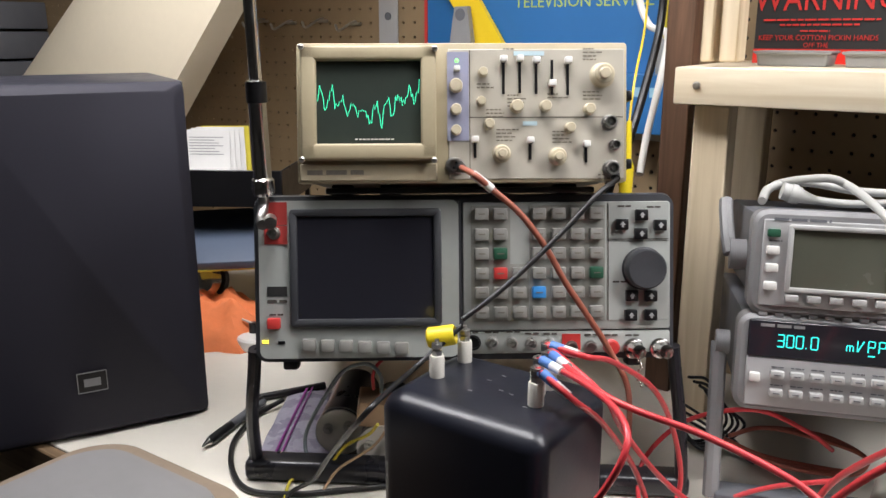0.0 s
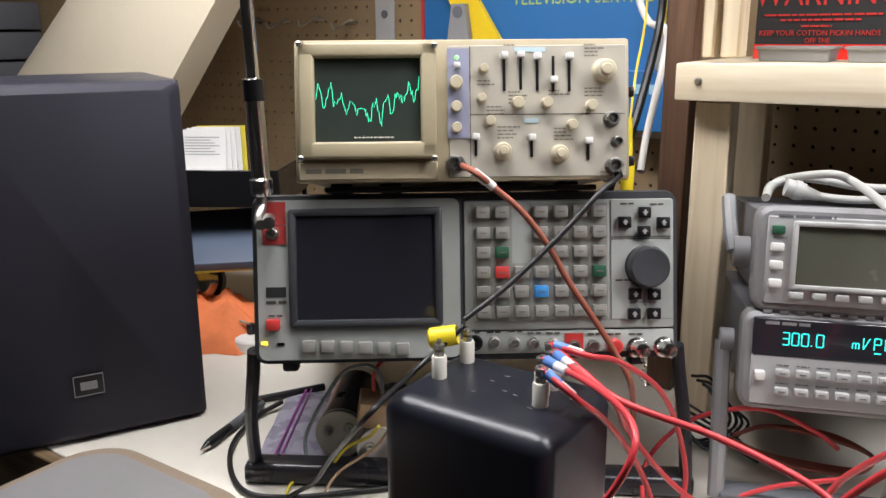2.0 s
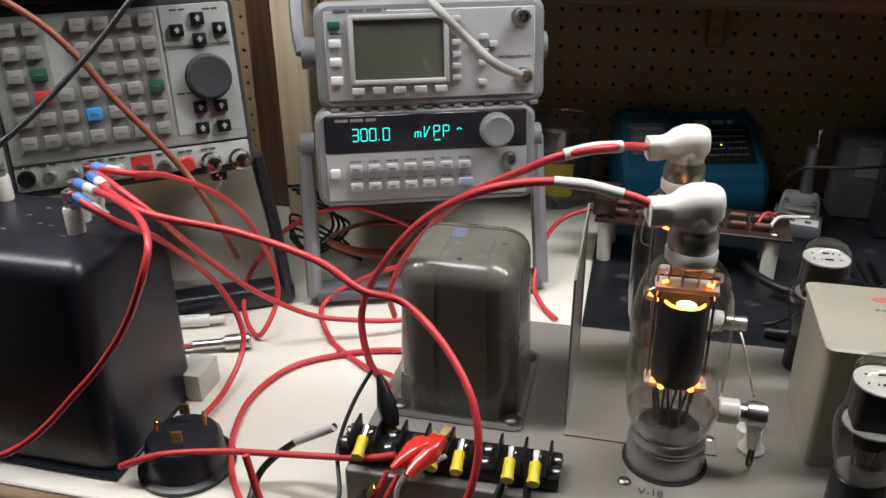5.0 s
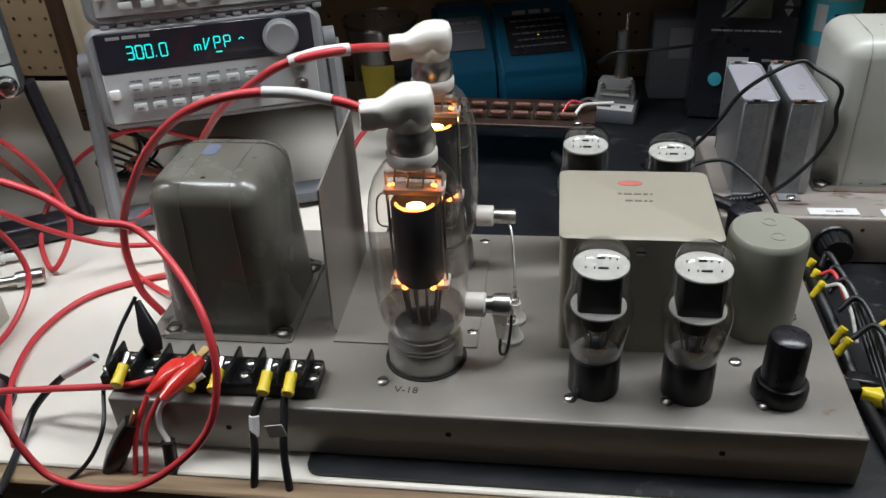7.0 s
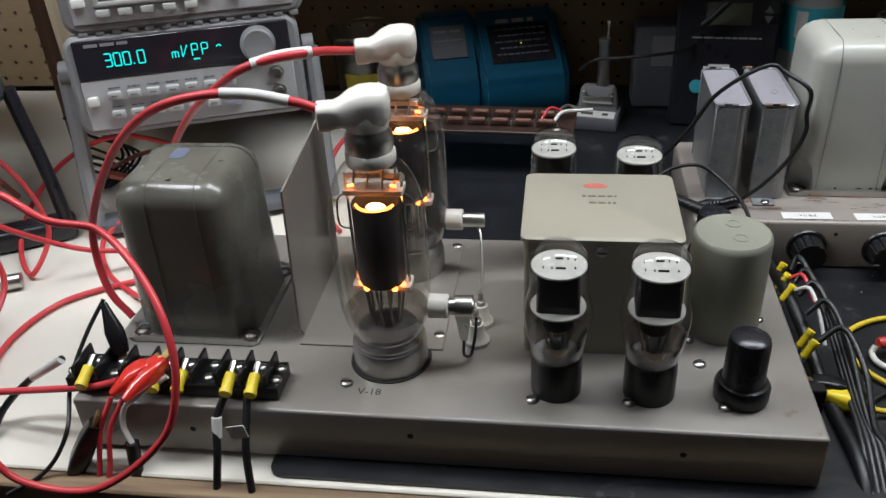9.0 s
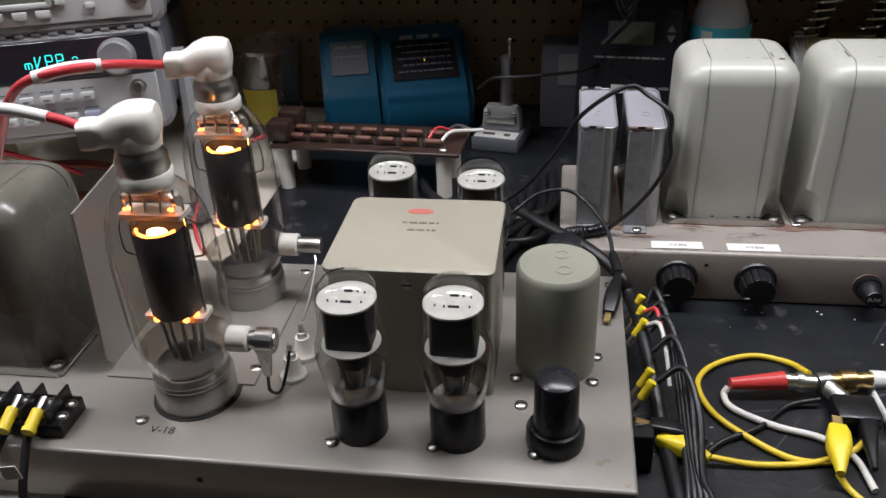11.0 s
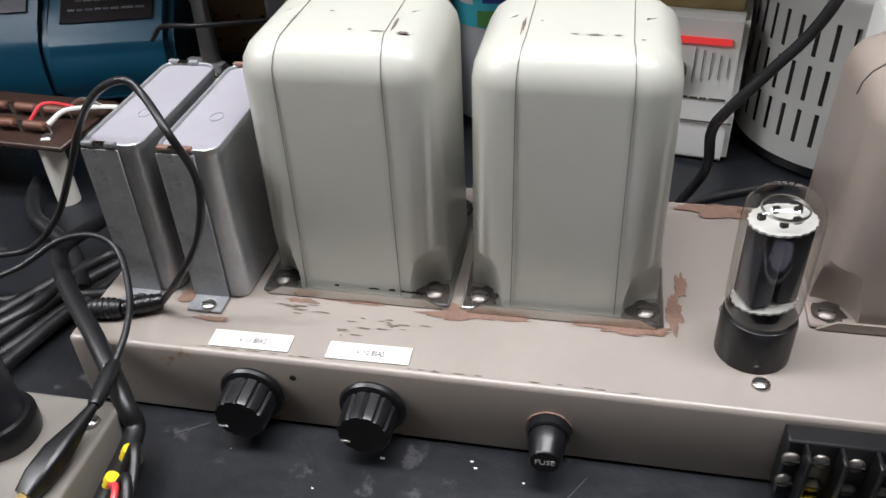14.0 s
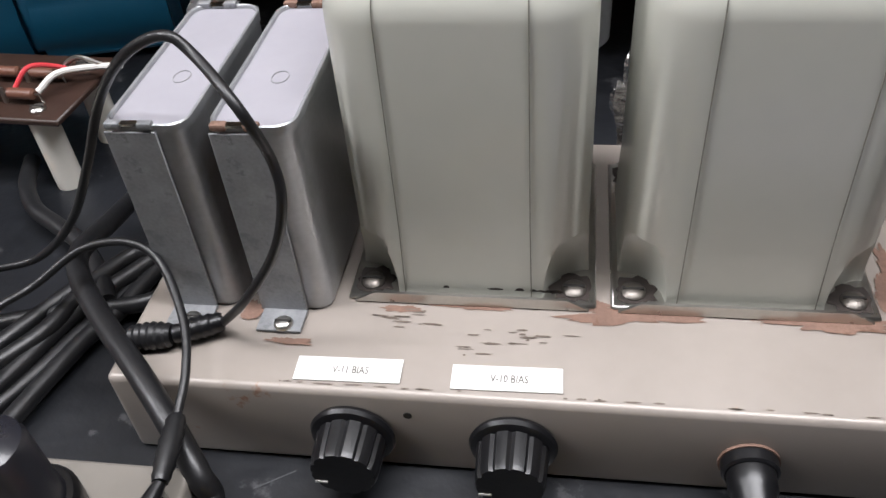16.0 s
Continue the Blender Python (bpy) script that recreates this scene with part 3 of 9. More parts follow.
def oscilloscope():
    s = thing("oscilloscope", "cream analogue oscilloscope with a green trace, standing on the service monitor", "oscilloscope", pose(-0.46, 0.675, 1.263, -12.5, 0, 36))
    u0, u1, v0, v1 = -0.140, 0.184, -0.0235, 0.1135
    w, h, cu, cv = u1 - u0, v1 - v0, (u0 + u1) / 2, (v0 + v1) / 2
    part("case", box(B(), (cu, 0.192, cv), (w - 0.006, 0.36, h - 0.006), 0.004), M_SCBODY, s)
    bm = B()
    box(bm, (cu, 0.006, cv), (w, 0.014, h), 0.003)
    part("front_frame", bm, M_CREAM, s)
    part("panel", box(B(), (0.0945, -0.0012, 0.0435), (0.173, 0.002, 0.127), 0.0008, 1), M_PANEL, s)
    part("side_strip", box(B(), (0.0175, -0.0026, 0.061), (0.021, 0.0012, 0.086)), M_PURP, s, "lavender strip of the panel")
    part("trigger_strip", box(B(), (0.087, -0.0026, 0.1025), (0.030, 0.0008, 0.0042)), M_BLUEP, s)
    part("mode_strip", box(B(), (0.088, -0.0026, 0.0345), (0.014, 0.0008, 0.0042)), M_BLUEP, s)
    # screen surround
    bm = B()
    for c, z in (((-0.0695, -0.006, 0.1020), (0.131, 0.012, 0.014)), ((-0.0695, -0.006, 0.0070), (0.131, 0.012, 0.016)), ((-0.1275, -0.006, 0.0545), (0.015, 0.012, 0.109)), ((-0.0115, -0.006, 0.0545), (0.015, 0.012, 0.109))):
        box(bm, c, z, 0.0028, 3)
    part("bezel", bm, M_CREAM, s, "raised cream screen surround")
    part("screen", box(B(), (-0.0695, -0.0030, 0.0545), (0.112, 0.003, 0.088)), M_CRT, s, "dark cathode ray screen")
    part("base_strip", box(B(), (-0.07, -0.0015, -0.0125), (0.134, 0.003, 0.017), 0.001, 1), M_SCBODY, s)
    part("maker_mark", bars(B(), -0.13, -0.075, -0.0125, 0.0045, -0.0032, 2, 3), M_FAINT, s)
    rnd2 = random.Random(11)
    pts = []
    for i in range(90):
        q = i / 89
        v = 0.050 + 0.009 * math.sin(q * 7.4 + 0.9) + 0.012 * math.sin(q * 58) * (0.65 + 0.35 * math.sin(q * 13)) + rnd2.uniform(-0.006, 0.006)
        pts.append((-0.1190 + q * 0.099, -0.0050, v + 0.004 * q))
    part("trace", hose(B(), pts, 0.00030, 5, smooth=False), M_TRACE, s, "glowing green waveform")
    part("readout", bars(B(), -0.083, -0.045, 0.0195, 0.0012, -0.0049, 7, 4), M_CERAM, s)
    for u, v in ((-0.1335, 0.1075), (-0.005, 0.1055), (-0.1335, -0.0005), (-0.006, -0.0015)):
        screw_on(s, (u, -0.0125, v), 0.003, (0, -1, 0))
    part("power_lamp", ball(B(), (0.0165, -0.003, 0.0955), 0.002), M_LEDG, s)
    part("power_button", box(B(), (0.0165, -0.006, 0.0875), (0.006, 0.008, 0.005), 0.001), M_WHITE, s)
    for v, r in ((0.071, 0.0068), (0.048, 0.0055), (0.028, 0.0052)):
        knob(s, 0.0155, v, r, 0.012, cap=False)
    for u, v, r in ((0.042, 0.084, 0.0045), (0.040, 0.056, 0.0045), (0.075, 0.051, 0.0062), (0.103, 0.051, 0.0055), (0.146, 0.048, 0.0055), (0.048, 0.034, 0.005), (0.127, 0.030, 0.005)):
        knob(s, u, v, r, 0.013, cap=False)
    for u, v in ((0.060, 0.005), (0.115, 0.002)):
        knob(s, u, v, 0.0082, 0.014)
    knob(s, 0.159, 0.081, 0.0105, 0.016)
    for u, v, a in ((0.062, 0.080, 0.0165), (0.078, 0.081, 0.0160), (0.094, 0.080, 0.0155), (0.1095, 0.079, -0.006), (0.125, 0.079, 0.016), (0.034, 0.011, 0.008), (0.088, 0.009, 0.009), (0.143, 0.006, 0.008)):
        ln = 0.034 if v > 0.05 else 0.020
        slot = part("slider", box(B(), (u, -0.0028, v), (0.0026, 0.002, ln)), M_BLK, s, "slide switch with a white tip")
        part("tip", box(B(), (u, -0.007, v + a), (0.007, 0.008, 0.006), 0.001), M_WHITE, slot)
    for u, v, r in ((0.166, 0.035, 0.0058), (0.171, 0.013, 0.0042), (0.013, -0.006, 0.006), (0.168, -0.010, 0.0065)):
        bnc(s, u, v, -0.002, r)
    rr = random.Random(3)
    for u, v, n in ((0.036, 0.070, 2), (0.045, 0.045, 3), (0.062, 0.104, 1), (0.14, 0.104, 4), (0.055, 0.0255, 4), (0.11, 0.0235, 4), (0.14, 0.062, 3), (0.066, 0.059, 4), (0.105, 0.060, 2), (0.155, -0.019, 3)):
        bm = B()
        for k in range(n):
            bars(bm, u, u + rr.uniform(0.010, 0.022), v - k * 0.0035 + 0.003, 0.0013, -0.0024, 3, k + n)
        part("legend", bm, M_FAINT, s, "small dark panel legend")
    bm = B()
    box(bm, (0.097, -0.0024, 0.0405), (0.165, 0.0004, 0.0007))
    box(bm, (0.029, -0.0024, 0.0435), (0.0007, 0.0004, 0.125))
    part("rule", bm, M_SEAM, s)
    for u in (-0.10, -0.05, 0.06, 0.13):
        part("foot", box(B(), (u, 0.05, -0.031), (0.022, 0.03, 0.016), 0.002), M_BLKR, s)
    part("tilt_bail", box(B(), (0.02, 0.02, -0.030), (0.27, 0.012, 0.006), 0.002), M_BLK, s)
    for v in (0.065, -0.004):
        part("side_foot", box(B(), (0.1905, 0.03, v), (0.008, 0.02, 0.010), 0.0015), M_BLK, s)
    return s


# ---- radio service monitor on its tilting stand ----
def service_monitor():
    s = thing("service_monitor", "grey radio service monitor with a dark screen and keypad", "test instrument", pose(-0.594, 0.571, 1.096, -12.5, 0, 36.3))
    u0, u1, v0, v1 = -0.018, 0.408, -0.038, 0.128
    cu, cv, w, h = (u0 + u1) / 2, (v0 + v1) / 2, u1 - u0, v1 - v0
    part("case", box(B(), (cu, 0.215, cv), (w - 0.008, 0.40, h - 0.006), 0.006), M_MONB, s)
    bm = B()
    rings(bm, [(0, w / 2 + 0.001, h / 2 + 0.001, 0.012), (0.010, w / 2 + 0.003, h / 2 + 0.003, 0.012), (0.022, w / 2 + 0.001, h / 2 + 0.001, 0.012)], Matrix.Translation((cu, 0.018, cv)) @ pose(0, 0, 0, 90))
    part("front_rim", bm, M_MONB, s, "charcoal rim")
    bm = B()
    rings(bm, [(0, 0.101, h / 2 - 0.003, 0.008), (0.005, 0.101, h / 2 - 0.003, 0.008)], Matrix.Translation((0.087, -0.003, cv)) @ pose(0, 0, 0, 90))
    part("screen_panel", bm, M_MONF, s)
    part("key_panel", box(B(), (0.2985, -0.0055, 0.0565), (0.213, 0.006, 0.131), 0.003), M_MONF, s)
    part("socket_panel", box(B(), (0.2985, -0.0055, -0.0215), (0.213, 0.006, 0.0225), 0.003), M_MONF, s)
    part("divider", box(B(), (0.1895, -0.0050, cv), (0.0025, 0.006, h - 0.008)), M_MONB, s)
    bm = B()
    for c, z in (((0.094, -0.011, 0.1125), (0.152, 0.008, 0.008)), ((0.094, -0.011, 0.0015), (0.152, 0.008, 0.008)), ((0.0215, -0.011, 0.057), (0.008, 0.008, 0.117)), ((0.1665, -0.011, 0.057), (0.008, 0.008, 0.117))):
        box(bm, c, z, 0.003)
    part("screen_bezel", bm, M_MONB, s, "dark screen bezel")
    part("screen", box(B(), (0.094, -0.0095, 0.057), (0.142, 0.003, 0.108)), M_SCREEN, s, "blank dark screen")
    part("red_panel", box(B(), (0.0035, -0.0085, 0.112), (0.023, 0.001, 0.023)), M_DRED, s)
    part("red_panel", box(B(), (0.0035, -0.0085, 0.0905), (0.023, 0.001, 0.0185)), M_DRED, s)
    bnc(s, 0.002, 0.0925, -0.009, 0.0048)
    bm = B()
    box(bm, (0.004, -0.0084, 0.0335), (0.020, 0.0006, 0.010))
    part("maker_mark", bm, M_INK, s)
    part("model_mark", bars(B(), -0.006, 0.014, 0.0235, 0.003, -0.0086, 2, 2), M_SEAM, s)
    part("power_switch", box(B(), (0.001, -0.012, 0.0015), (0.013, 0.009, 0.011), 0.0015), M_RED, s, "red power switch")
    part("power_lamp", box(B(), (-0.0085, -0.0085, -0.0175), (0.006, 0.0015, 0.003)), M_LEDY, s)
    part("slot", box(B(), (0.008, -0.0085, -0.0185), (0.007, 0.0015, 0.003)), M_BLK, s)
    bm = box(B(), (0, -0.004, 0), (0.0135, 0.008, 0.012), 0.0016)
    key = part("soft_key", bm, M_KEY, s, "", Matrix.Translation((0.036, -0.008, -0.0205)))
    for i in range(1, 6):
        more(key, Matrix.Translation((0.036 + i * 0.0187, -0.008, -0.0205 - i * 0.0009)))
    # keypad fields and keys
    part("key_field", box(B(), (0.2205, -0.0088, 0.0595), (0.040, 0.001, 0.118)), M_MONK, s)
    part("key_field", box(B(), (0.2985, -0.0088, 0.0595), (0.077, 0.001, 0.118)), M_MONK, s)
    part("key_field", box(B(), (0.25, -0.0088, 0.03), (0.019, 0.001, 0.058)), M_MONK, s)
    us, vs = (0.211, 0.230, 0.249, 0.269, 0.289, 0.308, 0.3275), (0.110, 0.0895, 0.070, 0.050, 0.0305, 0.0105)
    base = None
    for j, v in enumerate(vs):
        for i, u in enumerate(us):
            if i == 2 and j < 3:
                continue
            special = {(1, 3): M_RED, (1, 2): M_GREEN, (6, 3): M_GREEN, (3, 4): M_BLUEK}.get((i, j))
            if special or base is None:
                k = part("key", box(B(), (0, -0.004, 0), (0.0138, 0.008, 0.0118), 0.0014), special or M_KEY, s, {M_RED: "red key", M_GREEN: "dark green key", M_BLUEK: "blue key"}.get(special, ""), Matrix.Translation((u, -0.009, v)))
                base = base or (k if not special else None)
            else:
                more(base, Matrix.Translation((u, -0.009, v)))
    bm = B()
    for j, v in enumerate(vs):
        for i, u in enumerate(us):
            if not (i == 2 and j < 3):
                box(bm, (u, -0.0172, v), (0.007, 0.0003, 0.0012))
    part("key_legend", bm, M_FAINT, s)
    # arrow keys and tuning knob
    part("arrow_field", box(B(), (0.371, -0.0088, 0.103), (0.062, 0.001, 0.036)), M_MONF, s)
    part("dial_field", box(B(), (0.371, -0.0088, 0.041), (0.062, 0.001, 0.080)), M_MONF, s)
    bm = B()
    for v in (0.0835, 0.0815):
        box(bm, (0.371, -0.0094, v), (0.062, 0.0004, 0.0006))
    box(bm, (0.3405, -0.0094, 0.06), (0.0006, 0.0004, 0.118))
    part("rule", bm, M_SEAM, s)
    for u, v in ((0.374, 0.108), (0.354, 0.0985), (0.393, 0.0975), (0.3735, 0.089), (0.364, 0.026), (0.3835, 0.0255), (0.363, 0.006), (0.3835, 0.006)):
        k = part("arrow_key", box(B(), (u, -0.012, v), (0.0125, 0.007, 0.0115), 0.0012), M_BLK, s, "black arrow key")
        part("arrow", sheet(B(), [(u - 0.003, v - 0.0005), (u, v + 0.003), (u + 0.003, v - 0.0005), (u + 0.0012, v - 0.0005), (u + 0.0012, v - 0.0028), (u - 0.0012, v - 0.0028), (u - 0.0012, v - 0.0005)], 0.0005, Matrix.Translation((0, -0.0159, 0))), M_HPP, k)
    bm = lathe(B(), [(0.0222, 0), (0.0222, 0.002), (0.0205, 0.003), (0.0200, 0.016), (0.0185, 0.018), (0.004, 0.0172)], 36, Matrix.Translation((0.3765, -0.008, 0.0535)) @ pose(0, 0, 0, 90))
    part("tuning_knob", bm, M_MONB, s, "large charcoal tuning knob")
    # sockets along the bottom
    part("microphone_socket", lathe(B(), [(0.0078, 0), (0.0078, 0.005), (0.006, 0.0055), (0.0055, 0.002)], 18, Matrix.Translation((0.202, -0.008, -0.0205)) @ pose(0, 0, 0, 90)), M_BLK, s)
    for u, v in ((0.2215, -0.0205), (0.2415, -0.0215), (0.261, -0.0225), (0.281, -0.023)):
        bnc(s, u, v, -0.008, 0.0046)
    part("red_field", box(B(), (0.3025, -0.0088, -0.0245), (0.019, 0.001, 0.023)), M_RED, s)
    for u in (0.3025, 0.322):
        bnc(s, u, -0.0265, -0.009, 0.0050, 0.006)
    part("red_jack", lathe(B(), [(0.008, 0), (0.008, 0.008), (0.006, 0.010)], 18, Matrix.Translation((0.343, -0.008, -0.0265)) @ pose(0, 0, 0, 90)), M_RED, s)
    for u in (0.366, 0.3935):
        bm = lathe(B(), [(0.0105, 0), (0.0105, 0.003), (0.008, 0.004), (0.0085, 0.014), (0.0075, 0.018), (0.0072, 0.026), (0.004, 0.027)], 24, Matrix.Translation((u, -0.008, -0.0285)) @ pose(0, 0, 0, 90))
        part("antenna_socket", bm, M_CHROME, s, "large chrome coaxial socket")
    bm = B()
    for k in range(9):
        ball(bm, (0.369 + 0.003 * math.sin(k), -0.020, -0.040 - k * 0.0032), 0.0016, n=8)
    part("chain", bm, M_CHROME, s, "bead chain of the socket cap")
    bm = B()
    for u, n, v in ((0.193, 2, -0.0105), (0.214, 2, -0.0105), (0.236, 1, -0.010), (0.255, 2, -0.012), (0.274, 2, -0.0125), (0.316, 1, -0.014), (0.336, 1, -0.0145), (0.358, 2, -0.015), (0.35, 2, 0.117), (0.38, 2, 0.116), (0.345, 1, 0.04), (-0.004, 2, 0.010)):
        bars(bm, u, u + 0.014, v, 0.0018, -0.0095, n, n)
    part("legend", bm, M_SEAM, s)
    part("foot", box(B(), (0.012, 0.03, -0.045), (0.016, 0.02, 0.014), 0.003), M_BLKR, s)
    part("foot", box(B(), (0.375, 0.03, -0.045), (0.016, 0.02, 0.014), 0.003), M_BLKR, s)
    # rear edge feet that carry the back on the bench
    for u in (0.03, 0.36):
        part("rear_foot", box(B(), (u, 0.395, -0.063), (0.03, 0.03, 0.056), 0.004), M_BLKR, s)
    return s


oscilloscope()
monitor = service_monitor()
stand = thing("tilt_stand", "black U-shaped tilting stand under the service monitor", "stand", pose(-0.594, 0.571, 0, 0, 0, 30))
for line in (((-0.024, 0.004, 1.066), (-0.028, 0.006, 1.040), (-0.040, 0.016, 0.980), (-0.047, 0.034, 0.912)), ((0.410, 0.046, 1.066), (0.414, 0.044, 1.040), (0.424, 0.038, 0.980), (0.430, 0.034, 0.912))):
    bm = hose(B(), [(0, 0, 0)] + [(Vector(p) - Vector(line[0])) for p in line[1:]], 0.0085, 10)
    place(bm, bm.verts[:], Matrix.Translation(line[0]) @ Matrix.Diagonal((0.8, 1.25, 1, 1)))
    part("arm", bm, M_BLKS, stand)
part("crossbar", box(B(), (0.191, 0.038, 0.9125), (0.486, 0.032, 0.024), 0.007, 3), M_BLKS, stand, "wide black crossbar on the bench")

# telescopic whip on its elbow connector
ant = thing("whip_antenna", "chrome telescopic whip antenna on an elbow connector", "antenna")
part("elbow", hose(cyl(B(), (-0.577, 0.556, 1.206), (-0.590, 0.569, 1.206), 0.006), [(-0.588, 0.556, 1.203), (-0.600, 0.566, 1.206), (-0.606, 0.575, 1.215), (-0.607, 0.577, 1.225)], 0.0055, 12), M_STEEL, ant)
bm = lathe(B(), [(0.0095, 0), (0.0112, 0.004), (0.0112, 0.016), (0.009, 0.018), (0.0088, 0.092), (0.0098, 0.094), (0.0098, 0.112), (0.0062, 0.114)], 20, Matrix.Translation((-0.608, 0.579, 1.226)) @ pose(0, 0, 0, 0, -1.5, 0))
part("sleeve", bm, M_CHROME, ant)
part("band", cyl(B(), (-0.6104, 0.579, 1.318), (-0.6108, 0.579, 1.338), 0.0102), M_BLK, ant, "black grip band")
part("rod", cyl(B(), (-0.6107, 0.579, 1.338), (-0.616, 0.579, 1.66), 0.0048), M_CHROME, ant)
part("rod", cyl(B(), (-0.6107, 0.579, 1.338), (-0.613, 0.579, 1.42), 0.0062), M_CHROME, ant)


# ---- bench loudspeaker ----
def loudspeaker():
    s = thing("loudspeaker", "black bookshelf loudspeaker with a cloth grille and small badge", "loudspeaker", Matrix.Translation((-0.819, 0.661, ZB)) @ Matrix(((0.456, -0.89, 0, 0), (0.89, 0.456, 0, 0), (0, 0, 1, 0), (0, 0, 0, 1))))
    w, h, d = 0.268, 0.428, 0.24
    part("cabinet", box(B(), (-w / 2, d / 2 + 0.016, h / 2), (w, d, h), 0.003), M_SPKW, s)
    bm = B()
    rings(bm, [(0, w / 2 - 0.001, h / 2 - 0.001, 0.006), (0.010, w / 2 - 0.002, h / 2 - 0.002, 0.008), (0.020, w / 2 - 0.015, h / 2 - 0.010, 0.012)], Matrix.Translation((-w / 2, 0.0155, h / 2)) @ pose(0, 0, 0, 90))
    part("grille", bm, M_GRILLE, s, "dark cloth grille with bevelled edges")
    b = part("badge", box(B(), (-0.139, -0.0052, 0.0745), (0.034, 0.002, 0.026), 0.0006, 1), M_BLK, s, "small black badge with a pale border")
    bm = B()
    for c, z in (((-0.139, -0.0065, 0.0870), (0.034, 0.0006, 0.0010)), ((-0.139, -0.0065, 0.0620), (0.034, 0.0006, 0.0010)), ((-0.1555, -0.0065, 0.0745), (0.0010, 0.0006, 0.026)), ((-0.1225, -0.0065, 0.0745), (0.0010, 0.0006, 0.026)), ((-0.139, -0.0065, 0.0740), (0.019, 0.0006, 0.010))):
        box(bm, c, z)
    part("badge_print", bm, M_HPG, b)


loudspeaker()


# ---- stacked bench instruments ----
def bumper(bm, w, h, u, v):
    rings(bm, [(0, w / 2 - 0.004, h / 2 - 0.004, 0.012), (0.004, w / 2, h / 2, 0.014), (0.030, w / 2, h / 2, 0.014), (0.034, w / 2 - 0.004, h / 2 - 0.004, 0.012)], Matrix.Translation((u, 0.030, v)) @ pose(0, 0, 0, 90))


HP = pose(-0.187, 0.833, 1.067, -8, 0, 20)


def strokes(bm, ch, x, z, w, h, y):
    """One readout character from thin bars: x, z is its lower left corner on a panel that faces -y."""
    t = w * 0.17
    segs = {"a": ((0, 1), (1, 1)), "b": ((1, 1), (1, 0.5)), "c": ((1, 0.5), (1, 0)), "d": ((0, 0), (1, 0)), "e": ((0, 0.5), (0, 0)), "f": ((0, 1), (0, 0.5)), "g": ((0, 0.5), (1, 0.5)), "j": ((0.5, 0.5), (0.5, 0)), "v": ((0, 0), (1, 1)), "p": ((0.05, 0), (0.05, 0.1)), "k": ((0, 0.2), (0.5, 0.8)), "l": ((0.5, 0.8), (1, 0.2))}
    for k in {"3": "abcdg", "0": "abcdef", ".": "p", "m": "egcj", "V": "efv", "P": "abefg", "~": "kl"}[ch]:
        (x0, z0), (x1, z1) = segs[k]
        a, b = Vector((x + x0 * w, y, z + z0 * h)), Vector((x + x1 * w, y, z + z1 * h))
        d = b - a
        m = Matrix.Translation((a + b) / 2) @ pose(0, 0, 0, 0, -math.degrees(math.atan2(d.z, d.x)), 0)
        box(bm, (0, 0, 0), (max(d.length - t * 0.7, t), 0.0005, t), m=m)
    return bm


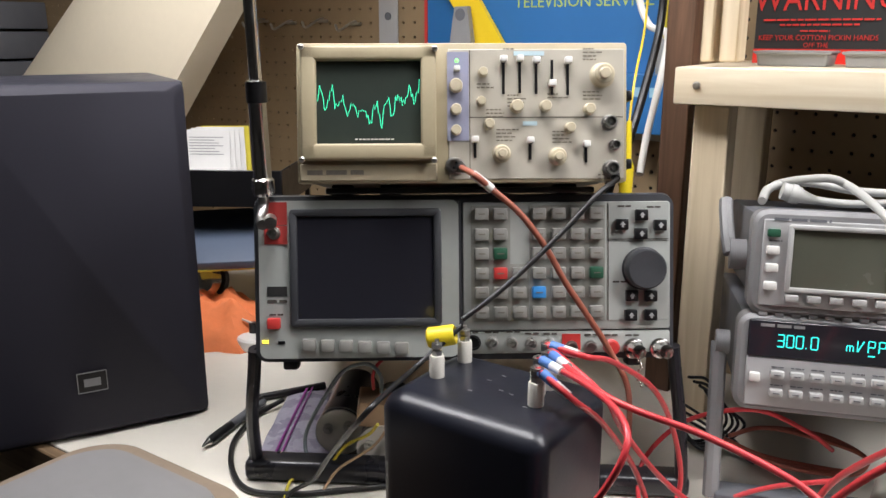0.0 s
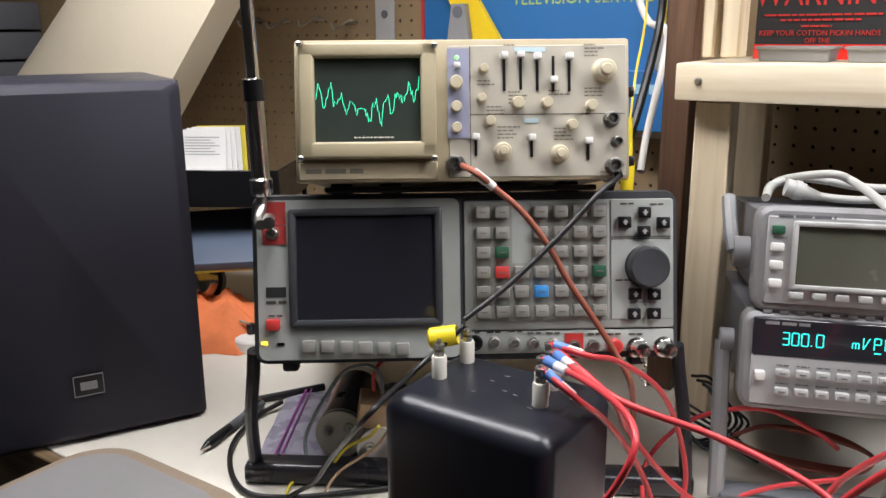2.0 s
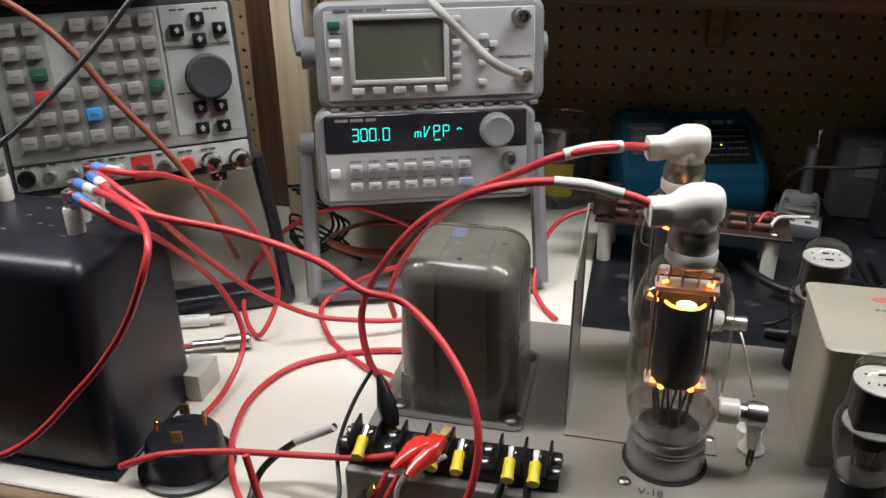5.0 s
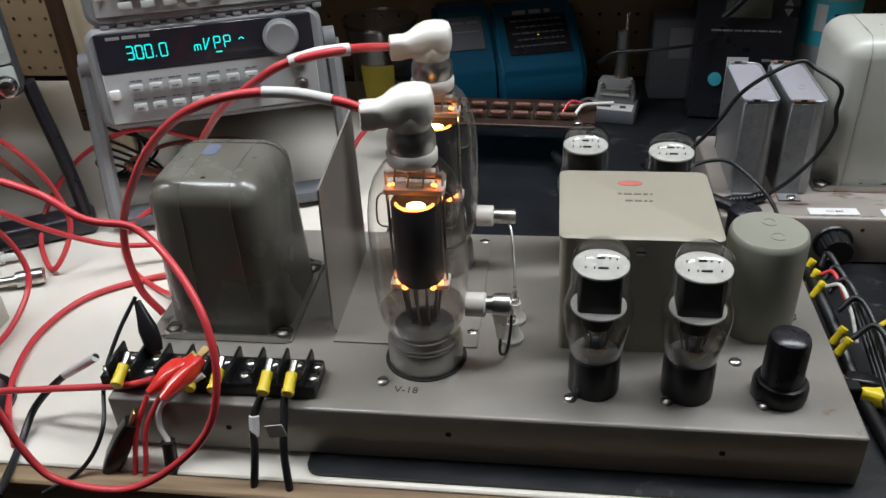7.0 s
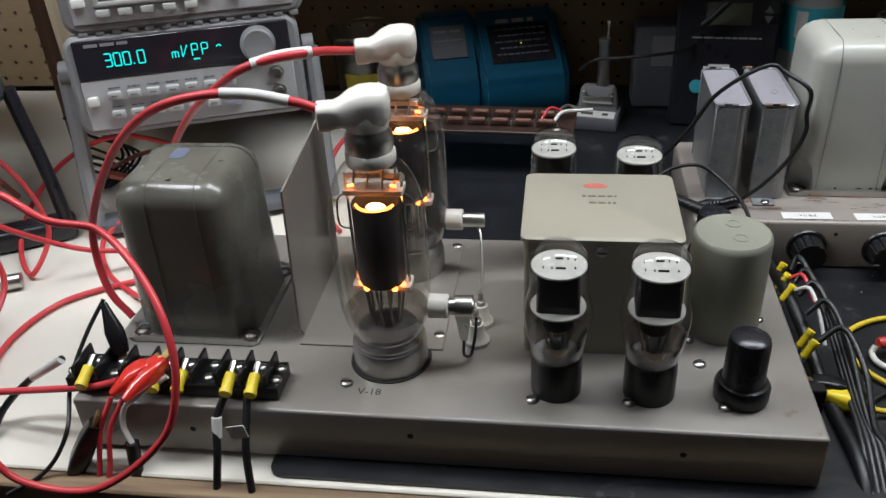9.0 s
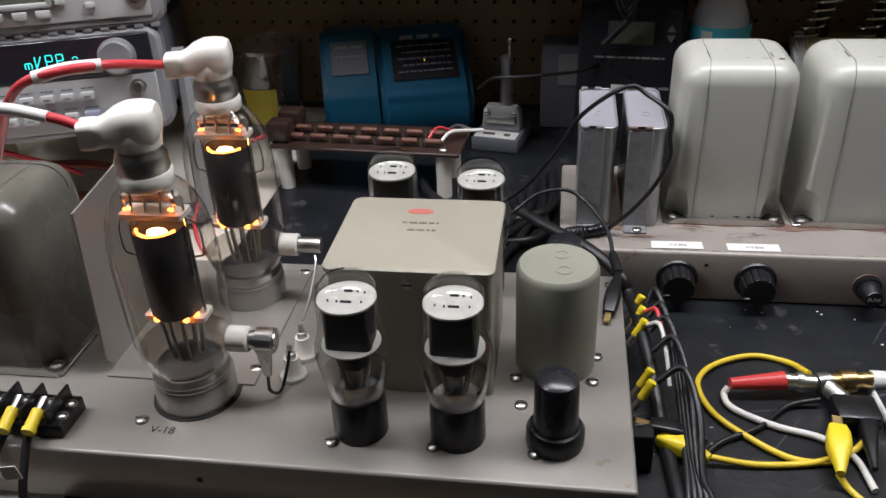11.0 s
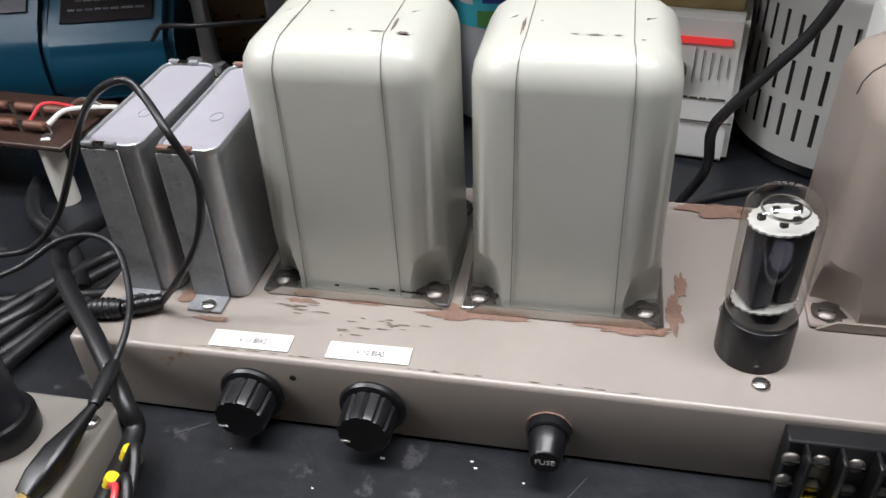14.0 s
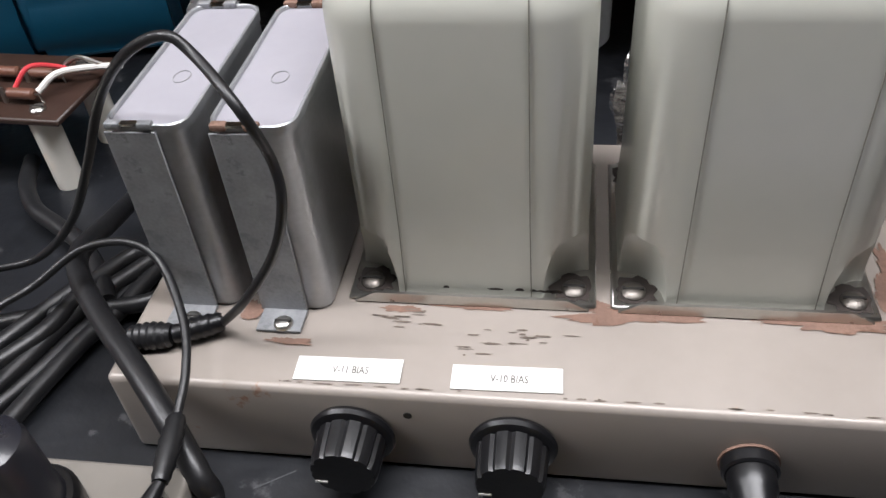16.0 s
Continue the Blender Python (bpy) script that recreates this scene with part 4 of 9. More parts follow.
def analyser():
    s = thing("bench_analyser", "pale grey bench instrument with a blank screen, stacked on another", "test instrument", HP @ Matrix.Translation((0.0075, 0, -0.001)))
    part("case", box(B(), (0.098, 0.18, 0.097), (0.212, 0.32, 0.090), 0.004), M_HPD, s)
    bm = B()
    bumper(bm, 0.228, 0.104, 0.098, 0.097)
    part("bumper", bm, M_HPG, s, "grey rubber bumper")
    part("panel", box(B(), (0.098, -0.0045, 0.097), (0.208, 0.003, 0.086), 0.001, 1), M_HPP, s)
    bm = B()
    for c, z in (((0.066, -0.008, 0.1335), (0.096, 0.006, 0.005)), ((0.066, -0.008, 0.0715), (0.096, 0.006, 0.005)), ((0.0195, -0.008, 0.1025), (0.005, 0.006, 0.066)), ((0.1125, -0.008, 0.1025), (0.005, 0.006, 0.066))):
        box(bm, c, z, 0.0018)
    part("screen_frame", bm, M_HPK, s)
    part("screen", box(B(), (0.066, -0.0062, 0.1025), (0.090, 0.002, 0.060)), M_LCD, s, "blank grey-green screen")
    for i, v in enumerate((0.127, 0.110, 0.0925, 0.0745)):
        part("button", box(B(), (0.0035, -0.009, v), (0.012, 0.008, 0.008), 0.0014), M_GREEN if i == 0 else M_WHITE, s, "green power button" if i == 0 else "")
    k = part("button", box(B(), (0, -0.004, 0), (0.0125, 0.007, 0.0068), 0.0012), M_HPK, s, "", Matrix.Translation((0.024, -0.005, 0.0635)))
    for i in range(1, 5):
        more(k, Matrix.Translation((0.024 + i * 0.0205, -0.005, 0.0635)))
    k = part("button", box(B(), (0, -0.004, 0), (0.0085, 0.007, 0.0055), 0.001), M_HPK, s, "", Matrix.Translation((0.1225, -0.005, 0.130)))
    for i in range(1, 6):
        more(k, Matrix.Translation((0.1225, -0.005, 0.130 - i * 0.0113)))
    for u, v in ((0.141, 0.105), (0.150, 0.112), (0.159, 0.105), (0.150, 0.098), (0.148, 0.087), (0.148, 0.068)):
        more(k, Matrix.Translation((u, -0.005, v)))
    bnc(s, 0.187, 0.130, -0.006, 0.007, 0.016)
    bnc(s, 0.190, 0.072, -0.006, 0.007, 0.016)
    part("maker_mark", bars(B(), 0.003, 0.055, 0.1405, 0.0028, -0.0064, 3, 5), M_HPD, s)
    part("legend", bars(bars(B(), 0.165, 0.197, 0.092, 0.0018, -0.0064, 3, 1), 0.0, 0.012, 0.119, 0.0015, -0.0064, 2, 1), M_HPD, s)
    bm = B()
    for i in range(14):
        box(bm, (0.0 + i * 0.0155, 0.004, 0.0448), (0.009, 0.014, 0.005), 0.0012)
    part("bumper_ribs", bm, M_HPG, s)
    # carrying handle swung up behind the front
    bm = B()
    cyl(bm, (-0.016, 0.045, 0.098), (-0.032, 0.045, 0.098), 0.016)
    hose(bm, [(-0.031, 0.045, 0.098), (-0.034, 0.055, 0.115), (-0.036, 0.075, 0.140), (-0.036, 0.085, 0.152)], 0.0075, 8)
    part("handle", bm, M_HPG, s, "grey plastic handle")
    part("handle_hub", cyl(B(), (0.212, 0.045, 0.098), (0.224, 0.045, 0.098), 0.014), M_HPG, s)


def generator():
    s = thing("function_generator", "grey bench function generator with a lit cyan readout, on its bail", "test instrument", HP)
    part("case", box(B(), (0.098, 0.18, -0.006), (0.212, 0.32, 0.088), 0.004), M_HPD, s)
    bm = B()
    bumper(bm, 0.226, 0.099, 0.098, -0.006)
    part("bumper", bm, M_HPG, s, "grey rubber bumper")
    part("panel", box(B(), (0.098, -0.0045, -0.0245), (0.206, 0.003, 0.050), 0.001, 1), M_HPP, s)
    part("display", box(B(), (0.098, -0.005, 0.0198), (0.206, 0.004, 0.037), 0.001, 1), M_SCREEN, s, "glossy black display window")
    x = 0.0225
    for ch in "300.0":
        part("digit", strokes(B(), ch, x, 0.0125, 0.0062, 0.0122, -0.0073), M_VFD, s, "lit cyan digit")
        x += 0.0048 if ch == "." else 0.0088
    x = 0.0860
    for ch in "mVPP":
        part("letter", strokes(B(), ch, x, 0.0135, 0.0058, 0.0116, -0.0073), M_VFD, s, "lit cyan letter")
        x += 0.0096
    part("wave_mark", strokes(B(), "~", 0.1285, 0.0190, 0.0056, 0.004, -0.0073), M_VFD, s)
    part("cursor", box(B(), (0.1085, -0.0073, 0.0105), (0.006, 0.0005, 0.0012)), M_VFD, s)
    part("maker_mark", bars(B(), 0.006, 0.05, 0.0335, 0.003, -0.0073, 3, 6), M_HPG, s)
    bm = lathe(B(), [(0.0175, 0), (0.0175, 0.006), (0.016, 0.013), (0.014, 0.0145), (0.004, 0.0135)], 30, Matrix.Translation((0.1695, -0.006, 0.0185)) @ pose(0, 0, 0, 90))
    part("dial", bm, M_HPG, s, "round grey dial")
    part("power_button", box(B(), (0.0035, -0.009, -0.0195), (0.010, 0.008, 0.009), 0.0014), M_WHITE, s, "white power button")
    k = part("key", box(B(), (0, -0.004, 0), (0.0125, 0.007, 0.0075), 0.0012), M_HPK, s, "", Matrix.Translation((0.0245, -0.005, -0.0155)))
    for j in range(2):
        for i in range(7):
            if i or j:
                more(k, Matrix.Translation((0.0245 + i * 0.0185, -0.005, -0.0155 - j * 0.0185)))
    part("shift_key", box(B(), (0.1375, -0.0098, -0.034), (0.0135, 0.007, 0.0085), 0.0012), M_PURP, s, "blue-grey shift key")
    bm = B()
    for j in range(2):
        for i in range(7):
            bars(bm, 0.019 + i * 0.0185, 0.031 + i * 0.0185, -0.0085 - j * 0.0185, 0.0012, -0.0064, 2, i + j)
            box(bm, (0.0245 + i * 0.0185, -0.0129, -0.0155 - j * 0.0185), (0.006, 0.0003, 0.001))
    part("legend", bm, M_HPD, s)
    bnc(s, 0.183, -0.012, -0.006, 0.0055)
    bnc(s, 0.183, -0.031, -0.006, 0.0055)
    # bail turned down to carry the front
    for u in (-0.018, 0.214):
        bm = B()
        cyl(bm, (u, 0.045, 0.002), (u + (-0.014 if u < 0 else 0.012), 0.045, 0.002), 0.013)
        x = u + (-0.010 if u < 0 else 0.008)
        hose(bm, [(x, 0.045, 0.002), (x, 0.035, -0.05), (x, 0.016, -0.135), (x, 0.012, -0.158)], 0.0085, 8)
        part("bail_arm", bm, M_HPG, s)
    part("bail_bar", box(B(), (0.098, 0.020, -0.156), (0.246, 0.042, 0.012), 0.003, 2, None), M_HPD, s, "wide dark bail bar resting on the bench")


analyser()
generator()


# ---- black potted transformer with ceramic terminals ----
def potted_transformer():
    s = thing("potted_transformer", "black potted transformer with white ceramic terminals on top", "transformer", Matrix.Translation((-0.338, 0.580, ZB)))
    hx, hy, H = 0.080, 0.063, 0.186
    bm = B()
    rings(bm, [(0.004, hx, hy, 0.016), (H - 0.016, hx, hy, 0.016), (H - 0.010, hx - 0.0015, hy - 0.0015, 0.016), (H - 0.004, hx - 0.006, hy - 0.006, 0.014), (H, hx - 0.016, hy - 0.016, 0.010)])
    part("can", bm, M_POT, s)
    part("flange", box(B(), (0, 0, 0.002), (2 * hx + 0.003, 2 * hy + 0.012, 0.004), 0.0015, 1), M_POT, s)
    for x, y in ((-0.056, -0.006), (-0.055, 0.038), (0.045, -0.008), (0.036, 0.012), (0.038, 0.028), (0.026, 0.045)):
        bm = lathe(B(), [(0.0068, 0), (0.0068, 0.020), (0.0060, 0.0215)], 18, Matrix.Translation((x, y, H - 0.001)))
        t = part("terminal", bm, M_CERAM, s, "white ceramic terminal post")
        bm = lathe(B(), [(0.005, 0.0215), (0.005, 0.026), (0.0022, 0.027), (0.0022, 0.036)], 6, Matrix.Translation((x, y, H - 0.001)))
        lathe(bm, [(0.0052, 0.028), (0.0052, 0.032)], 6, Matrix.Translation((x, y, H - 0.001)))
        part("nut", bm, M_STEEL, t)
    rnd3 = random.Random(8)
    bm = B()
    for _ in range(6):
        x, y = rnd3.uniform(-0.02, 0.04), rnd3.uniform(-0.03, 0.03)
        box(bm, (x, y, H + 0.0002), (0.004, 0.0008, 0.0004), m=None)
    part("scratch", bm, M_HPG, s)


potted_transformer()


# ---- tube amplifier chassis ----
C1 = (-0.067, 0.449, 0.5145, 0.750, 0.947)
ca = thing("tube_chassis", "taupe painted steel tube amplifier chassis at the bench front", "amplifier chassis")
bm = B()
x0, x1, y0, y1, zt = C1
box(bm, ((x0 + x1) / 2, (y0 + y1) / 2, (ZM + zt) / 2 + 0.0002), (x1 - x0, y1 - y0, zt - ZM - 0.0004), 0.0022, 3)
part("body", bm, M_CHAS, ca)
for x, y in ((0.128, 0.546), (0.377, 0.584), (0.388, 0.540), (0.260, 0.538), (0.325, 0.540), (0.187, 0.605), (0.186, 0.735), (0.427, 0.640), (0.372, 0.612), (0.424, 0.612), (0.44, 0.735)):
    screw_on(ca, (x, y, zt), 0.0046)
for x, z in ((0.178, 0.930), (0.36, 0.927), (0.02, 0.925)):
    part("hole", cyl(B(), (x, y0 - 0.0003, z), (x, y0 + 0.001, z), 0.0022, n=12), M_DARK, ca)


def ink_text(body, size, m, parent, name="marking"):
    return lettering(name, body, size, M_INK, parent, m, thick=0.00005)


flat = pose(0, 0, 0, -90)
ink_text("V-18", 0.009, Matrix.Translation((0.146, 0.538, zt + 0.0003)) @ flat, ca)
ink_text("V-7", 0.008, Matrix.Translation((0.314, 0.545, zt + 0.0003)) @ pose(0, 0, 90, 0, 0, 0) @ flat, ca)
ink_text("V-6", 0.008, Matrix.Translation((0.249, 0.545, zt + 0.0003)) @ pose(0, 0, 90, 0, 0, 0) @ flat, ca)
ink_text("V-8", 0.008, Matrix.Translation((0.376, 0.56, zt + 0.0003)) @ pose(0, 0, 90, 0, 0, 0) @ flat, ca)


def can_transformer(label, x0, x1, y0, y1, zb, H, material, group="", seams=(), cross=None, name="transformer", taper=0.05, flange=True, rim=0.018, scoop=0.0120, edge=0.003):
    """A pressed-steel potted transformer: rounded top, dished foot corners with screws, folded rim."""
    cx, cy, hx, hy = (x0 + x1) / 2, (y0 + y1) / 2, (x1 - x0) / 2, (y1 - y0) / 2
    s = thing(name, label, "transformer", Matrix.Translation((cx, cy, zb)), group)
    bx, by = hx - edge, hy - edge
    tx, ty = bx * (1 - taper), by * (1 - taper)
    lv = []
    for i in range(9):
        q = i / 8
        lv.append((0.001 + 0.031 * q, bx - 0.0012 * q, by - 0.0012 * q, 0.019, 0.0078 + scoop * math.sqrt(1 - q * q)))
    lv.append((H - rim, tx, ty, 0.019, 0))
    for a in (20, 40, 60, 75, 90):
        q = radians(a)
        lv.append((H - rim + rim * math.sin(q), tx - rim * (1 - math.cos(q)), ty - rim * (1 - math.cos(q)), max(0.004, 0.019 - rim * 0.55 * (1 - math.cos(q))), 0))
    part("can", scooped(B(), lv), material, s)

    for u in seams:
        out = 0.0003
        pts = [(u * bx, -by - out, 0.003), (u * (bx - 0.001), -by + 0.001 - out, 0.04), (u * tx, -ty - out, H - rim)]
        arc = [(u * (tx - rim * 0.2 * (1 - math.cos(radians(a)))), -ty + rim * (1 - math.cos(radians(a))) - out * math.cos(radians(a)), H - rim + rim * math.sin(radians(a)) + out * math.sin(radians(a))) for a in (20, 40, 60, 75, 90)]
        back = [(x, -y, z) for x, y, z in reversed(pts + arc)]
        part("seam", hose(B(), pts + arc + back, 0.00024, 6, smooth=False), M_SEAMC, s)
    if cross is not None:
        y = cross * ty
        arc = [(tx - rim * (1 - math.cos(radians(a))) + 0.0003 * math.cos(radians(a)), y, H - rim + rim * math.sin(radians(a)) + 0.0003 * math.sin(radians(a))) for a in (0, 20, 40, 60, 75, 90)]
        part("seam", hose(B(), arc + [(-x, yy, z) for x, yy, z in reversed(arc)], 0.0004, 6, smooth=False), M_SEAM, s)
    if flange:
        part("flange", box(B(), (0, 0, 0.0012), (2 * hx + 0.004, 2 * hy + 0.004, 0.0024), 0.001, 1), M_STEEL if material is not M_XFT else M_XFT, s)
        for sy in (-1, 1):
            bm = B()
            sheet(bm, [(-hx * 0.98, 0.0008), (-hx * 0.80, 0.0062), (hx * 0.80, 0.0062), (hx * 0.98, 0.0008)], 0.0014, Matrix.Translation((0, sy * (hy + 0.0028) - 0.0007, 0)))
            part("rim", bm, M_STEEL if material is not M_XFT else M_XFT, s, "turned-up flange edge")
        for sx in (-1, 1):
            for sy in (-1, 1):
                screw_on(s, (sx * (hx - 0.0072), sy * (hy - 0.0072), 0.0024), 0.0054, material=M_OLDS)
                r_ = random.Random(int(1000 * hx) + sx * 3 + sy * 7)
                rim_ = [(0.0094 * r_.uniform(0.75, 1.12), i * math.tau / 22) for i in range(22)]
                bm = B()
                bm.faces.new([bm.verts.new((max(-hx, min(hx, sx * (hx - 0.0082) + q * math.cos(a))), max(-hy, min(hy, sy * (hy - 0.0082) + q * math.sin(a))), 0.0027)) for q, a in rim_])
                part("grime", bm, M_GRIME, s)
    return s


can_transformer("olive-grey enamelled transformer with a rounded top on the tube chassis", -0.054, 0.048, 0.586, 0.690, zt, 0.130, M_XFG, seams=(-0.35, 0.5), cross=0.55, taper=0.07, scoop=0.006)
# faint blue paint mark on its top
solid("paint_mark", rings(B(), [(0, 0.006, 0.009, 0.004), (0.0002, 0.006, 0.009, 0.004)], Matrix.Translation((-0.012, 0.650, zt + 0.1302))), mat("faded_blue_mark", (0.13, 0.15, 0.22), 0.5), "faded blue paint mark on the transformer", "paint mark")

# shield plate on its foot
sp = thing("shield_plate", "bent grey sheet metal shield between transformer and tubes", "shield plate")
bm = sheet(B(), [(0.592, 0.012), (0.600, 0.0), (0.714, 0.0), (0.714, 0.137), (0.602, 0.124)], 0.0016, Matrix.Translation((0.0825, 0, zt)) @ pose(0, 0, 0, 0, 0, 90) @ Matrix.Diagonal((1, 1, 1, 1)))
part("upright", bm, M_CHAS, sp)
part("foot", box(B(), (0.137, 0.662, zt + 0.0008), (0.110, 0.150, 0.0014), 0.0004, 1), M_CHAS, sp)


# ---- glowing transmitting tubes ----
def big_tube(x, y, label):
    s = thing("power_tube", label, "vacuum tube", Matrix.Translation((x, y, zt)), "glowing power tubes")
    part("base", lathe(B(), [(0.0272, 0.0002), (0.0272, 0.017), (0.0262, 0.019), (0.0266, 0.0205), (0.0258, 0.022), (0.0260, 0.0235), (0.0250, 0.025), (0.0235, 0.027)], 40), M_ALU, s, "aluminium base shell")
    part("socket_ring", lathe(B(), [(0.0300, 0.0002), (0.0298, 0.0009), (0.0274, 0.0010)], 40), M_DARK, s)
    part("bulb", lathe(B(), [(0.0232, 0.026), (0.0262, 0.031), (0.0295, 0.040), (0.0318, 0.052), (0.0328, 0.070), (0.0330, 0.112), (0.0322, 0.126), (0.0300, 0.139), (0.0262, 0.149), (0.0210, 0.157), (0.0158, 0.162), (0.0140, 0.166)], 48, cap=False), M_GLASS, s, "clear glass bulb")
    part("getter_flash", lathe(B(), [(0.0228, 0.0275), (0.0255, 0.0315), (0.0285, 0.040), (0.0298, 0.046)], 40, cap=False), M_SMOKE, s, "smoky darkening inside the bulb's foot")
    part("collar", lathe(B(), [(0.0152, 0.160), (0.0163, 0.1615), (0.0165, 0.168), (0.0155, 0.1695)], 32), M_CERAM, s, "white ceramic collar")
    part("cap", lathe(B(), [(0.0150, 0.1695), (0.0156, 0.172), (0.0156, 0.178), (0.0148, 0.181), (0.0135, 0.183), (0.013, 0.188)], 32), M_STEEL, s, "nickel top cap")
    part("anode", lathe(B(), [(0.0155, 0.0705), (0.0165, 0.072), (0.0165, 0.131), (0.0160, 0.1318), (0.0152, 0.131), (0.0150, 0.120), (0.0030, 0.1195)], 36), M_ANODE, s, "black cylindrical anode")
    for z, hx in ((0.0655, 0.0205), (0.1395, 0.0200)):
        part("spacer", rings(B(), [(z, hx, 0.0080, 0.002), (z + 0.0034, hx, 0.0080, 0.002)]), M_CERAM, s, "white ceramic spacer")
    part("spacer", box(B(), (-0.001, 0.001, 0.1515), (0.034, 0.0075, 0.0042), 0.001), M_CERAM, s)
    bm = B()
    cyl(bm, (0.016, -0.004, 0.1515), (0.0205, -0.006, 0.1520), 0.0030, n=14)
    for dx in (-0.013, -0.004, 0.006, 0.014):
        cyl(bm, (dx, -0.004, 0.142), (dx + 0.002, -0.003, 0.158), 0.0008, n=6)
    hose(bm, [(-0.012, -0.002, 0.156), (-0.004, -0.006, 0.1605), (0.004, -0.004, 0.1600), (0.008, 0.000, 0.156)], 0.0007, 6)
    part("lead_wires", bm, M_STEEL, s)
    bm = B()
    ball(bm, (0.001, -0.0050, 0.1300), 0.0034, (1.9, 1.2, 0.7), 14)
    part("filament", bm, M_HOT, s, "glowing orange filament")
    # Glowing arc and beads, added to throw orange light on the spacers.
    bm = B()
    hose(bm, [(0.0132 * math.cos(radians(a)), 0.0132 * math.sin(radians(a)), 0.1312) for a in range(200, 341, 14)], 0.0010, 8)
    for q in (180, 0, 150, 30):
        ball(bm, (0.0150 * math.cos(radians(q)), -0.0065 + 0.0020 * math.sin(radians(q)), 0.1462), 0.0013, (1, 1, 0.8), 8)
    part("spacer_glow", bm, M_WARM, s)
    bm = B()
    for q in (200, 232, 312, 342, 80):
        ball(bm, (0.0150 * math.cos(radians(q)), 0.0150 * math.sin(radians(q)), 0.0700), 0.0019, (1.2, 1, 1.3), 8)
    part("filament_tail", bm, M_WARM, s)
    bm = B()
    for i in range(10):
        q = i * math.tau / 10
        hose(bm, [(0.014 * math.cos(q), 0.0075 * math.sin(q), 0.066), (0.0125 * math.cos(q + 0.1), 0.009 * math.sin(q + 0.1), 0.052), (0.010 * math.cos(q + 0.3), 0.010 * math.sin(q + 0.3), 0.033)], 0.0010, 6)
    for sx in (-1, 1):
        cyl(bm, (sx * 0.0185, 0, 0.064), (sx * 0.0185, 0, 0.153), 0.0010, n=6)
        hose(bm, [(sx * 0.0185, 0, 0.139), (sx * 0.0255, 0, 0.132), (sx * 0.0262, 0, 0.114), (sx * 0.0188, 0, 0.110)], 0.0007, 5)
    part("support_wires", bm, M_STEEL, s)
    part("stem", lathe(B(), [(0.022, 0.0275), (0.0215, 0.030), (0.016, 0.034), (0.007, 0.037)], 24), M_PLATE, s, "darkened stem press")
    bm = B()
    lathe(bm, [(0.0088, 0), (0.0088, 0.013), (0.0078, 0.014)], 24, Matrix.Translation((0.0310, 0, 0.0485)) @ pose(0, 0, 0, 0, 90, 0))
    part("side_bushing", bm, M_CERAM, s, "white ceramic side bushing")
    part("side_cap", lathe(B(), [(0.0062, 0), (0.0062, 0.017), (0.0055, 0.018)], 20, Matrix.Translation((0.0450, 0, 0.0485)) @ pose(0, 0, 0, 0, 90, 0)), M_STEEL, s)
    # ceramic top connector with its cable exit
    b = thing("tube_connector", "white ceramic boot on the tube's top cap", "connector", Matrix.Translation((x, y, zt + 0.187)), "tube top connectors")
    bm = B()
    lathe(bm, [(0.0132, -0.003), (0.0140, 0.0), (0.0142, 0.008), (0.0120, 0.012)], 28)
    rings(bm, [(-0.0152, 0.0060, 0.0070, 0.006, 0.003, 0), (-0.0140, 0.0098, 0.0108, 0.009, 0.0025, 0), (-0.0105, 0.0122, 0.0134, 0.010, 0.0015, 0), (-0.004, 0.0132, 0.0142, 0.010, 0.001, 0), (0.003, 0.0130, 0.0140, 0.010, 0.001, 0), (0.010, 0.0116, 0.0122, 0.009, 0.000, 0), (0.0155, 0.0094, 0.0098, 0.008, -0.0014, 0), (0.0200, 0.0082, 0.0086, 0.005, -0.0024, 0), (0.0225, 0.0084, 0.0088, 0.004, -0.0026, 0), (0.0300, 0.0082, 0.0086, 0.004, -0.0026, 0), (0.0308, 0.0060, 0.0064, 0.003, -0.0026, 0)], Matrix.Translation((0, 0, 0.0098)) @ pose(0, 0, 0, 0, -90, 14))
    part("boot", bm, M_CERAM, b)
    return s


big_tube(0.155, 0.577, "tall glass power tube glowing orange, nearer the chassis front")
big_tube(0.152, 0.700, "tall glass power tube glowing orange behind its twin")
for x, y in ((0.2165, 0.600), (0.2175, 0.624)):
    f_ = thing("feedthrough", "small white ceramic feedthrough insulator on the chassis", "insulator", Matrix.Translation((x, y, zt)), "feedthrough insulators")
    part("cone", lathe(B(), [(0.0095, 0.0002), (0.0095, 0.003), (0.0068, 0.006), (0.0052, 0.017)], 20), M_CERAM, f_)
    part("stud", lathe(B(), [(0.0038, 0.017), (0.0038, 0.021), (0.0018, 0.0215), (0.0018, 0.028)], 8), M_STEEL, f_)
cl = thing("grid_clip", "steel clip and strap on the tube's side cap", "clip")
bm = lathe(B(), [(0.0085, 0), (0.0085, 0.012)], 18, Matrix.Translation((0.2050, 0.577, zt + 0.0485)) @ pose(0, 0, 0, 0, 90, 0))
rings(bm, [(0, 0.0058, 0.0015, 0.001), (0.022, 0.0025, 0.0015, 0.001)], Matrix.Translation((0.2105, 0.5715, zt + 0.0455)) @ pose(0, 0, 0, 180, 0, 0))
part("clamp", bm, M_STEEL, cl)
part("lead", hose(B(), [(0.2105, 0.571, zt + 0.0245), (0.210, 0.572, zt + 0.010), (0.214, 0.580, zt + 0.004), (0.2165, 0.592, zt + 0.016), (0.2165, 0.600, zt + 0.024)], 0.0012, 6), M_BLK, cl)
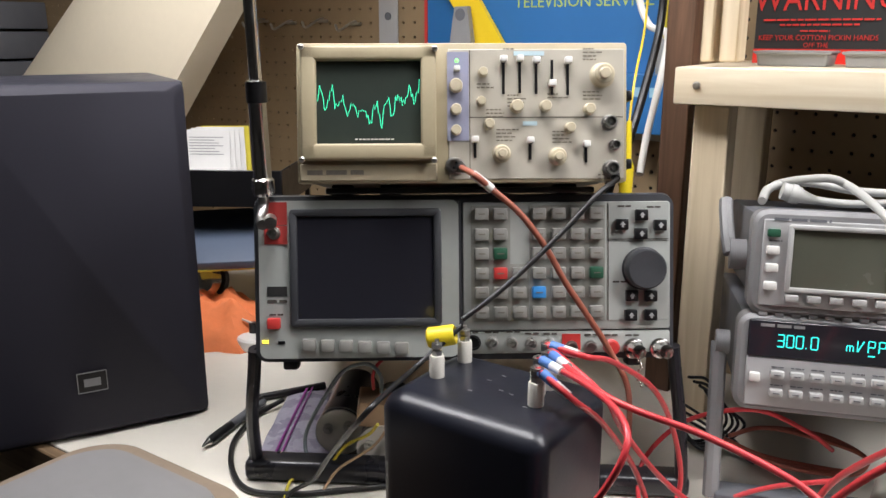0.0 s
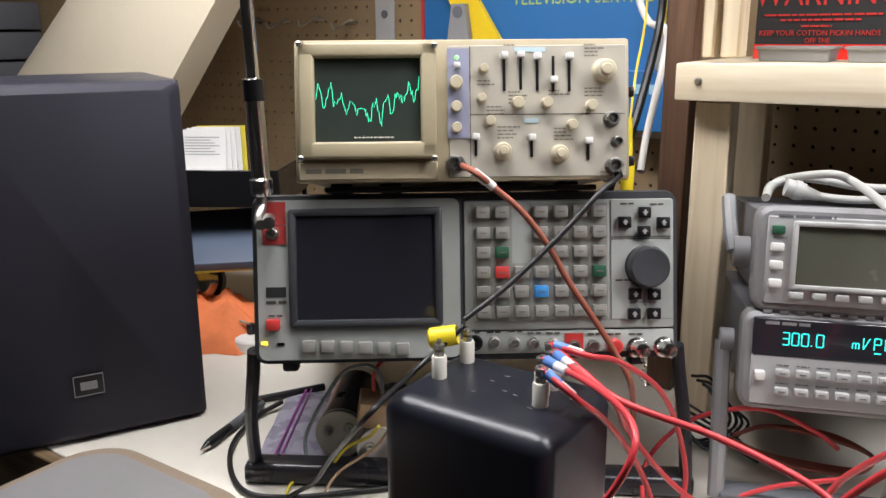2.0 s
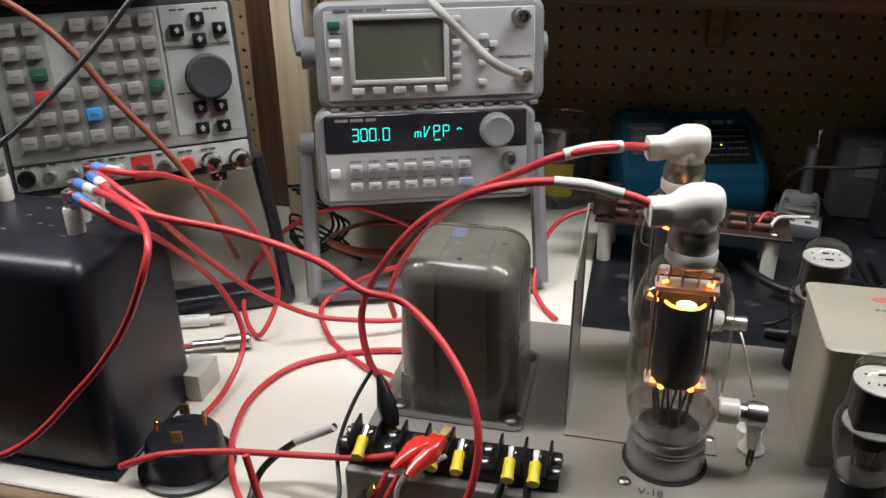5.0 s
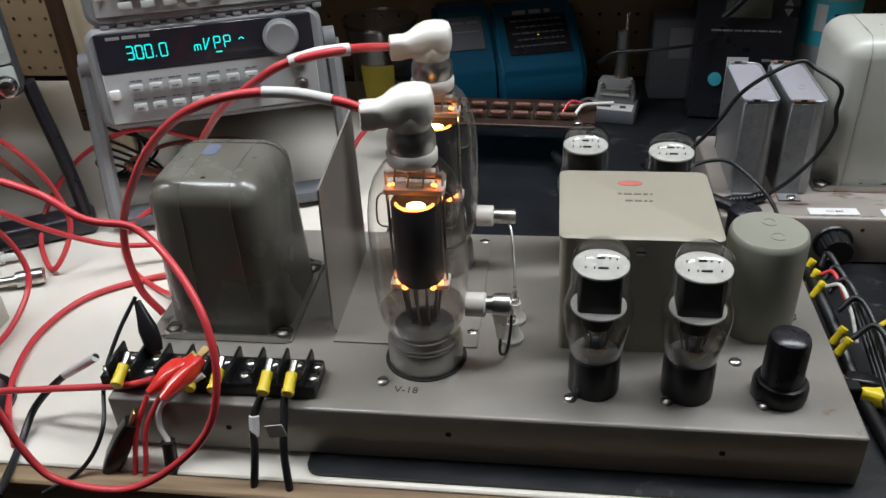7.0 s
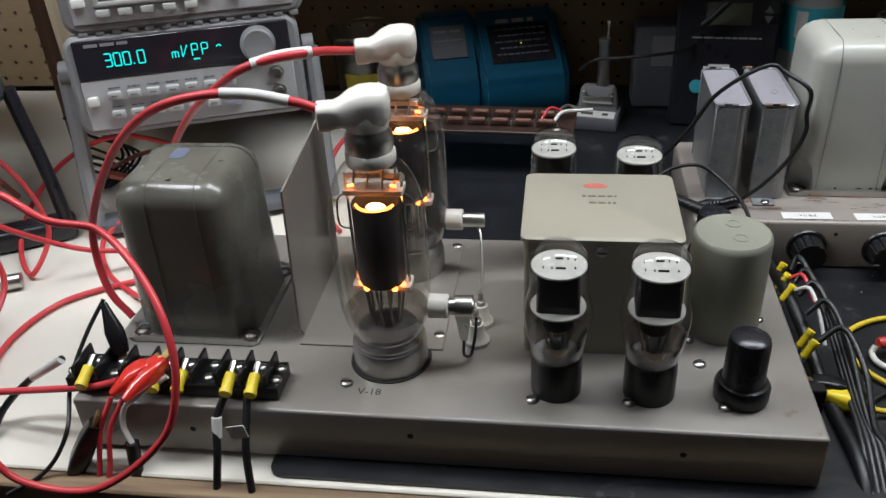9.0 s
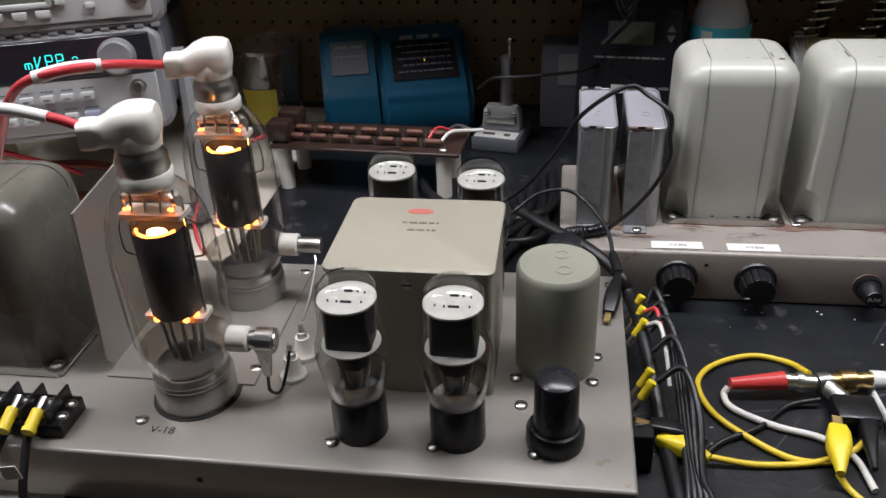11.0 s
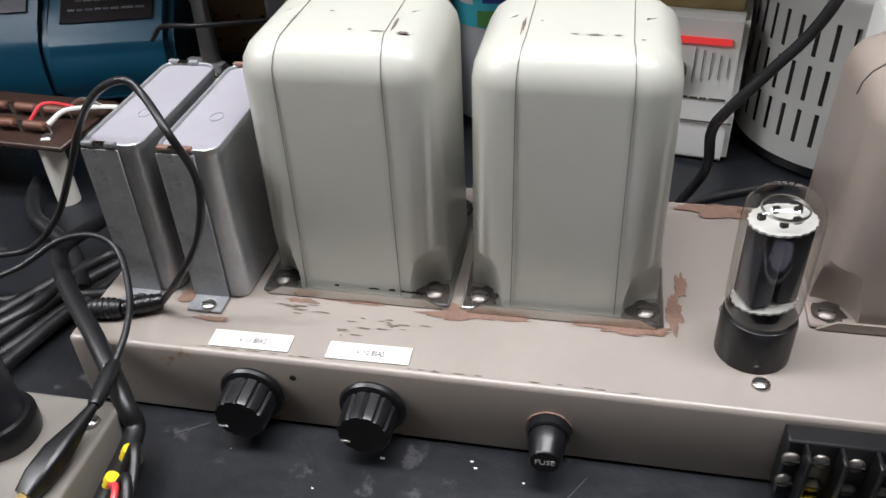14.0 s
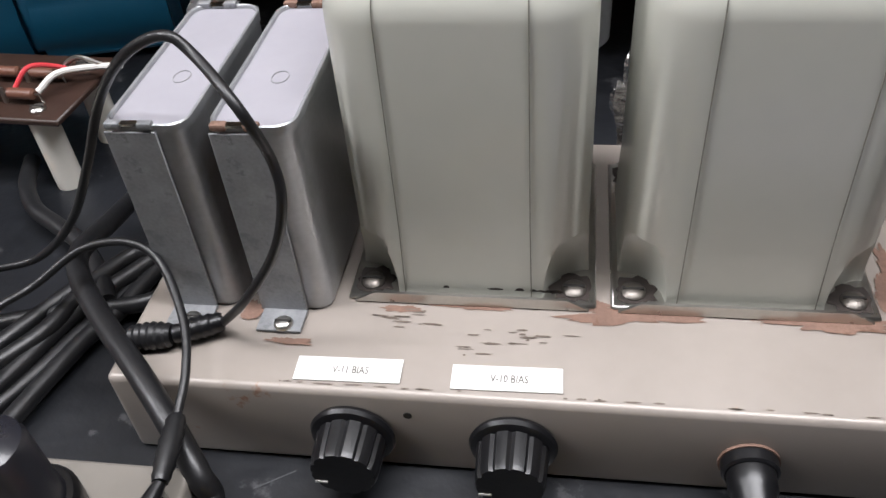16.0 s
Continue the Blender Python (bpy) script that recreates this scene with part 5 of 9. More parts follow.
solid("grid_wire", hose(B(), [(0.206, 0.700, zt + 0.0485), (0.212, 0.690, zt + 0.040), (0.216, 0.655, zt + 0.030), (0.2175, 0.630, zt + 0.027)], 0.0011, 6), M_STEEL, "bare braided wire from tube cap to insulator", "wire")


def st_tube(x, y, label, H=0.116):
    s = thing("receiving_tube", label, "vacuum tube", Matrix.Translation((x, y, zt)), "shouldered glass tubes")
    k = H / 0.104
    part("base", lathe(B(), [(0.0175, 0.0002), (0.0175, 0.022), (0.0170, 0.030), (0.0160, 0.031)], 30), M_BLK, s, "black bakelite base")
    part("bulb", lathe(B(), [(0.0158, 0.030), (0.0176, 0.033), (0.0200, 0.045), (0.0224, 0.059), (0.0230, 0.066), (0.0222, 0.072), (0.0197, 0.080), (0.0189, 0.086), (0.0188, 0.090 * k), (0.0178, 0.098 * k), (0.0135, 0.1025 * k), (0.006, 0.104 * k), (0.0005, 0.1042 * k)], 36, cap=False), M_GLASS2, s, "clear shouldered glass bulb")
    part("spacer", lathe(B(), [(0.0178, 0.0900 * k), (0.0178, 0.0912 * k)], 24), M_MICA, s, "white mica spacer")
    part("spacer", lathe(B(), [(0.0182, 0.069), (0.0182, 0.0702)], 24), M_MICA, s)
    bm = B()
    rings(bm, [(0.0704, 0.0140, 0.0108, 0.003), (0.0895 * k, 0.0140, 0.0108, 0.003)])
    part("anode", bm, M_PLATE, s, "black electrode assembly")
    bm = B()
    for i in range(6):
        q = i * math.tau / 6
        hose(bm, [(0.011 * math.cos(q), 0.007 * math.sin(q), 0.069), (0.009 * math.cos(q), 0.004 * math.sin(q), 0.050), (0.006 * math.cos(q), 0.002 * math.sin(q), 0.036)], 0.0009, 5)
    part("support_wires", bm, M_STEEL, s)
    bm = B()
    for sx, sy, w in ((-0.010, 0.005, 0.0008), (0.010, 0.005, 0.0008), (-0.010, -0.005, 0.0008), (0.010, -0.005, 0.0008), (0, 0.006, 0.0050), (0.001, -0.0055, 0.0065), (-0.0045, -0.0055, 0.0009), (0.0055, 0.006, 0.0009)):
        box(bm, (sx, sy, 0.0916 * k), (w, 0.0008, 0.0016))
    part("plate_tab", bm, M_PLATE, s)
    part("shield", lathe(B(), [(0.0095, 0.054), (0.0105, 0.057), (0.0105, 0.0685)], 24), M_PLATE, s, "dark lower shield")
    part("getter_flash", lathe(B(), [(0.0152, 0.0315), (0.0172, 0.0345), (0.0194, 0.045), (0.0200, 0.048)], 32, cap=False), M_SMOKE, s, "smoky darkening in the lower bulb")
    part("stem", lathe(B(), [(0.009, 0.031), (0.007, 0.037), (0.003, 0.042)], 14), M_GLASS2, s)
    return s


st_tube(0.276, 0.553, "clear shouldered glass tube with a black base")
st_tube(0.339, 0.553, "clear shouldered glass tube with a black base")
st_tube(0.270, 0.725, "clear shouldered glass tube behind the tan box", 0.117)
st_tube(0.338, 0.725, "clear shouldered glass tube behind the tan box", 0.111)

tb = thing("filter_box", "tan square steel component box with a maker's oval", "component box", Matrix.Translation((0.3045, 0.639, zt)))
part("body", rings(B(), [(0.0003, 0.0530, 0.0475, 0.004), (0.092, 0.0530, 0.0475, 0.004), (0.0945, 0.0530, 0.0475, 0.004)]), M_TANBOX, tb)
part("lid", rings(B(), [(0.0945, 0.0550, 0.0495, 0.006), (0.0975, 0.0550, 0.0495, 0.006), (0.0985, 0.0535, 0.048, 0.006)]), M_TANBOX, tb, "tan lid")
part("oval_mark", lathe(B(), [(0.0092, 0.0985), (0.0092, 0.0988)], 28, Matrix.Diagonal((1, 0.42, 1, 1)) @ Matrix.Translation((-0.003, 0.0285 / 0.42, 0))), M_FADED, tb, "faded red oval maker's mark")
bm = B()
place(bars(bm, -0.013, 0.012, 0, 0.0018, 0, 4, 1), bm.verts[:], Matrix.Translation((0, 0.012, 0.0988)) @ flat)
b2 = bars(B(), -0.008, 0.013, 0, 0.0018, 0, 4, 2)
place(b2, b2.verts[:], Matrix.Translation((0, 0.002, 0.0988)) @ flat)
part("print", bm, M_FAINT, tb)
part("print", b2, M_FAINT, tb)
screw_on(tb, (0, -0.0478, 0.088), 0.004, (0, -1, 0))

cc = thing("filter_can", "olive cylindrical component can with a flat top", "component can", Matrix.Translation((0.398, 0.634, zt)))
part("can", lathe(B(), [(0.0278, 0.0003), (0.0278, 0.076), (0.0268, 0.080), (0.0255, 0.0812), (0.0235, 0.0808), (0.001, 0.0806)], 44), M_OLIVE, cc)
part("stamp", lathe(B(), [(0.0055, 0.0806), (0.0055, 0.0811), (0.0040, 0.0811), (0.0040, 0.0806)], 20, Matrix.Translation((0.004, -0.008, 0)), cap=False), M_OLIVE, cc)
part("stamp", lathe(B(), [(0.0055, 0.0806), (0.0055, 0.0811), (0.0040, 0.0811), (0.0040, 0.0806)], 20, Matrix.Translation((0.002, 0.012, 0)), cap=False), M_OLIVE, cc)
mt = thing("metal_tube", "small black metal-shell tube in its socket", "vacuum tube", Matrix.Translation((0.400, 0.553, zt)))
part("shell", lathe(B(), [(0.0145, 0.014), (0.0138, 0.018), (0.0135, 0.046), (0.0125, 0.0495), (0.0095, 0.0515), (0.001, 0.052)], 30), M_BLKS, mt)
part("base", lathe(B(), [(0.0178, 0.0002), (0.0182, 0.003), (0.0182, 0.011), (0.0165, 0.014), (0.0145, 0.0145)], 30), M_BLK, mt, "black base ring")
mt2 = thing("metal_tube", "small black metal-shell tube at the rear of the chassis", "vacuum tube", Matrix.Translation((0.402, 0.722, zt)))
part("shell", lathe(B(), [(0.0145, 0.014), (0.0138, 0.018), (0.0135, 0.044), (0.0125, 0.0475), (0.0095, 0.0495), (0.001, 0.05)], 30), M_BLKS, mt2)
part("base", lathe(B(), [(0.0178, 0.0002), (0.0182, 0.003), (0.0182, 0.011), (0.0165, 0.014), (0.0145, 0.0145)], 30), M_BLK, mt2)


# ---- barrier terminal strips ----
def terminal_strip(label, m, n, pitch, depth=0.030, h=0.011, metal=None):
    """A black barrier strip: x along the row, z out of its mounting face, y across."""
    s = thing("terminal_strip", label, "terminal strip", m)
    L = n * pitch
    part("block", box(B(), (L / 2, 0, h / 2 + 0.0002), (L + 0.016, depth, h), 0.001, 1), M_BLK, s)
    fin = part("barrier", box(B(), (0, 0, 0), (0.0022, depth * 0.96, 0.011), 0.0006, 1), M_BLK, s, "", Matrix.Translation((0, 0, h + 0.005)))
    for i in range(1, n + 1):
        more(fin, Matrix.Translation((i * pitch, 0, h + 0.005)))
    sc = screw_on(s, (pitch * 0.5, depth * 0.22, h), 0.0042, material=metal)
    for i in range(n):
        for y in (-0.22, 0.22):
            if i or y < 0:
                more(sc, Matrix.Translation((pitch * (i + 0.5), depth * y, h)))
    for x in (-0.005, L + 0.005):
        for y in (-0.2, 0.2):
            more(sc, Matrix.Translation((x, depth * y, h)))
    return s


terminal_strip("black barrier terminal strip with screws on the chassis front", Matrix.Translation((-0.066, 0.539, zt)), 8, 0.0178)
side_strip = terminal_strip("black barrier terminal strip on the chassis side", Matrix.Translation((0.4492, 0.575, 0.9265)) @ pose(0, 0, 0, 0, 90, 90) @ pose(0, 0, 0, 0, 0, 0), 9, 0.0175)


def crimp(a, b, material=None, label="yellow crimp lug on a terminal", group="yellow crimp lugs", r=0.0042):
    a, b = Vector(a), Vector(b)
    d = (b - a).normalized()
    s = thing("crimp_lug", label, "crimp lug", None, group)
    part("sleeve", cyl(cyl(B(), a, b, r, r * 0.96, 14), b - d * 0.001, b + d * 0.002, r * 1.12, r * 1.05, 14), material or M_YEL, s)
    q = a - d * 0.006
    part("tongue", cyl(B(), q - d * 0.004, a, 0.0028, 0.0022, 8), M_STEEL, s)
    return s


for i, dy in ((0, 0), (3, 0.002), (4, 0), (6, 0), (7, 0)):
    x = -0.066 + 0.0178 * (i + 0.5)
    crimp((x, 0.531, zt + 0.0165), (x + 0.0005, 0.517, zt + 0.0125))
for i, y in enumerate((0.723, 0.707, 0.690, 0.630, 0.617)):
    crimp((0.458, y, 0.932), (0.464, y + 0.002, 0.943), r=0.0031)


# ---- power supply chassis at the back ----
D0, D1, DY0, DY1, DT = 0.398, 0.925, 0.7855, 0.958, 0.951
cb = thing("supply_chassis", "worn taupe steel power supply chassis with rust patches", "amplifier chassis")
bm = B()
box(bm, ((D0 + D1) / 2, (DY0 + DY1) / 2, (ZM + DT) / 2 + 0.0002), (D1 - D0, DY1 - DY0, DT - ZM - 0.0004), 0.003, 3)
part("body", bm, M_CHAS2, cb)
bm = B()
cyl(bm, (0.5225, DY0 - 0.0003, 0.939), (0.5225, DY0 + 0.001, 0.939), 0.0018, n=10)
part("hole", bm, M_DARK, cb)


def blotch(bm, x, y, rx, ry, seed, z):
    r_ = random.Random(seed)
    n = 54
    vs = []
    for i in range(n):
        a = i * math.tau / n
        k = 0.85 + 0.45 * noise.noise(Vector((2.2 * math.cos(a), 2.2 * math.sin(a), seed * 3.1))) + r_.uniform(-0.13, 0.13)
        vs.append((x + rx * k * math.cos(a), y + ry * k * math.sin(a)))
    c = [bm.verts.new((p[0], p[1], z)) for p in vs]
    mid = bm.verts.new((x, y, z))
    for i in range(n):
        bm.faces.new((mid, c[i], c[(i + 1) % n]))


for i, (x, y, rx, ry) in enumerate(((0.514, 0.8315, 0.010, 0.0022), (0.546, 0.8345, 0.019, 0.0022), (0.607, 0.8335, 0.029, 0.0062), (0.592, 0.838, 0.012, 0.003), (0.688, 0.8345, 0.026, 0.0058), (0.712, 0.850, 0.005, 0.017), (0.716, 0.872, 0.004, 0.012), (0.654, 0.836, 0.014, 0.0016), (0.449, 0.826, 0.006, 0.006), (0.470, 0.8095, 0.012, 0.0022), (0.742, 0.949, 0.030, 0.008), (0.872, 0.838, 0.016, 0.003), (0.448, 0.903, 0.004, 0.02))):
    bm = B()
    blotch(bm, x, y, rx, ry, i + 3, DT + 0.0003 + 0.00006 * i)
    part("rust_patch", bm, M_RUST, cb, "flat brown rust and primer patch")
bm = B()
rq = random.Random(21)
for i in range(34):
    x, y = (rq.gauss(0.514, 0.009), rq.gauss(0.826, 0.003)) if i < 15 else (rq.gauss(0.562, 0.014), rq.gauss(0.8185, 0.003)) if i < 29 else (rq.gauss(0.547, 0.004), rq.gauss(0.811, 0.0015))
    w = rq.uniform(0.0006, 0.0045)
    blotch(bm, x, y, w, rq.uniform(0.0002, 0.0006), i + 90, DT + 0.0004)
bm.verts.ensure_lookup_table()
for i in range(26):
    x = rq.uniform(0.47, 0.70)
    blotch(bm, x, DY0 + 0.0034 + rq.uniform(0, 0.0006), rq.uniform(0.0004, 0.004), 0.0004, i + 150, DT + 0.0003)
part("scratch", bm, M_WORN, cb, "short brown scratches")["kind"] = "stuff"

for x, label in ((0.4980, "V-11 BIAS"), (0.5610, "V-10 BIAS")):
    s = thing("paper_label", "white printed adhesive label on the chassis edge", "label", Matrix.Translation((x, 0.7965, DT + 0.0006)) @ pose(0, 0, 0, 0, 0, 1.2), "bias labels")
    part("tape", box(B(), (0, 0, 0), (0.043, 0.0120, 0.0004)), M_WHITE, s)
    lettering("print", label, 0.0054, M_SEAM, s, Matrix.Translation((0.001, -0.0005, 0.0004)) @ flat, thick=0.00004, wide=0.66)


def control_knob(x, z):
    s = thing("control_knob", "black fluted bakelite control knob with a skirt", "knob", Matrix.Translation((x, DY0, z)) @ pose(0, 0, 0, 90) @ Matrix.Diagonal((1.12, 1.12, 1.1, 1)), "bias control knobs")
    part("skirt", lathe(B(), [(0.0150, 0.0003), (0.0158, 0.002), (0.0150, 0.0035), (0.0125, 0.0045)], 40), M_BLK, s)
    bm = B()
    n = 60
    rows = []
    for z_, k in ((0.0045, 1.0), (0.017, 0.95), (0.019, 0.90)):
        rows.append([bm.verts.new((k * (0.0128 - (0.0009 if (i % 5) == 0 else 0)) * math.cos(i * math.tau / n), k * (0.0128 - (0.0009 if (i % 5) == 0 else 0)) * math.sin(i * math.tau / n), z_)) for i in range(n)])
    for a, b in zip(rows, rows[1:]):
        for i in range(n):
            bm.faces.new((a[i], a[(i + 1) % n], b[(i + 1) % n], b[i]))
    bm.faces.new(rows[-1])
    part("grip", bm, M_BLK, s)
    part("pointer", box(B(), (-0.0085, -0.005, 0.0191), (0.0045, 0.0010, 0.0003), m=None), M_WHITE, s, "white pointer line")


control_knob(0.499, 0.9262)
control_knob(0.5640, 0.9262)
fh = thing("fuse_holder", "black round fuse holder on the chassis front", "fuse holder", Matrix.Translation((0.6535, DY0, 0.925)) @ pose(0, 0, 0, 90))
part("washer", lathe(B(), [(0.0115, 0.0003), (0.0115, 0.0015)], 28), M_RUST, fh, "brown fibre washer")
part("collar", lathe(B(), [(0.0108, 0.0015), (0.0108, 0.006), (0.0098, 0.0068)], 28), M_BLK, fh)
part("cap", lathe(B(), [(0.0092, 0.0068), (0.0090, 0.014), (0.0080, 0.0155), (0.0078, 0.021), (0.0070, 0.0222)], 28), M_BLK, fh)
lettering("print", "FUSE", 0.0046, M_WHITE, fh, Matrix.Translation((0, 0, 0.0224)) @ flat, thick=0.00005)

grp = "grey supply transformers"
can_transformer("pale grey enamelled transformer with a chipped rounded top", 0.4915, 0.5930, 0.838, 0.935, DT, 0.144, M_XF, grp, seams=(-0.56, 0.52), taper=0.03, edge=0.001, scoop=0.011)
can_transformer("pale grey enamelled transformer beside its twin", 0.6030, 0.7045, 0.838, 0.935, DT, 0.144, M_XF, grp, seams=(-0.53, 0.55), taper=0.04, edge=0.001, scoop=0.011)
can_transformer("taupe enamelled transformer at the chassis end", 0.7805, 0.8840, 0.850, 0.947, DT, 0.126, M_XFT, grp, cross=-0.1, edge=0.001)
bm = B()
for i, (x, y, rx, ry) in enumerate(((0.517, 0.872, 0.0007, 0.010), (0.568, 0.870, 0.0008, 0.009), (0.562, 0.861, 0.0040, 0.0008), (0.574, 0.860, 0.0034, 0.0015), (0.548, 0.862, 0.0012, 0.0006), (0.628, 0.874, 0.0008, 0.011), (0.652, 0.866, 0.0022, 0.0008), (0.661, 0.8655, 0.0042, 0.0012), (0.671, 0.866, 0.0022, 0.0008), (0.636, 0.880, 0.0010, 0.0006), (0.682, 0.862, 0.0012, 0.0006), (0.533, 0.884, 0.0012, 0.0007))):
    blotch(bm, x, y, rx, ry, i + 40, DT + 0.1443)
solid("paint_chips", bm, M_WORN, "dark chips in the grey enamel", "paint chips", kind="stuff")
bm = B()
rq = random.Random(9)
for xs, y_ in (((0.553, 0.563, 0.569, 0.574, 0.578, 0.532), 0.8392), ((0.630, 0.636, 0.642, 0.660, 0.669, 0.676, 0.648), 0.8402)):
    for x in xs:
        c = B()
        blotch(c, 0, 0, rq.uniform(0.0015, 0.0055), rq.uniform(0.0007, 0.0017), int(x * 1000), 0)
        place(c, c.verts[:], Matrix.Translation((x, y_, DT + 0.0066)) @ pose(0, 0, 0, 90))
        me = bpy.data.meshes.new("grime")
        c.to_mesh(me), c.free()
        bm.from_mesh(me)
        bpy.data.meshes.remove(me)
solid("grime_line", bm, M_GRIME, "black grime along the flange edge", "grime", kind="stuff")


def block_capacitor(x0, label):
    s = thing("block_capacitor", label, "capacitor", Matrix.Translation((x0 + 0.0162, 0.8765, DT)), "upright metal can capacitors")
    hx, hy, H = 0.0162, 0.0488, 0.0935
    part("can", rings(B(), [(0.0004, hx - 0.0015, hy - 0.0015, 0.006), (0.003, hx - 0.0006, hy - 0.0006, 0.0075), (H - 0.005, hx - 0.0006, hy - 0.0006, 0.0075), (H - 0.004, hx, hy, 0.0078), (H - 0.0016, hx, hy, 0.0078)]), M_ZINC, s)
    part("lid", rings(B(), [(H - 0.0016, hx - 0.0012, hy - 0.0012, 0.0065), (H - 0.0010, hx - 0.0014, hy - 0.0014, 0.0065)]), M_ZINCT, s, "pale sunk lid")
    bm = B()
    rings(bm, [(H - 0.0018, hx + 0.0001, hy + 0.0001, 0.0078), (H + 0.0004, hx + 0.0002, hy + 0.0002, 0.0078), (H + 0.0008, hx - 0.0004, hy - 0.0004, 0.0074), (H + 0.0004, hx - 0.0010, hy - 0.0010, 0.0068), (H - 0.0014, hx - 0.0013, hy - 0.0013, 0.0066)], cap=False)
    part("rim", bm, M_ZINC, s, "rolled rim")
    # strap plate on both ends, its fingers folded over the rim, its foot screwed to the chassis
    old = M_RUST if "rusty" in label else M_STRAP
    for sy in (-1, 1):
        part("strap", box(B(), (-0.0052, sy * (hy + 0.0006), H / 2 - 0.0005), (0.0205, 0.0011, H - 0.003), 0.0004, 1), M_STRAP, s, "dull spangled strap plate")
        for dx, w in ((-0.0112, 0.0062), (0.0012, 0.0058)):
            part("clasp", box(B(), (dx, sy * (hy - 0.0002), H + 0.0004), (w, 0.0036, 0.0030), 0.0008, 2), old, s)
        part("tongue", rings(B(), [(0, 0.0040, 0.0016, 0.0014), (0.0010, 0.0036, 0.0013, 0.0012)], Matrix.Translation((-0.0052, sy * (hy - 0.0004), H + 0.0004))), M_CHROME, s)
    part("foot", box(B(), (-0.0046, -hy - 0.0068, 0.0011), (0.0195, 0.0135, 0.0014), 0.0003, 1), M_STRAP, s)
    screw_on(s, (-0.0030, -hy - 0.0100, 0.0018), 0.0042)
    part("stamp", lathe(B(), [(0.0048, H - 0.0010), (0.0048, H - 0.0007), (0.0043, H - 0.0007), (0.0043, H - 0.0010)], 20, Matrix.Translation((0.001, -0.012, 0)) @ Matrix.Diagonal((0.75, 1, 1, 1)), cap=False), M_HPG, s)


block_capacitor(0.4116, "galvanised metal can capacitor strapped to the chassis")
block_capacitor(0.4522, "galvanised metal can capacitor with a rusty clasp")

rt = thing("rectifier_tube", "straight-sided glass rectifier tube with dark plates", "vacuum tube", Matrix.Translation((0.7485, 0.828, DT)) @ pose(0, 0, 0, 0, 0, 25) @ Matrix.Diagonal((1, 1, 1.05, 1)))
part("base", lathe(B(), [(0.0178, 0.0002), (0.0178, 0.021), (0.0172, 0.0235), (0.016, 0.024)], 32), M_BLK, rt, "black bakelite base")
part("bulb", lathe(B(), [(0.0158, 0.0235), (0.0170, 0.027), (0.0176, 0.032), (0.0178, 0.074), (0.0168, 0.081), (0.0130, 0.0855), (0.006, 0.0875), (0.0003, 0.0878)], 38, cap=False), M_GLASS2, rt, "clear straight glass bulb")
for z in (0.0315, 0.0735):
    bm = B()
    n = 44
    vs = []
    for i in range(n):
        a = i * math.tau / n
        k = 0.0160 if i % 2 else 0.0150
        vs.append((k * math.cos(a), 0.80 * k * math.sin(a)))
    lo = [bm.verts.new((x, y, z)) for x, y in vs]
    hi = [bm.verts.new((x, y, z + 0.001)) for x, y in vs]
    bm.faces.new(lo[::-1]), bm.faces.new(hi)
    for i in range(n):
        bm.faces.new((lo[i], lo[(i + 1) % n], hi[(i + 1) % n], hi[i]))
    part("spacer", bm, M_MICA, rt, "white toothed mica spacer")
for sx in (-1, 1):
    part("anode", box(B(), (sx * 0.0068, 0, 0.053), (0.0115, 0.016, 0.040), 0.002), mat("blue_black_plate", (0.022, 0.024, 0.036), 0.35, 0.5, var=0.2, scale=60) if sx < 0 else M_PLATE, rt, "dark electrode plate")
bm = B()
for sx, sy in ((-0.009, 0.003), (0.009, 0.003), (-0.003, -0.005), (0.004, -0.004), (0.0, 0.006)):
    box(bm, (sx, sy, 0.0755), (0.003, 0.0024, 0.0030))
part("plate_tab", bm, M_PLATE, rt)
lathe_ring = lathe(B(), [(0.010, 0.079), (0.0106, 0.080), (0.0100, 0.081)], 24, cap=False)
part("getter_ring", lathe_ring, M_STEEL, rt)
screw_on(cb, (0.7505, 0.8035, DT), 0.0045)
screw_on(cb, (0.7395, 0.856, DT), 0.0045)

strip2 = terminal_strip("black barrier terminal strip on the supply chassis front", Matrix.Translation((0.768, DY0, 0.9285)) @ pose(0, 0, 0, 90), 9, 0.0148, 0.038, metal=M_OLDS)
for x in (0.776, 0.818, 0.8465, 0.861, 0.8755):
    crimp((x, 0.774, 0.909), (x + 0.0004, 0.764, 0.9075), label="yellow crimp lug on the supply strip", r=0.0046)

# ---- things at the back of the mat ----
mk = thing("battery_charger", "teal power-tool battery charger with a dark indicator panel", "battery charger", Matrix.Translation((0.188, 1.178, ZM)) @ pose(0, 0, 0, 0, 0, 15) @ Matrix.Diagonal((1, 1, 0.94, 1)))
bm = B()
prof = [(-0.055, 0.0), (-0.060, 0.012), (-0.060, 0.052), (-0.050, 0.068), (0.020, 0.122), (0.028, 0.126), (0.042, 0.126), (0.042, 0.0)]
sheet(bm, prof, 0.116, Matrix.Translation((0.087, 0, 0.002)) @ pose(0, 0, 0, 0, 0, 90))
bmesh.ops.bevel(bm, geom=bm.edges[:], offset=0.008, segments=3, affect="EDGES")
part("body", bm, M_TEAL, mk)
bm = B()
sheet(bm, [(-0.05, 0.0), (-0.054, 0.012), (-0.054, 0.048), (-0.044, 0.070), (0.022, 0.128), (0.055, 0.128), (0.055, 0.0)], 0.074, Matrix.Translation((-0.026, 0, 0.002)) @ pose(0, 0, 0, 0, 0, 90))
bmesh.ops.bevel(bm, geom=bm.edges[:], offset=0.006, segments=2, affect="EDGES")
part("battery_bay", bm, M_TEAL, mk)
slope = pose(0, 0, 0, -52.3)
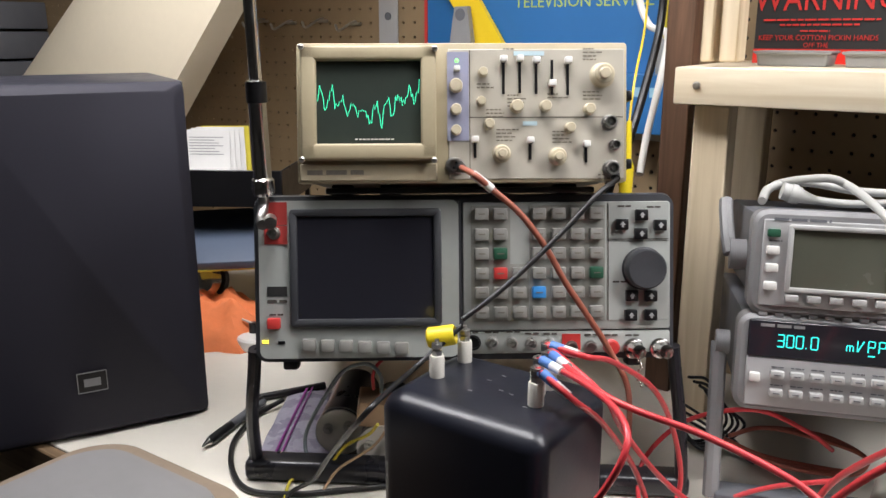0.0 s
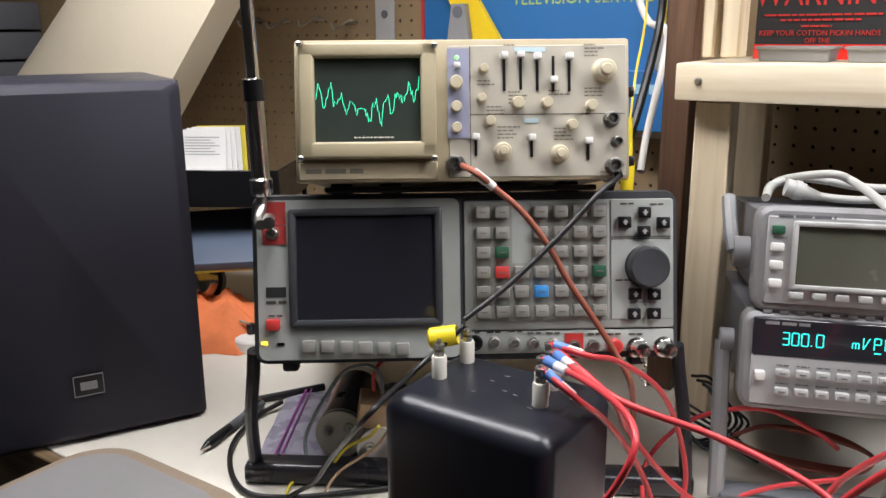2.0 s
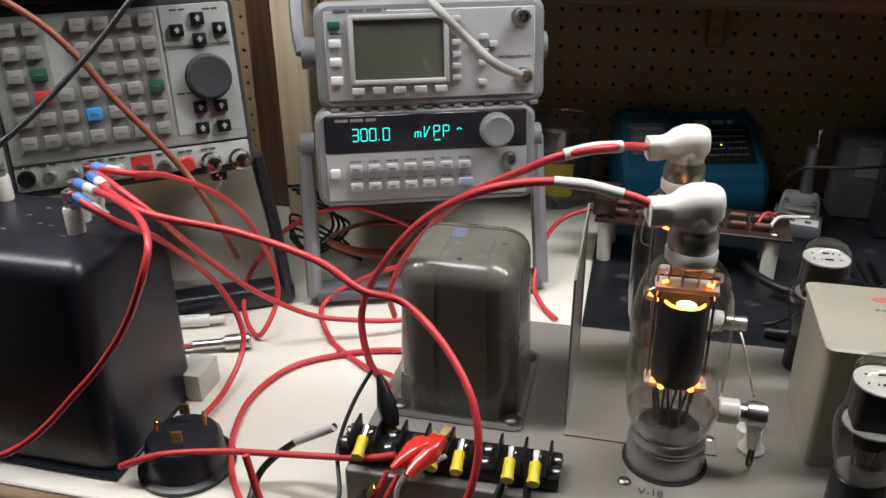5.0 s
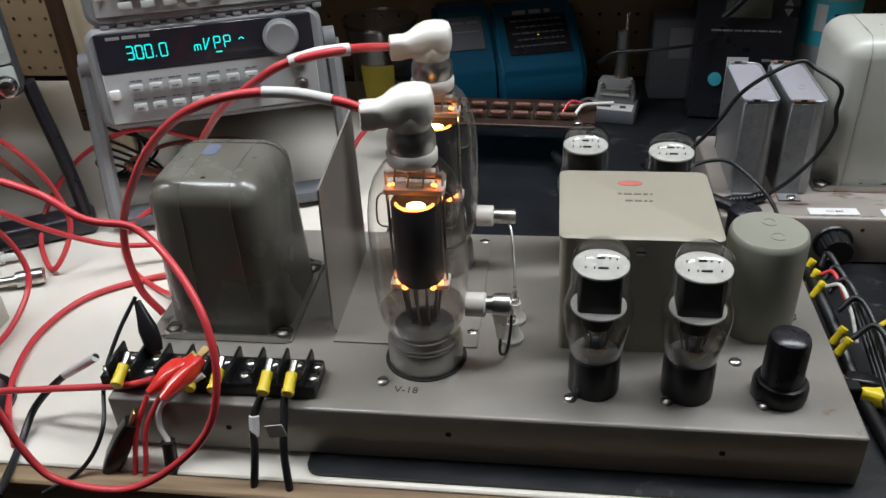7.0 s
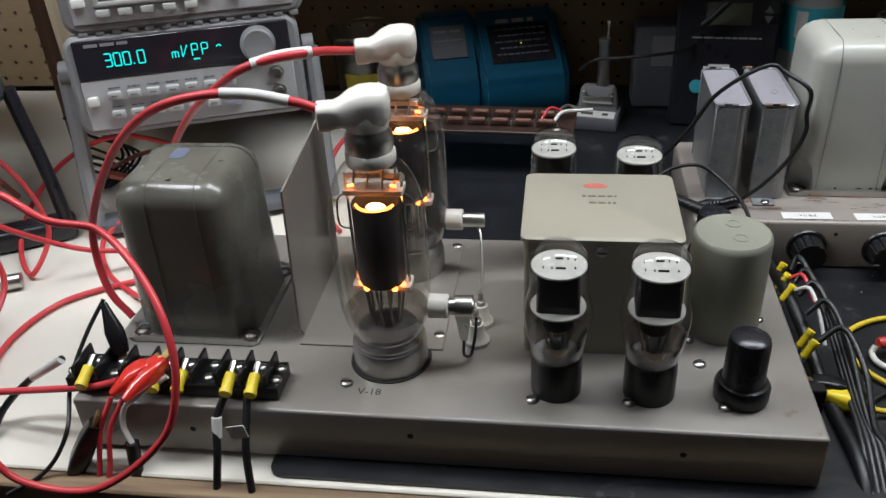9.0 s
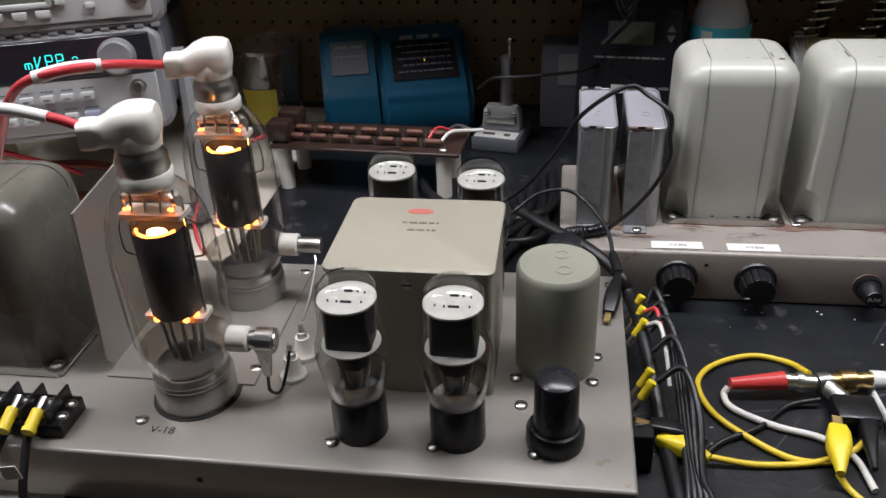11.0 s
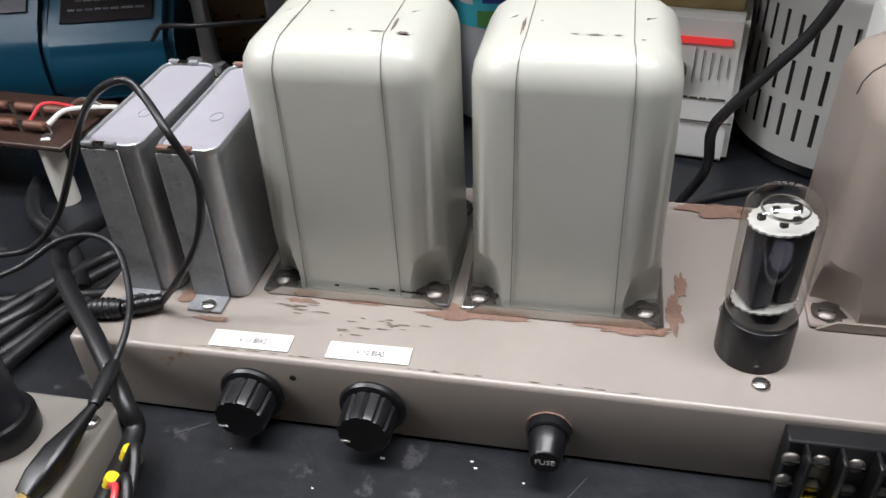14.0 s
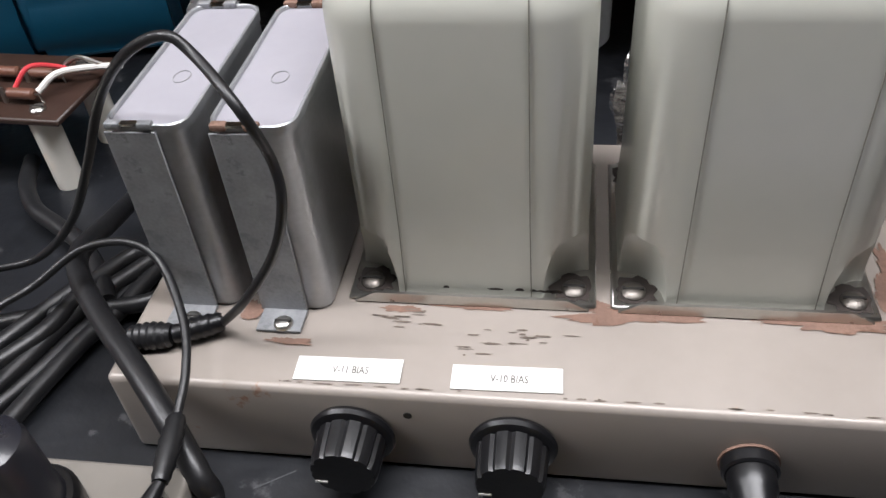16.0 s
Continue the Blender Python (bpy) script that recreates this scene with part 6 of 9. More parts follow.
part("indicator_panel", box(B(), (0, 0, 0), (0.082, 0.0014, 0.062), 0.0004, 1), M_SCREEN, mk, "dark printed indicator panel", Matrix.Translation((0.030, -0.0170, 0.0972)) @ slope)
bm = B()
for j in range(5):
    bars(bm, -0.034 + (j % 2) * 0.006, 0.034, 0.022 - j * 0.010, 0.0022, -0.0010, 6, j)
part("panel_print", bm, M_HPD, mk, "", Matrix.Translation((0.030, -0.0170, 0.0972)) @ slope)
part("lamp", box(B(), (0, -0.0012, -0.002), (0.0016, 0.001, 0.0016)), M_LEDY, mk, "", Matrix.Translation((0.030, -0.0170, 0.0972)) @ slope)
part("maker_mark", bars(B(), -0.028, 0.022, 0.036, 0.006, -0.0006, 2, 9), M_HPP, mk, "", Matrix.Translation((0.030, -0.0170, 0.0972)) @ slope)
part("label_panel", box(B(), (0, 0, 0), (0.046, 0.0014, 0.050), 0.0004, 1), M_HPD, mk, "grey printed label", Matrix.Translation((-0.064, -0.0105, 0.104)) @ pose(0, 0, 0, -48))
part("label_print", bars(bars(B(), -0.018, 0.018, 0.016, 0.004, -0.001, 2, 2), -0.018, 0.018, 0.002, 0.002, -0.001, 5, 3), M_HPG, mk, "", Matrix.Translation((-0.064, -0.0105, 0.104)) @ pose(0, 0, 0, -48))

cup = thing("plastic_cup", "clear plastic tub with a yellow label", "plastic cup", Matrix.Translation((0.015, 1.165, ZB)))
part("wall", lathe(B(), [(0.036, 0.0005), (0.037, 0.003), (0.047, 0.112), (0.050, 0.114), (0.050, 0.118), (0.047, 0.118)], 36, cap=False), M_CUP, cup)
bm = B()
for i in range(10):
    a0, a1 = radians(240 + i * 6), radians(246 + i * 6)
    v = [bm.verts.new((r_ * math.cos(a), r_ * math.sin(a), z)) for a, r_, z in ((a0, 0.0392, 0.020), (a1, 0.0392, 0.020), (a1, 0.0440, 0.068), (a0, 0.0440, 0.068))]
    bm.faces.new(v)
part("label", bm, M_FOLDY, cup, "yellow label")
bm = B()
rq = random.Random(4)
for _ in range(26):
    a, r_ = rq.uniform(0, 6.3), rq.uniform(0, 0.03)
    c = Vector((r_ * math.cos(a), r_ * math.sin(a), rq.uniform(0.006, 0.03)))
    d = Vector((rq.uniform(-1, 1), rq.uniform(-1, 1), rq.uniform(-0.4, 0.4))).normalized() * 0.007
    cyl(bm, c - d, c + d, 0.002, n=8)
part("hardware", bm, M_STEEL, cup, "loose small hardware")

# resistor board on standoffs
rb = thing("resistor_board", "brown phenolic board of resistors on white standoffs", "circuit board", Matrix.Translation((0.185, 1.005, ZM)) @ pose(0, 0, 0, 0, 0, -4))
part("board", box(B(), (0, 0, 0.0525), (0.215, 0.075, 0.004), 0.001, 1), M_PHEN, rb)
for x in (-0.095, 0.088):
    for y in (-0.026, 0.026):
        part("standoff", lathe(B(), [(0.0085, 0.0003), (0.0085, 0.0503)], 18, Matrix.Translation((x, y, 0))), M_CERAM, rb, "white ceramic standoff")
        screw_on(rb, (x, y, 0.0545), 0.005)
for j, y in enumerate((-0.020, 0.004)):
    for i in range(7):
        x = -0.080 + i * 0.026
        r_ = part("resistor", lathe(B(), [(0.0022, -0.009), (0.0034, -0.008), (0.0034, 0.008), (0.0022, 0.009)], 12, Matrix.Translation((x, y, 0.061)) @ pose(0, 0, 0, 0, 90, 0)), M_RES, rb)
        part("lead", hose(B(), [(x - 0.013, y, 0.055), (x - 0.0115, y, 0.061), (x + 0.0115, y, 0.061), (x + 0.013, y, 0.055)], 0.0006, 5, smooth=False), M_STEEL, r_)
        part("turret", cyl(B(), (x - 0.013, y, 0.0545), (x - 0.013, y, 0.064), 0.0016, n=8), M_STEEL, rb)
part("wire", hose(B(), [(0.070, -0.018, 0.062), (0.078, -0.008, 0.072), (0.088, 0.004, 0.066), (0.094, 0.006, 0.062)], 0.0015, 8), M_REDC, rb, "red wire")
part("wire", hose(B(), [(0.084, -0.016, 0.060), (0.092, -0.004, 0.066), (0.106, 0.010, 0.063), (0.126, 0.012, 0.064)], 0.0020, 8), M_WHC, rb, "frayed white wire")
part("braid", hose(B(), [(0.084, 0.006, 0.060), (0.096, 0.012, 0.068), (0.112, 0.012, 0.064)], 0.0016, 8), M_STEEL, rb)
for y in (-0.02, 0.016):
    part("choke", box(B(), (-0.098, y, 0.067), (0.026, 0.024, 0.022), 0.003), M_PHEN, rb, "square brown component")

# grey tool stand with a white card
ts = thing("tool_stand", "small grey clamp stand with a white printed base", "tool stand", Matrix.Translation((0.322, 1.125, ZM)) @ pose(0, 0, 0, 0, 0, -12) @ Matrix.Diagonal((0.95, 0.95, 0.9, 1)))
part("base", box(B(), (0, 0, 0.010), (0.062, 0.070, 0.020), 0.003), M_HPD, ts)
part("card", box(B(), (0, -0.0225, 0.0206), (0.054, 0.022, 0.001)), M_WHITE, ts, "white printed card")
part("card_print", box(box(B(), (-0.010, -0.0225, 0.0213), (0.016, 0.007, 0.0003)), (0.014, -0.0225, 0.0213), (0.008, 0.008, 0.0003)), M_SEAM, ts)
bm = rings(B(), [(0.020, 0.026, 0.009, 0.003, 0, 0.006), (0.046, 0.024, 0.008, 0.003, 0, 0.006), (0.052, 0.020, 0.006, 0.003, 0, 0.006)])
part("clamp_bar", bm, M_HPG, ts, "grey moulded clamp")
part("jaw", box(B(), (0, -0.004, 0.034), (0.040, 0.006, 0.010), 0.002), M_STEEL, ts)
for x in (-0.018, 0.018):
    screw_on(ts, (x, -0.0035, 0.044), 0.0035, (0, -1, 0))
part("column", lathe(B(), [(0.0095, 0.050), (0.0085, 0.056), (0.0070, 0.110), (0.0082, 0.112), (0.0082, 0.118), (0.0050, 0.120)], 20, Matrix.Translation((0.004, 0.010, 0))), M_STEEL, ts, "turned steel column")
part("pin", lathe(B(), [(0.0018, 0.118), (0.0018, 0.138), (0.0028, 0.139), (0.0028, 0.144)], 10, Matrix.Translation((0.008, 0.010, 0))), M_CHROME, ts)

ad = thing("wall_adapter", "dark grey plug-in adapter standing on the mat", "adapter", Matrix.Translation((0.405, 1.195, ZM)))
part("body", box(B(), (0, 0, 0.055), (0.075, 0.05, 0.11), 0.006), M_HPD, ad)
part("face", box(B(), (0.004, -0.0258, 0.078), (0.040, 0.002, 0.040), 0.001, 1), M_HPG, ad)

ss = thing("soldering_station", "black soldering station with a small grey display", "soldering station", Matrix.Translation((0.475, 1.165, ZM)) @ pose(0, 0, 0, 0, 0, -6))
bm = B()
sheet(bm, [(-0.06, 0.0), (-0.060, 0.040), (-0.028, 0.165), (0.055, 0.175), (0.055, 0.0)], 0.118, Matrix.Translation((0.059, 0, 0.001)) @ pose(0, 0, 0, 0, 0, 90))
bmesh.ops.bevel(bm, geom=bm.edges[:], offset=0.003, segments=2, affect="EDGES")
part("body", bm, M_BLKS, ss)
tilt = Matrix.Translation((0.0, -0.0445, 0.1035)) @ pose(0, 0, 0, -14.4)
part("display", box(B(), (0.0, -0.001, 0.034), (0.052, 0.002, 0.026), 0.0004, 1), M_LCD, ss, "small grey display", tilt)
part("button", sheet(B(), [(0.040, 0.036), (0.045, 0.044), (0.050, 0.036)], 0.002, Matrix.Translation((0, -0.002, 0))), M_HPG, ss, "", tilt)
part("button", sheet(B(), [(0.040, 0.032), (0.050, 0.032), (0.045, 0.024)], 0.002, Matrix.Translation((0, -0.002, 0))), M_HPG, ss, "", tilt)
part("maker_mark", bars(B(), -0.018, 0.014, -0.030, 0.010, -0.0006, 1, 5), M_WHITE, ss, "white maker's mark", tilt)
part("legend", bars(bars(B(), 0.022, 0.048, -0.028, 0.003, -0.0006, 2, 6), -0.04, 0.04, 0.006, 0.002, -0.0006, 6, 6), M_HPG, ss, "", tilt)
part("jack", lathe(B(), [(0.008, 0), (0.008, 0.006), (0.005, 0.007)], 18, tilt @ Matrix.Translation((-0.03, 0, -0.052)) @ pose(0, 0, 0, 90)), mat("cyan_socket", (0.05, 0.35, 0.45), 0.4), ss, "light blue socket")

bo = thing("water_bottle", "clear plastic water bottle with a teal label", "bottle", Matrix.Translation((0.574, 1.160, ZM)))
part("bottle", lathe(B(), [(0.028, 0.0005), (0.034, 0.006), (0.035, 0.07), (0.0345, 0.135), (0.030, 0.155), (0.016, 0.185), (0.013, 0.195), (0.013, 0.205)], 32, cap=False), M_HAZE, bo)
part("label", lathe(B(), [(0.0356, 0.088), (0.0356, 0.142)], 32, cap=False), M_TEALL, bo, "teal wrap label")
bm = B()
for a0, a1, z0_, z1_, rr_ in ((262, 296, 0.108, 0.128, 0.0359),):
    st = 8
    for i in range(st):
        p0, p1 = radians(a0 + (a1 - a0) * i / st), radians(a0 + (a1 - a0) * (i + 1) / st)
        bm.faces.new([bm.verts.new((rr_ * math.cos(a), rr_ * math.sin(a), z)) for a, z in ((p0, z0_), (p1, z0_), (p1, z1_), (p0, z1_))])
part("label_print", bm, M_NAVY, bo, "navy print patch")
bm = B()
for i in range(8):
    p0, p1 = radians(255 + 6 * i), radians(261 + 6 * i)
    bm.faces.new([bm.verts.new((0.0359 * math.cos(a), 0.0359 * math.sin(a), z)) for a, z in ((p0, 0.089), (p1, 0.089), (p1, 0.102), (p0, 0.102))])
part("label_print", bm, M_GRNP, bo, "green print band")
bm = B()
for i in range(3):
    p0, p1 = radians(228 + 7 * i), radians(235 + 7 * i)
    bm.faces.new([bm.verts.new((0.0359 * math.cos(a), 0.0359 * math.sin(a), z)) for a, z in ((p0, 0.106), (p1, 0.106), (p1, 0.138), (p0, 0.138))])
part("label_print", bm, M_PAPER, bo, "pale printed panel")
part("cap", lathe(B(), [(0.0145, 0.196), (0.0145, 0.210), (0.012, 0.212)], 24), M_WHITE, bo, "white screw cap")


def iron_holder(x, lean):
    s = thing("iron_holder", "coiled steel soldering iron holder", "iron holder", Matrix.Translation((x, 1.185, ZM)), "coil iron holders")
    bm = B()
    pts = []
    for i in range(11 * 14):
        a = i * math.tau / 14
        q = i / (11 * 14)
        r_ = 0.0135 + 0.007 * q
        pts.append((lean * q * 0.05 + r_ * math.cos(a), -0.01 + r_ * 0.8 * math.sin(a), 0.115 + 0.11 * q))
    hose(bm, pts, 0.0016, 6, smooth=False)
    part("coil", bm, M_CHROME, s)
    part("core", lathe(B(), [(0.006, 0.09), (0.009, 0.15), (0.011, 0.225)], 14, Matrix.Translation((lean * 0.02, -0.01, 0))), M_BLK, s)
    part("base", box(B(), (0, 0.01, 0.05), (0.04, 0.05, 0.10), 0.006), M_BLK, s)


iron_holder(0.672, 1)
iron_holder(0.735, 1)

wb = thing("iron_station", "small white soldering control box with a red and green bar", "soldering station", Matrix.Translation((0.714, 1.145, ZM)) @ pose(0, 0, 0, 0, 0, -8) @ Matrix.Diagonal((1, 1, 0.9, 1)))
bm = B()
sheet(bm, [(-0.050, 0.0), (-0.052, 0.045), (-0.034, 0.122), (0.06, 0.128), (0.06, 0.0)], 0.112, Matrix.Translation((0.056, 0, 0.001)) @ pose(0, 0, 0, 0, 0, 90))
bmesh.ops.bevel(bm, geom=bm.edges[:], offset=0.004, segments=2, affect="EDGES")
part("body", bm, M_WHITE, wb)
tl = Matrix.Translation((0, -0.0432, 0.0845)) @ pose(0, 0, 0, -13.2)
part("bar", box(B(), (-0.014, -0.0015, 0.020), (0.040, 0.002, 0.005)), glow("green_bar", (0.35, 0.8, 0.08), 0.5), wb, "yellow-green bar", tl)
part("bar", box(B(), (0.026, -0.0015, 0.020), (0.040, 0.002, 0.005)), glow("red_bar", (0.9, 0.05, 0.05), 0.5), wb, "red bar", tl)
part("knob", lathe(B(), [(0.0115, 0), (0.0110, 0.009), (0.0095, 0.011)], 24, tl @ Matrix.Translation((0.006, -0.0006, -0.006)) @ pose(0, 0, 0, 90)), M_BLK, wb, "black round knob")
bm = B()
for i in range(5):
    box(bm, (0.022 + i * 0.006, -0.0008, 0.0), (0.0006, 0.0006, 0.028 - i * 0.003))
bars(bm, -0.03, 0.05, -0.026, 0.0016, -0.0008, 6, 3)
part("legend", bm, M_SEAM, wb, "", tl)
part("sponge_tray", box(B(), (0.004, 0.012, 0.1285), (0.094, 0.075, 0.010), 0.002), mat("tan_sponge", (0.30, 0.23, 0.10), 0.9, var=0.3, scale=60, bump=0.6), wb, "stained yellow sponge tray")
part("seam", box(B(), (0, -0.0528, 0.040), (0.110, 0.0008, 0.001)), M_SEAM, wb)

# variable transformer with slotted cover
va = thing("variable_transformer", "white slotted variable transformer with a black top dial", "variable transformer", Matrix.Translation((0.864, 1.150, ZM)))
bm = B()
R_, n_ = 0.092, 176
zz = [0.012, 0.028, 0.054, 0.061, 0.087, 0.094, 0.120, 0.137]
rows = [[bm.verts.new((R_ * (1 - 0.10 * (z - 0.012)) * math.cos(i * math.tau / n_), R_ * (1 - 0.10 * (z - 0.012)) * math.sin(i * math.tau / n_), z)) for i in range(n_)] for z in zz]
for j in range(len(zz) - 1):
    for i in range(n_):
        if j in (1, 3, 5) and i % 4 == 0 and 76 <= i <= 126:
            continue
        bm.faces.new((rows[j][i], rows[j][(i + 1) % n_], rows[j + 1][(i + 1) % n_], rows[j + 1][i]))
bmesh.ops.solidify(bm, geom=bm.faces[:], thickness=0.003)
part("cover", bm, M_WHITE, va, "white slotted cover")
part("core", lathe(B(), [(0.080, 0.012), (0.080, 0.132)], 36), M_DARK, va)
part("rim", lathe(B(), [(0.0905, 0.135), (0.0905, 0.141), (0.084, 0.145), (0.066, 0.143), (0.066, 0.137)], 48), M_WHITE, va)
part("dial", lathe(B(), [(0.068, 0.138), (0.068, 0.1435), (0.030, 0.144)], 44), M_BLK, va, "black scale plate")
part("knob", lathe(B(), [(0.030, 0.144), (0.031, 0.150), (0.027, 0.158), (0.026, 0.195), (0.020, 0.199)], 30), M_BLK, va, "tall black knob")
part("base", lathe(B(), [(0.086, 0.0003), (0.090, 0.004), (0.090, 0.012), (0.085, 0.0125)], 44), M_BLK, va)
part("switch_box", box(B(), (0.022, -0.082, 0.080), (0.110, 0.055, 0.125), 0.006), M_WHITE, va, "white front box with a switch")
lettering("power_print", "POWER", 0.0062, M_SEAM, va, Matrix.Translation((-0.004, -0.1100, 0.1365)), wide=0.9)
part("switch", box(B(), (-0.004, -0.111, 0.126), (0.022, 0.006, 0.012), 0.001), M_BLK, va)
part("lamp", box(B(), (-0.002, -0.1142, 0.1265), (0.012, 0.002, 0.005)), M_LEDR, va, "red switch lamp")
part("outlet", box(B(), (0.048, -0.1105, 0.118), (0.045, 0.004, 0.03), 0.001), M_BLK, va)
part("breaker", lathe(B(), [(0.0042, 0), (0.0042, 0.006)], 14, Matrix.Translation((0.024, -0.1095, 0.134)) @ pose(0, 0, 0, 90)), M_BLK, va)

# tablet lying on the mat
tab = thing("tablet", "tablet computer with a white rim and lit page", "tablet", Matrix.Translation((0.626, 0.672, ZM)) @ pose(0, 0, 0, 0, 0, 2.5))
part("shell", box(B(), (0.121, -0.085, 0.005), (0.242, 0.170, 0.009), 0.0035, 3), M_WHITE, tab)
part("glass", box(B(), (0.121, -0.085, 0.0097), (0.238, 0.166, 0.0008)), M_SCREEN, tab, "black screen border")
part("page", box(B(), (0.1265, -0.0870, 0.0103), (0.194, 0.138, 0.0006)), M_TABS, tab, "lit pale web page")
bm = B()
for j in range(3):
    box(bm, (0.052, -0.044 - j * 0.027, 0.0108), (0.016, 0.010, 0.0004))
bars2 = B()
for j in range(8):
    box(bars2, (0.118 - 0.005 * (j % 3), -0.040 - j * 0.0135, 0.0108), (0.09 - 0.01 * (j % 3), 0.0014, 0.0004))
for u in (0.040, 0.052, 0.066, 0.080):
    box(bars2, (u, -0.0245, 0.0108), (0.005, 0.004, 0.0004))
part("picture_block", bm, M_WORN, tab)
part("text_lines", bars2, M_HPD, tab)


# ---- cables, leads and clips ----
def cable(name, label, pts, r, material, group=""):
    return solid(name, hose(B(), pts, r, 16), material, label, "cable", None, group)


def sleeve(pts, r):
    return solid("marker_sleeve", hose(B(), pts, r, 12), M_SLEEVE, "white printed marker sleeve round a cable", "marker sleeve", None, "marker sleeves")


def ring_lug(pts):
    a, b = Vector(pts[0]), Vector(pts[1])
    d = (b - a).normalized()
    s = thing("ring_lug", "blue insulated ring lug on a transformer terminal", "crimp lug", None, "blue ring lugs")
    part("barrel", cyl(B(), a + d * 0.006, a + d * 0.020, 0.0046, 0.0042, 14), M_BLUEL, s)
    part("heat_shrink", cyl(B(), a + d * 0.020, a + d * 0.034, 0.0042, 0.0038, 14), M_SLEEVE, s, "pale sleeve")
    part("ring", lathe(B(), [(0.0052, 0), (0.0052, 0.001), (0.0022, 0.001)], 16, Matrix.Translation(a)), M_STEEL, s)


def plug(pts, r=0.0072, material=None):
    a, b = Vector(pts[0]), Vector(pts[1])
    d = (b - a).normalized()
    s = thing("coaxial_plug", "coaxial plug on the end of a cable", "connector", None, "coaxial plugs")
    part("barrel", cyl(cyl(B(), a - d * 0.004, a + d * 0.014, r, r, 18), a + d * 0.004, a + d * 0.010, r * 1.12, r * 1.12, 18), material or M_STEEL, s)
    part("boot", cyl(B(), a + d * 0.013, a + d * 0.030, r * 0.85, r * 0.5, 16), material or M_BLKR, s)


def clip(label, pts, material, r):
    a, b = Vector(pts[0]), Vector(pts[1])
    d = b - a
    q = Matrix.Translation(a) @ d.to_track_quat("Z", "Y").to_matrix().to_4x4()
    L = d.length
    s = thing("alligator_clip", label, "alligator clip", q)
    part("insulator", rings(B(), [(0, r * 0.75, r * 0.50, r * 0.3), (L * 0.18, r * 0.95, r * 0.80, r * 0.4), (L * 0.45, r, r * 0.9, r * 0.6), (L * 0.75, r * 0.62, r * 0.58, r * 0.5), (L, r * 0.34, r * 0.34, r * 0.3)]), material, s)
    part("jaw", box(B(), (0, 0, -0.004), (r * 0.9, r * 0.35, 0.012), 0.0006, 1), M_BRASS, s, "toothed metal jaw")


def grip(label, pts, material, r):
    a, b = Vector(pts[0]), Vector(pts[1])
    q = Matrix.Translation(a) @ (b - a).to_track_quat("Z", "Y").to_matrix().to_4x4()
    L = (b - a).length
    lv = []
    for i in range(13):
        k = r * (0.62 + 0.38 * math.sin(math.pi * (0.15 + 0.75 * i / 12))) * (1.0 if i % 2 else 0.88)
        lv.append((k, L * i / 12))
    return solid("lead_end", lathe(B(), lv, 16), material, label, "lead end", q)


def adapter_chain(p):
    p = [Vector(q) for q in p]
    s = thing("coaxial_adapter", "nickel and brass coaxial adapters with red and white sleeves", "adapter")
    part("red_boot", cyl(B(), p[0], p[1], 0.0042, 0.0070, 18), M_RED, s, "red probe sleeve")
    part("barrel", cyl(cyl(B(), p[1], p[2], 0.0058, 0.0058, 18), p[1] + (p[2] - p[1]) * 0.4, p[1] + (p[2] - p[1]) * 0.6, 0.0075, 0.0075, 18), M_STEEL, s)
    part("tee", cyl(cyl(B(), p[2], p[3], 0.0075, 0.0075, 18), p[3] * 0.5 + p[2] * 0.5, p[6], 0.0065, 0.0065, 18), M_STEEL, s)
    part("brass_collar", cyl(cyl(B(), p[3], p[4], 0.0066, 0.0066, 12), p[3] + (p[4] - p[3]) * 0.25, p[3] + (p[4] - p[3]) * 0.6, 0.0085, 0.0085, 12), M_BRASS, s)
    part("white_boot", cyl(B(), p[4], p[5], 0.0072, 0.0058, 18), M_WHITE, s, "white probe sleeve")
    part("banana_block", box(B(), p[6] + Vector((0.004, -0.014, 0.0)), (0.030, 0.026, 0.016), 0.003), M_BLK, s, "black binding post block")


cable("cable", "thick red cable looping from a transformer terminal to the bench", [(-0.312, 0.625, 1.118), (-0.271, 0.618, 1.118), (-0.264, 0.661, 1.100), (-0.243, 0.712, 1.060), (-0.233, 0.751, 1.000), (-0.226, 0.759, 0.940), (-0.236, 0.728, 0.907), (-0.271, 0.767, 0.910), (-0.284, 0.817, 0.930), (-0.251, 0.849, 0.970), (-0.184, 0.852, 1.000), (-0.134, 0.875, 0.980), (-0.112, 0.908, 0.950)], 0.0026, M_REDC, "red test cables")
cable("cable", "thick red cable doubling back along the bench to a clip", [(-0.293, 0.572, 1.118), (-0.258, 0.570, 1.100), (-0.251, 0.618, 1.060), (-0.240, 0.674, 0.990), (-0.226, 0.679, 0.935), (-0.224, 0.632, 0.910), (-0.227, 0.567, 0.912), (-0.236, 0.525, 0.918), (-0.250, 0.511, 0.918), (-0.235, 0.513, 0.925), (-0.212, 0.520, 0.930), (-0.171, 0.532, 0.930), (-0.122, 0.530, 0.938), (-0.057, 0.523, 0.952), (-0.030, 0.520, 0.962)], 0.0026, M_REDC, "red test cables")
cable("cable", "thick red cable falling in front of the black transformer", [(-0.302, 0.592, 1.118), (-0.239, 0.558, 1.120), (-0.195, 0.518, 1.120), (-0.187, 0.497, 1.102), (-0.212, 0.495, 1.053), (-0.252, 0.490, 1.004), (-0.319, 0.482, 0.943), (-0.420, 0.470, 0.910), (-0.500, 0.455, 0.870)], 0.0026, M_REDC, "red test cables")
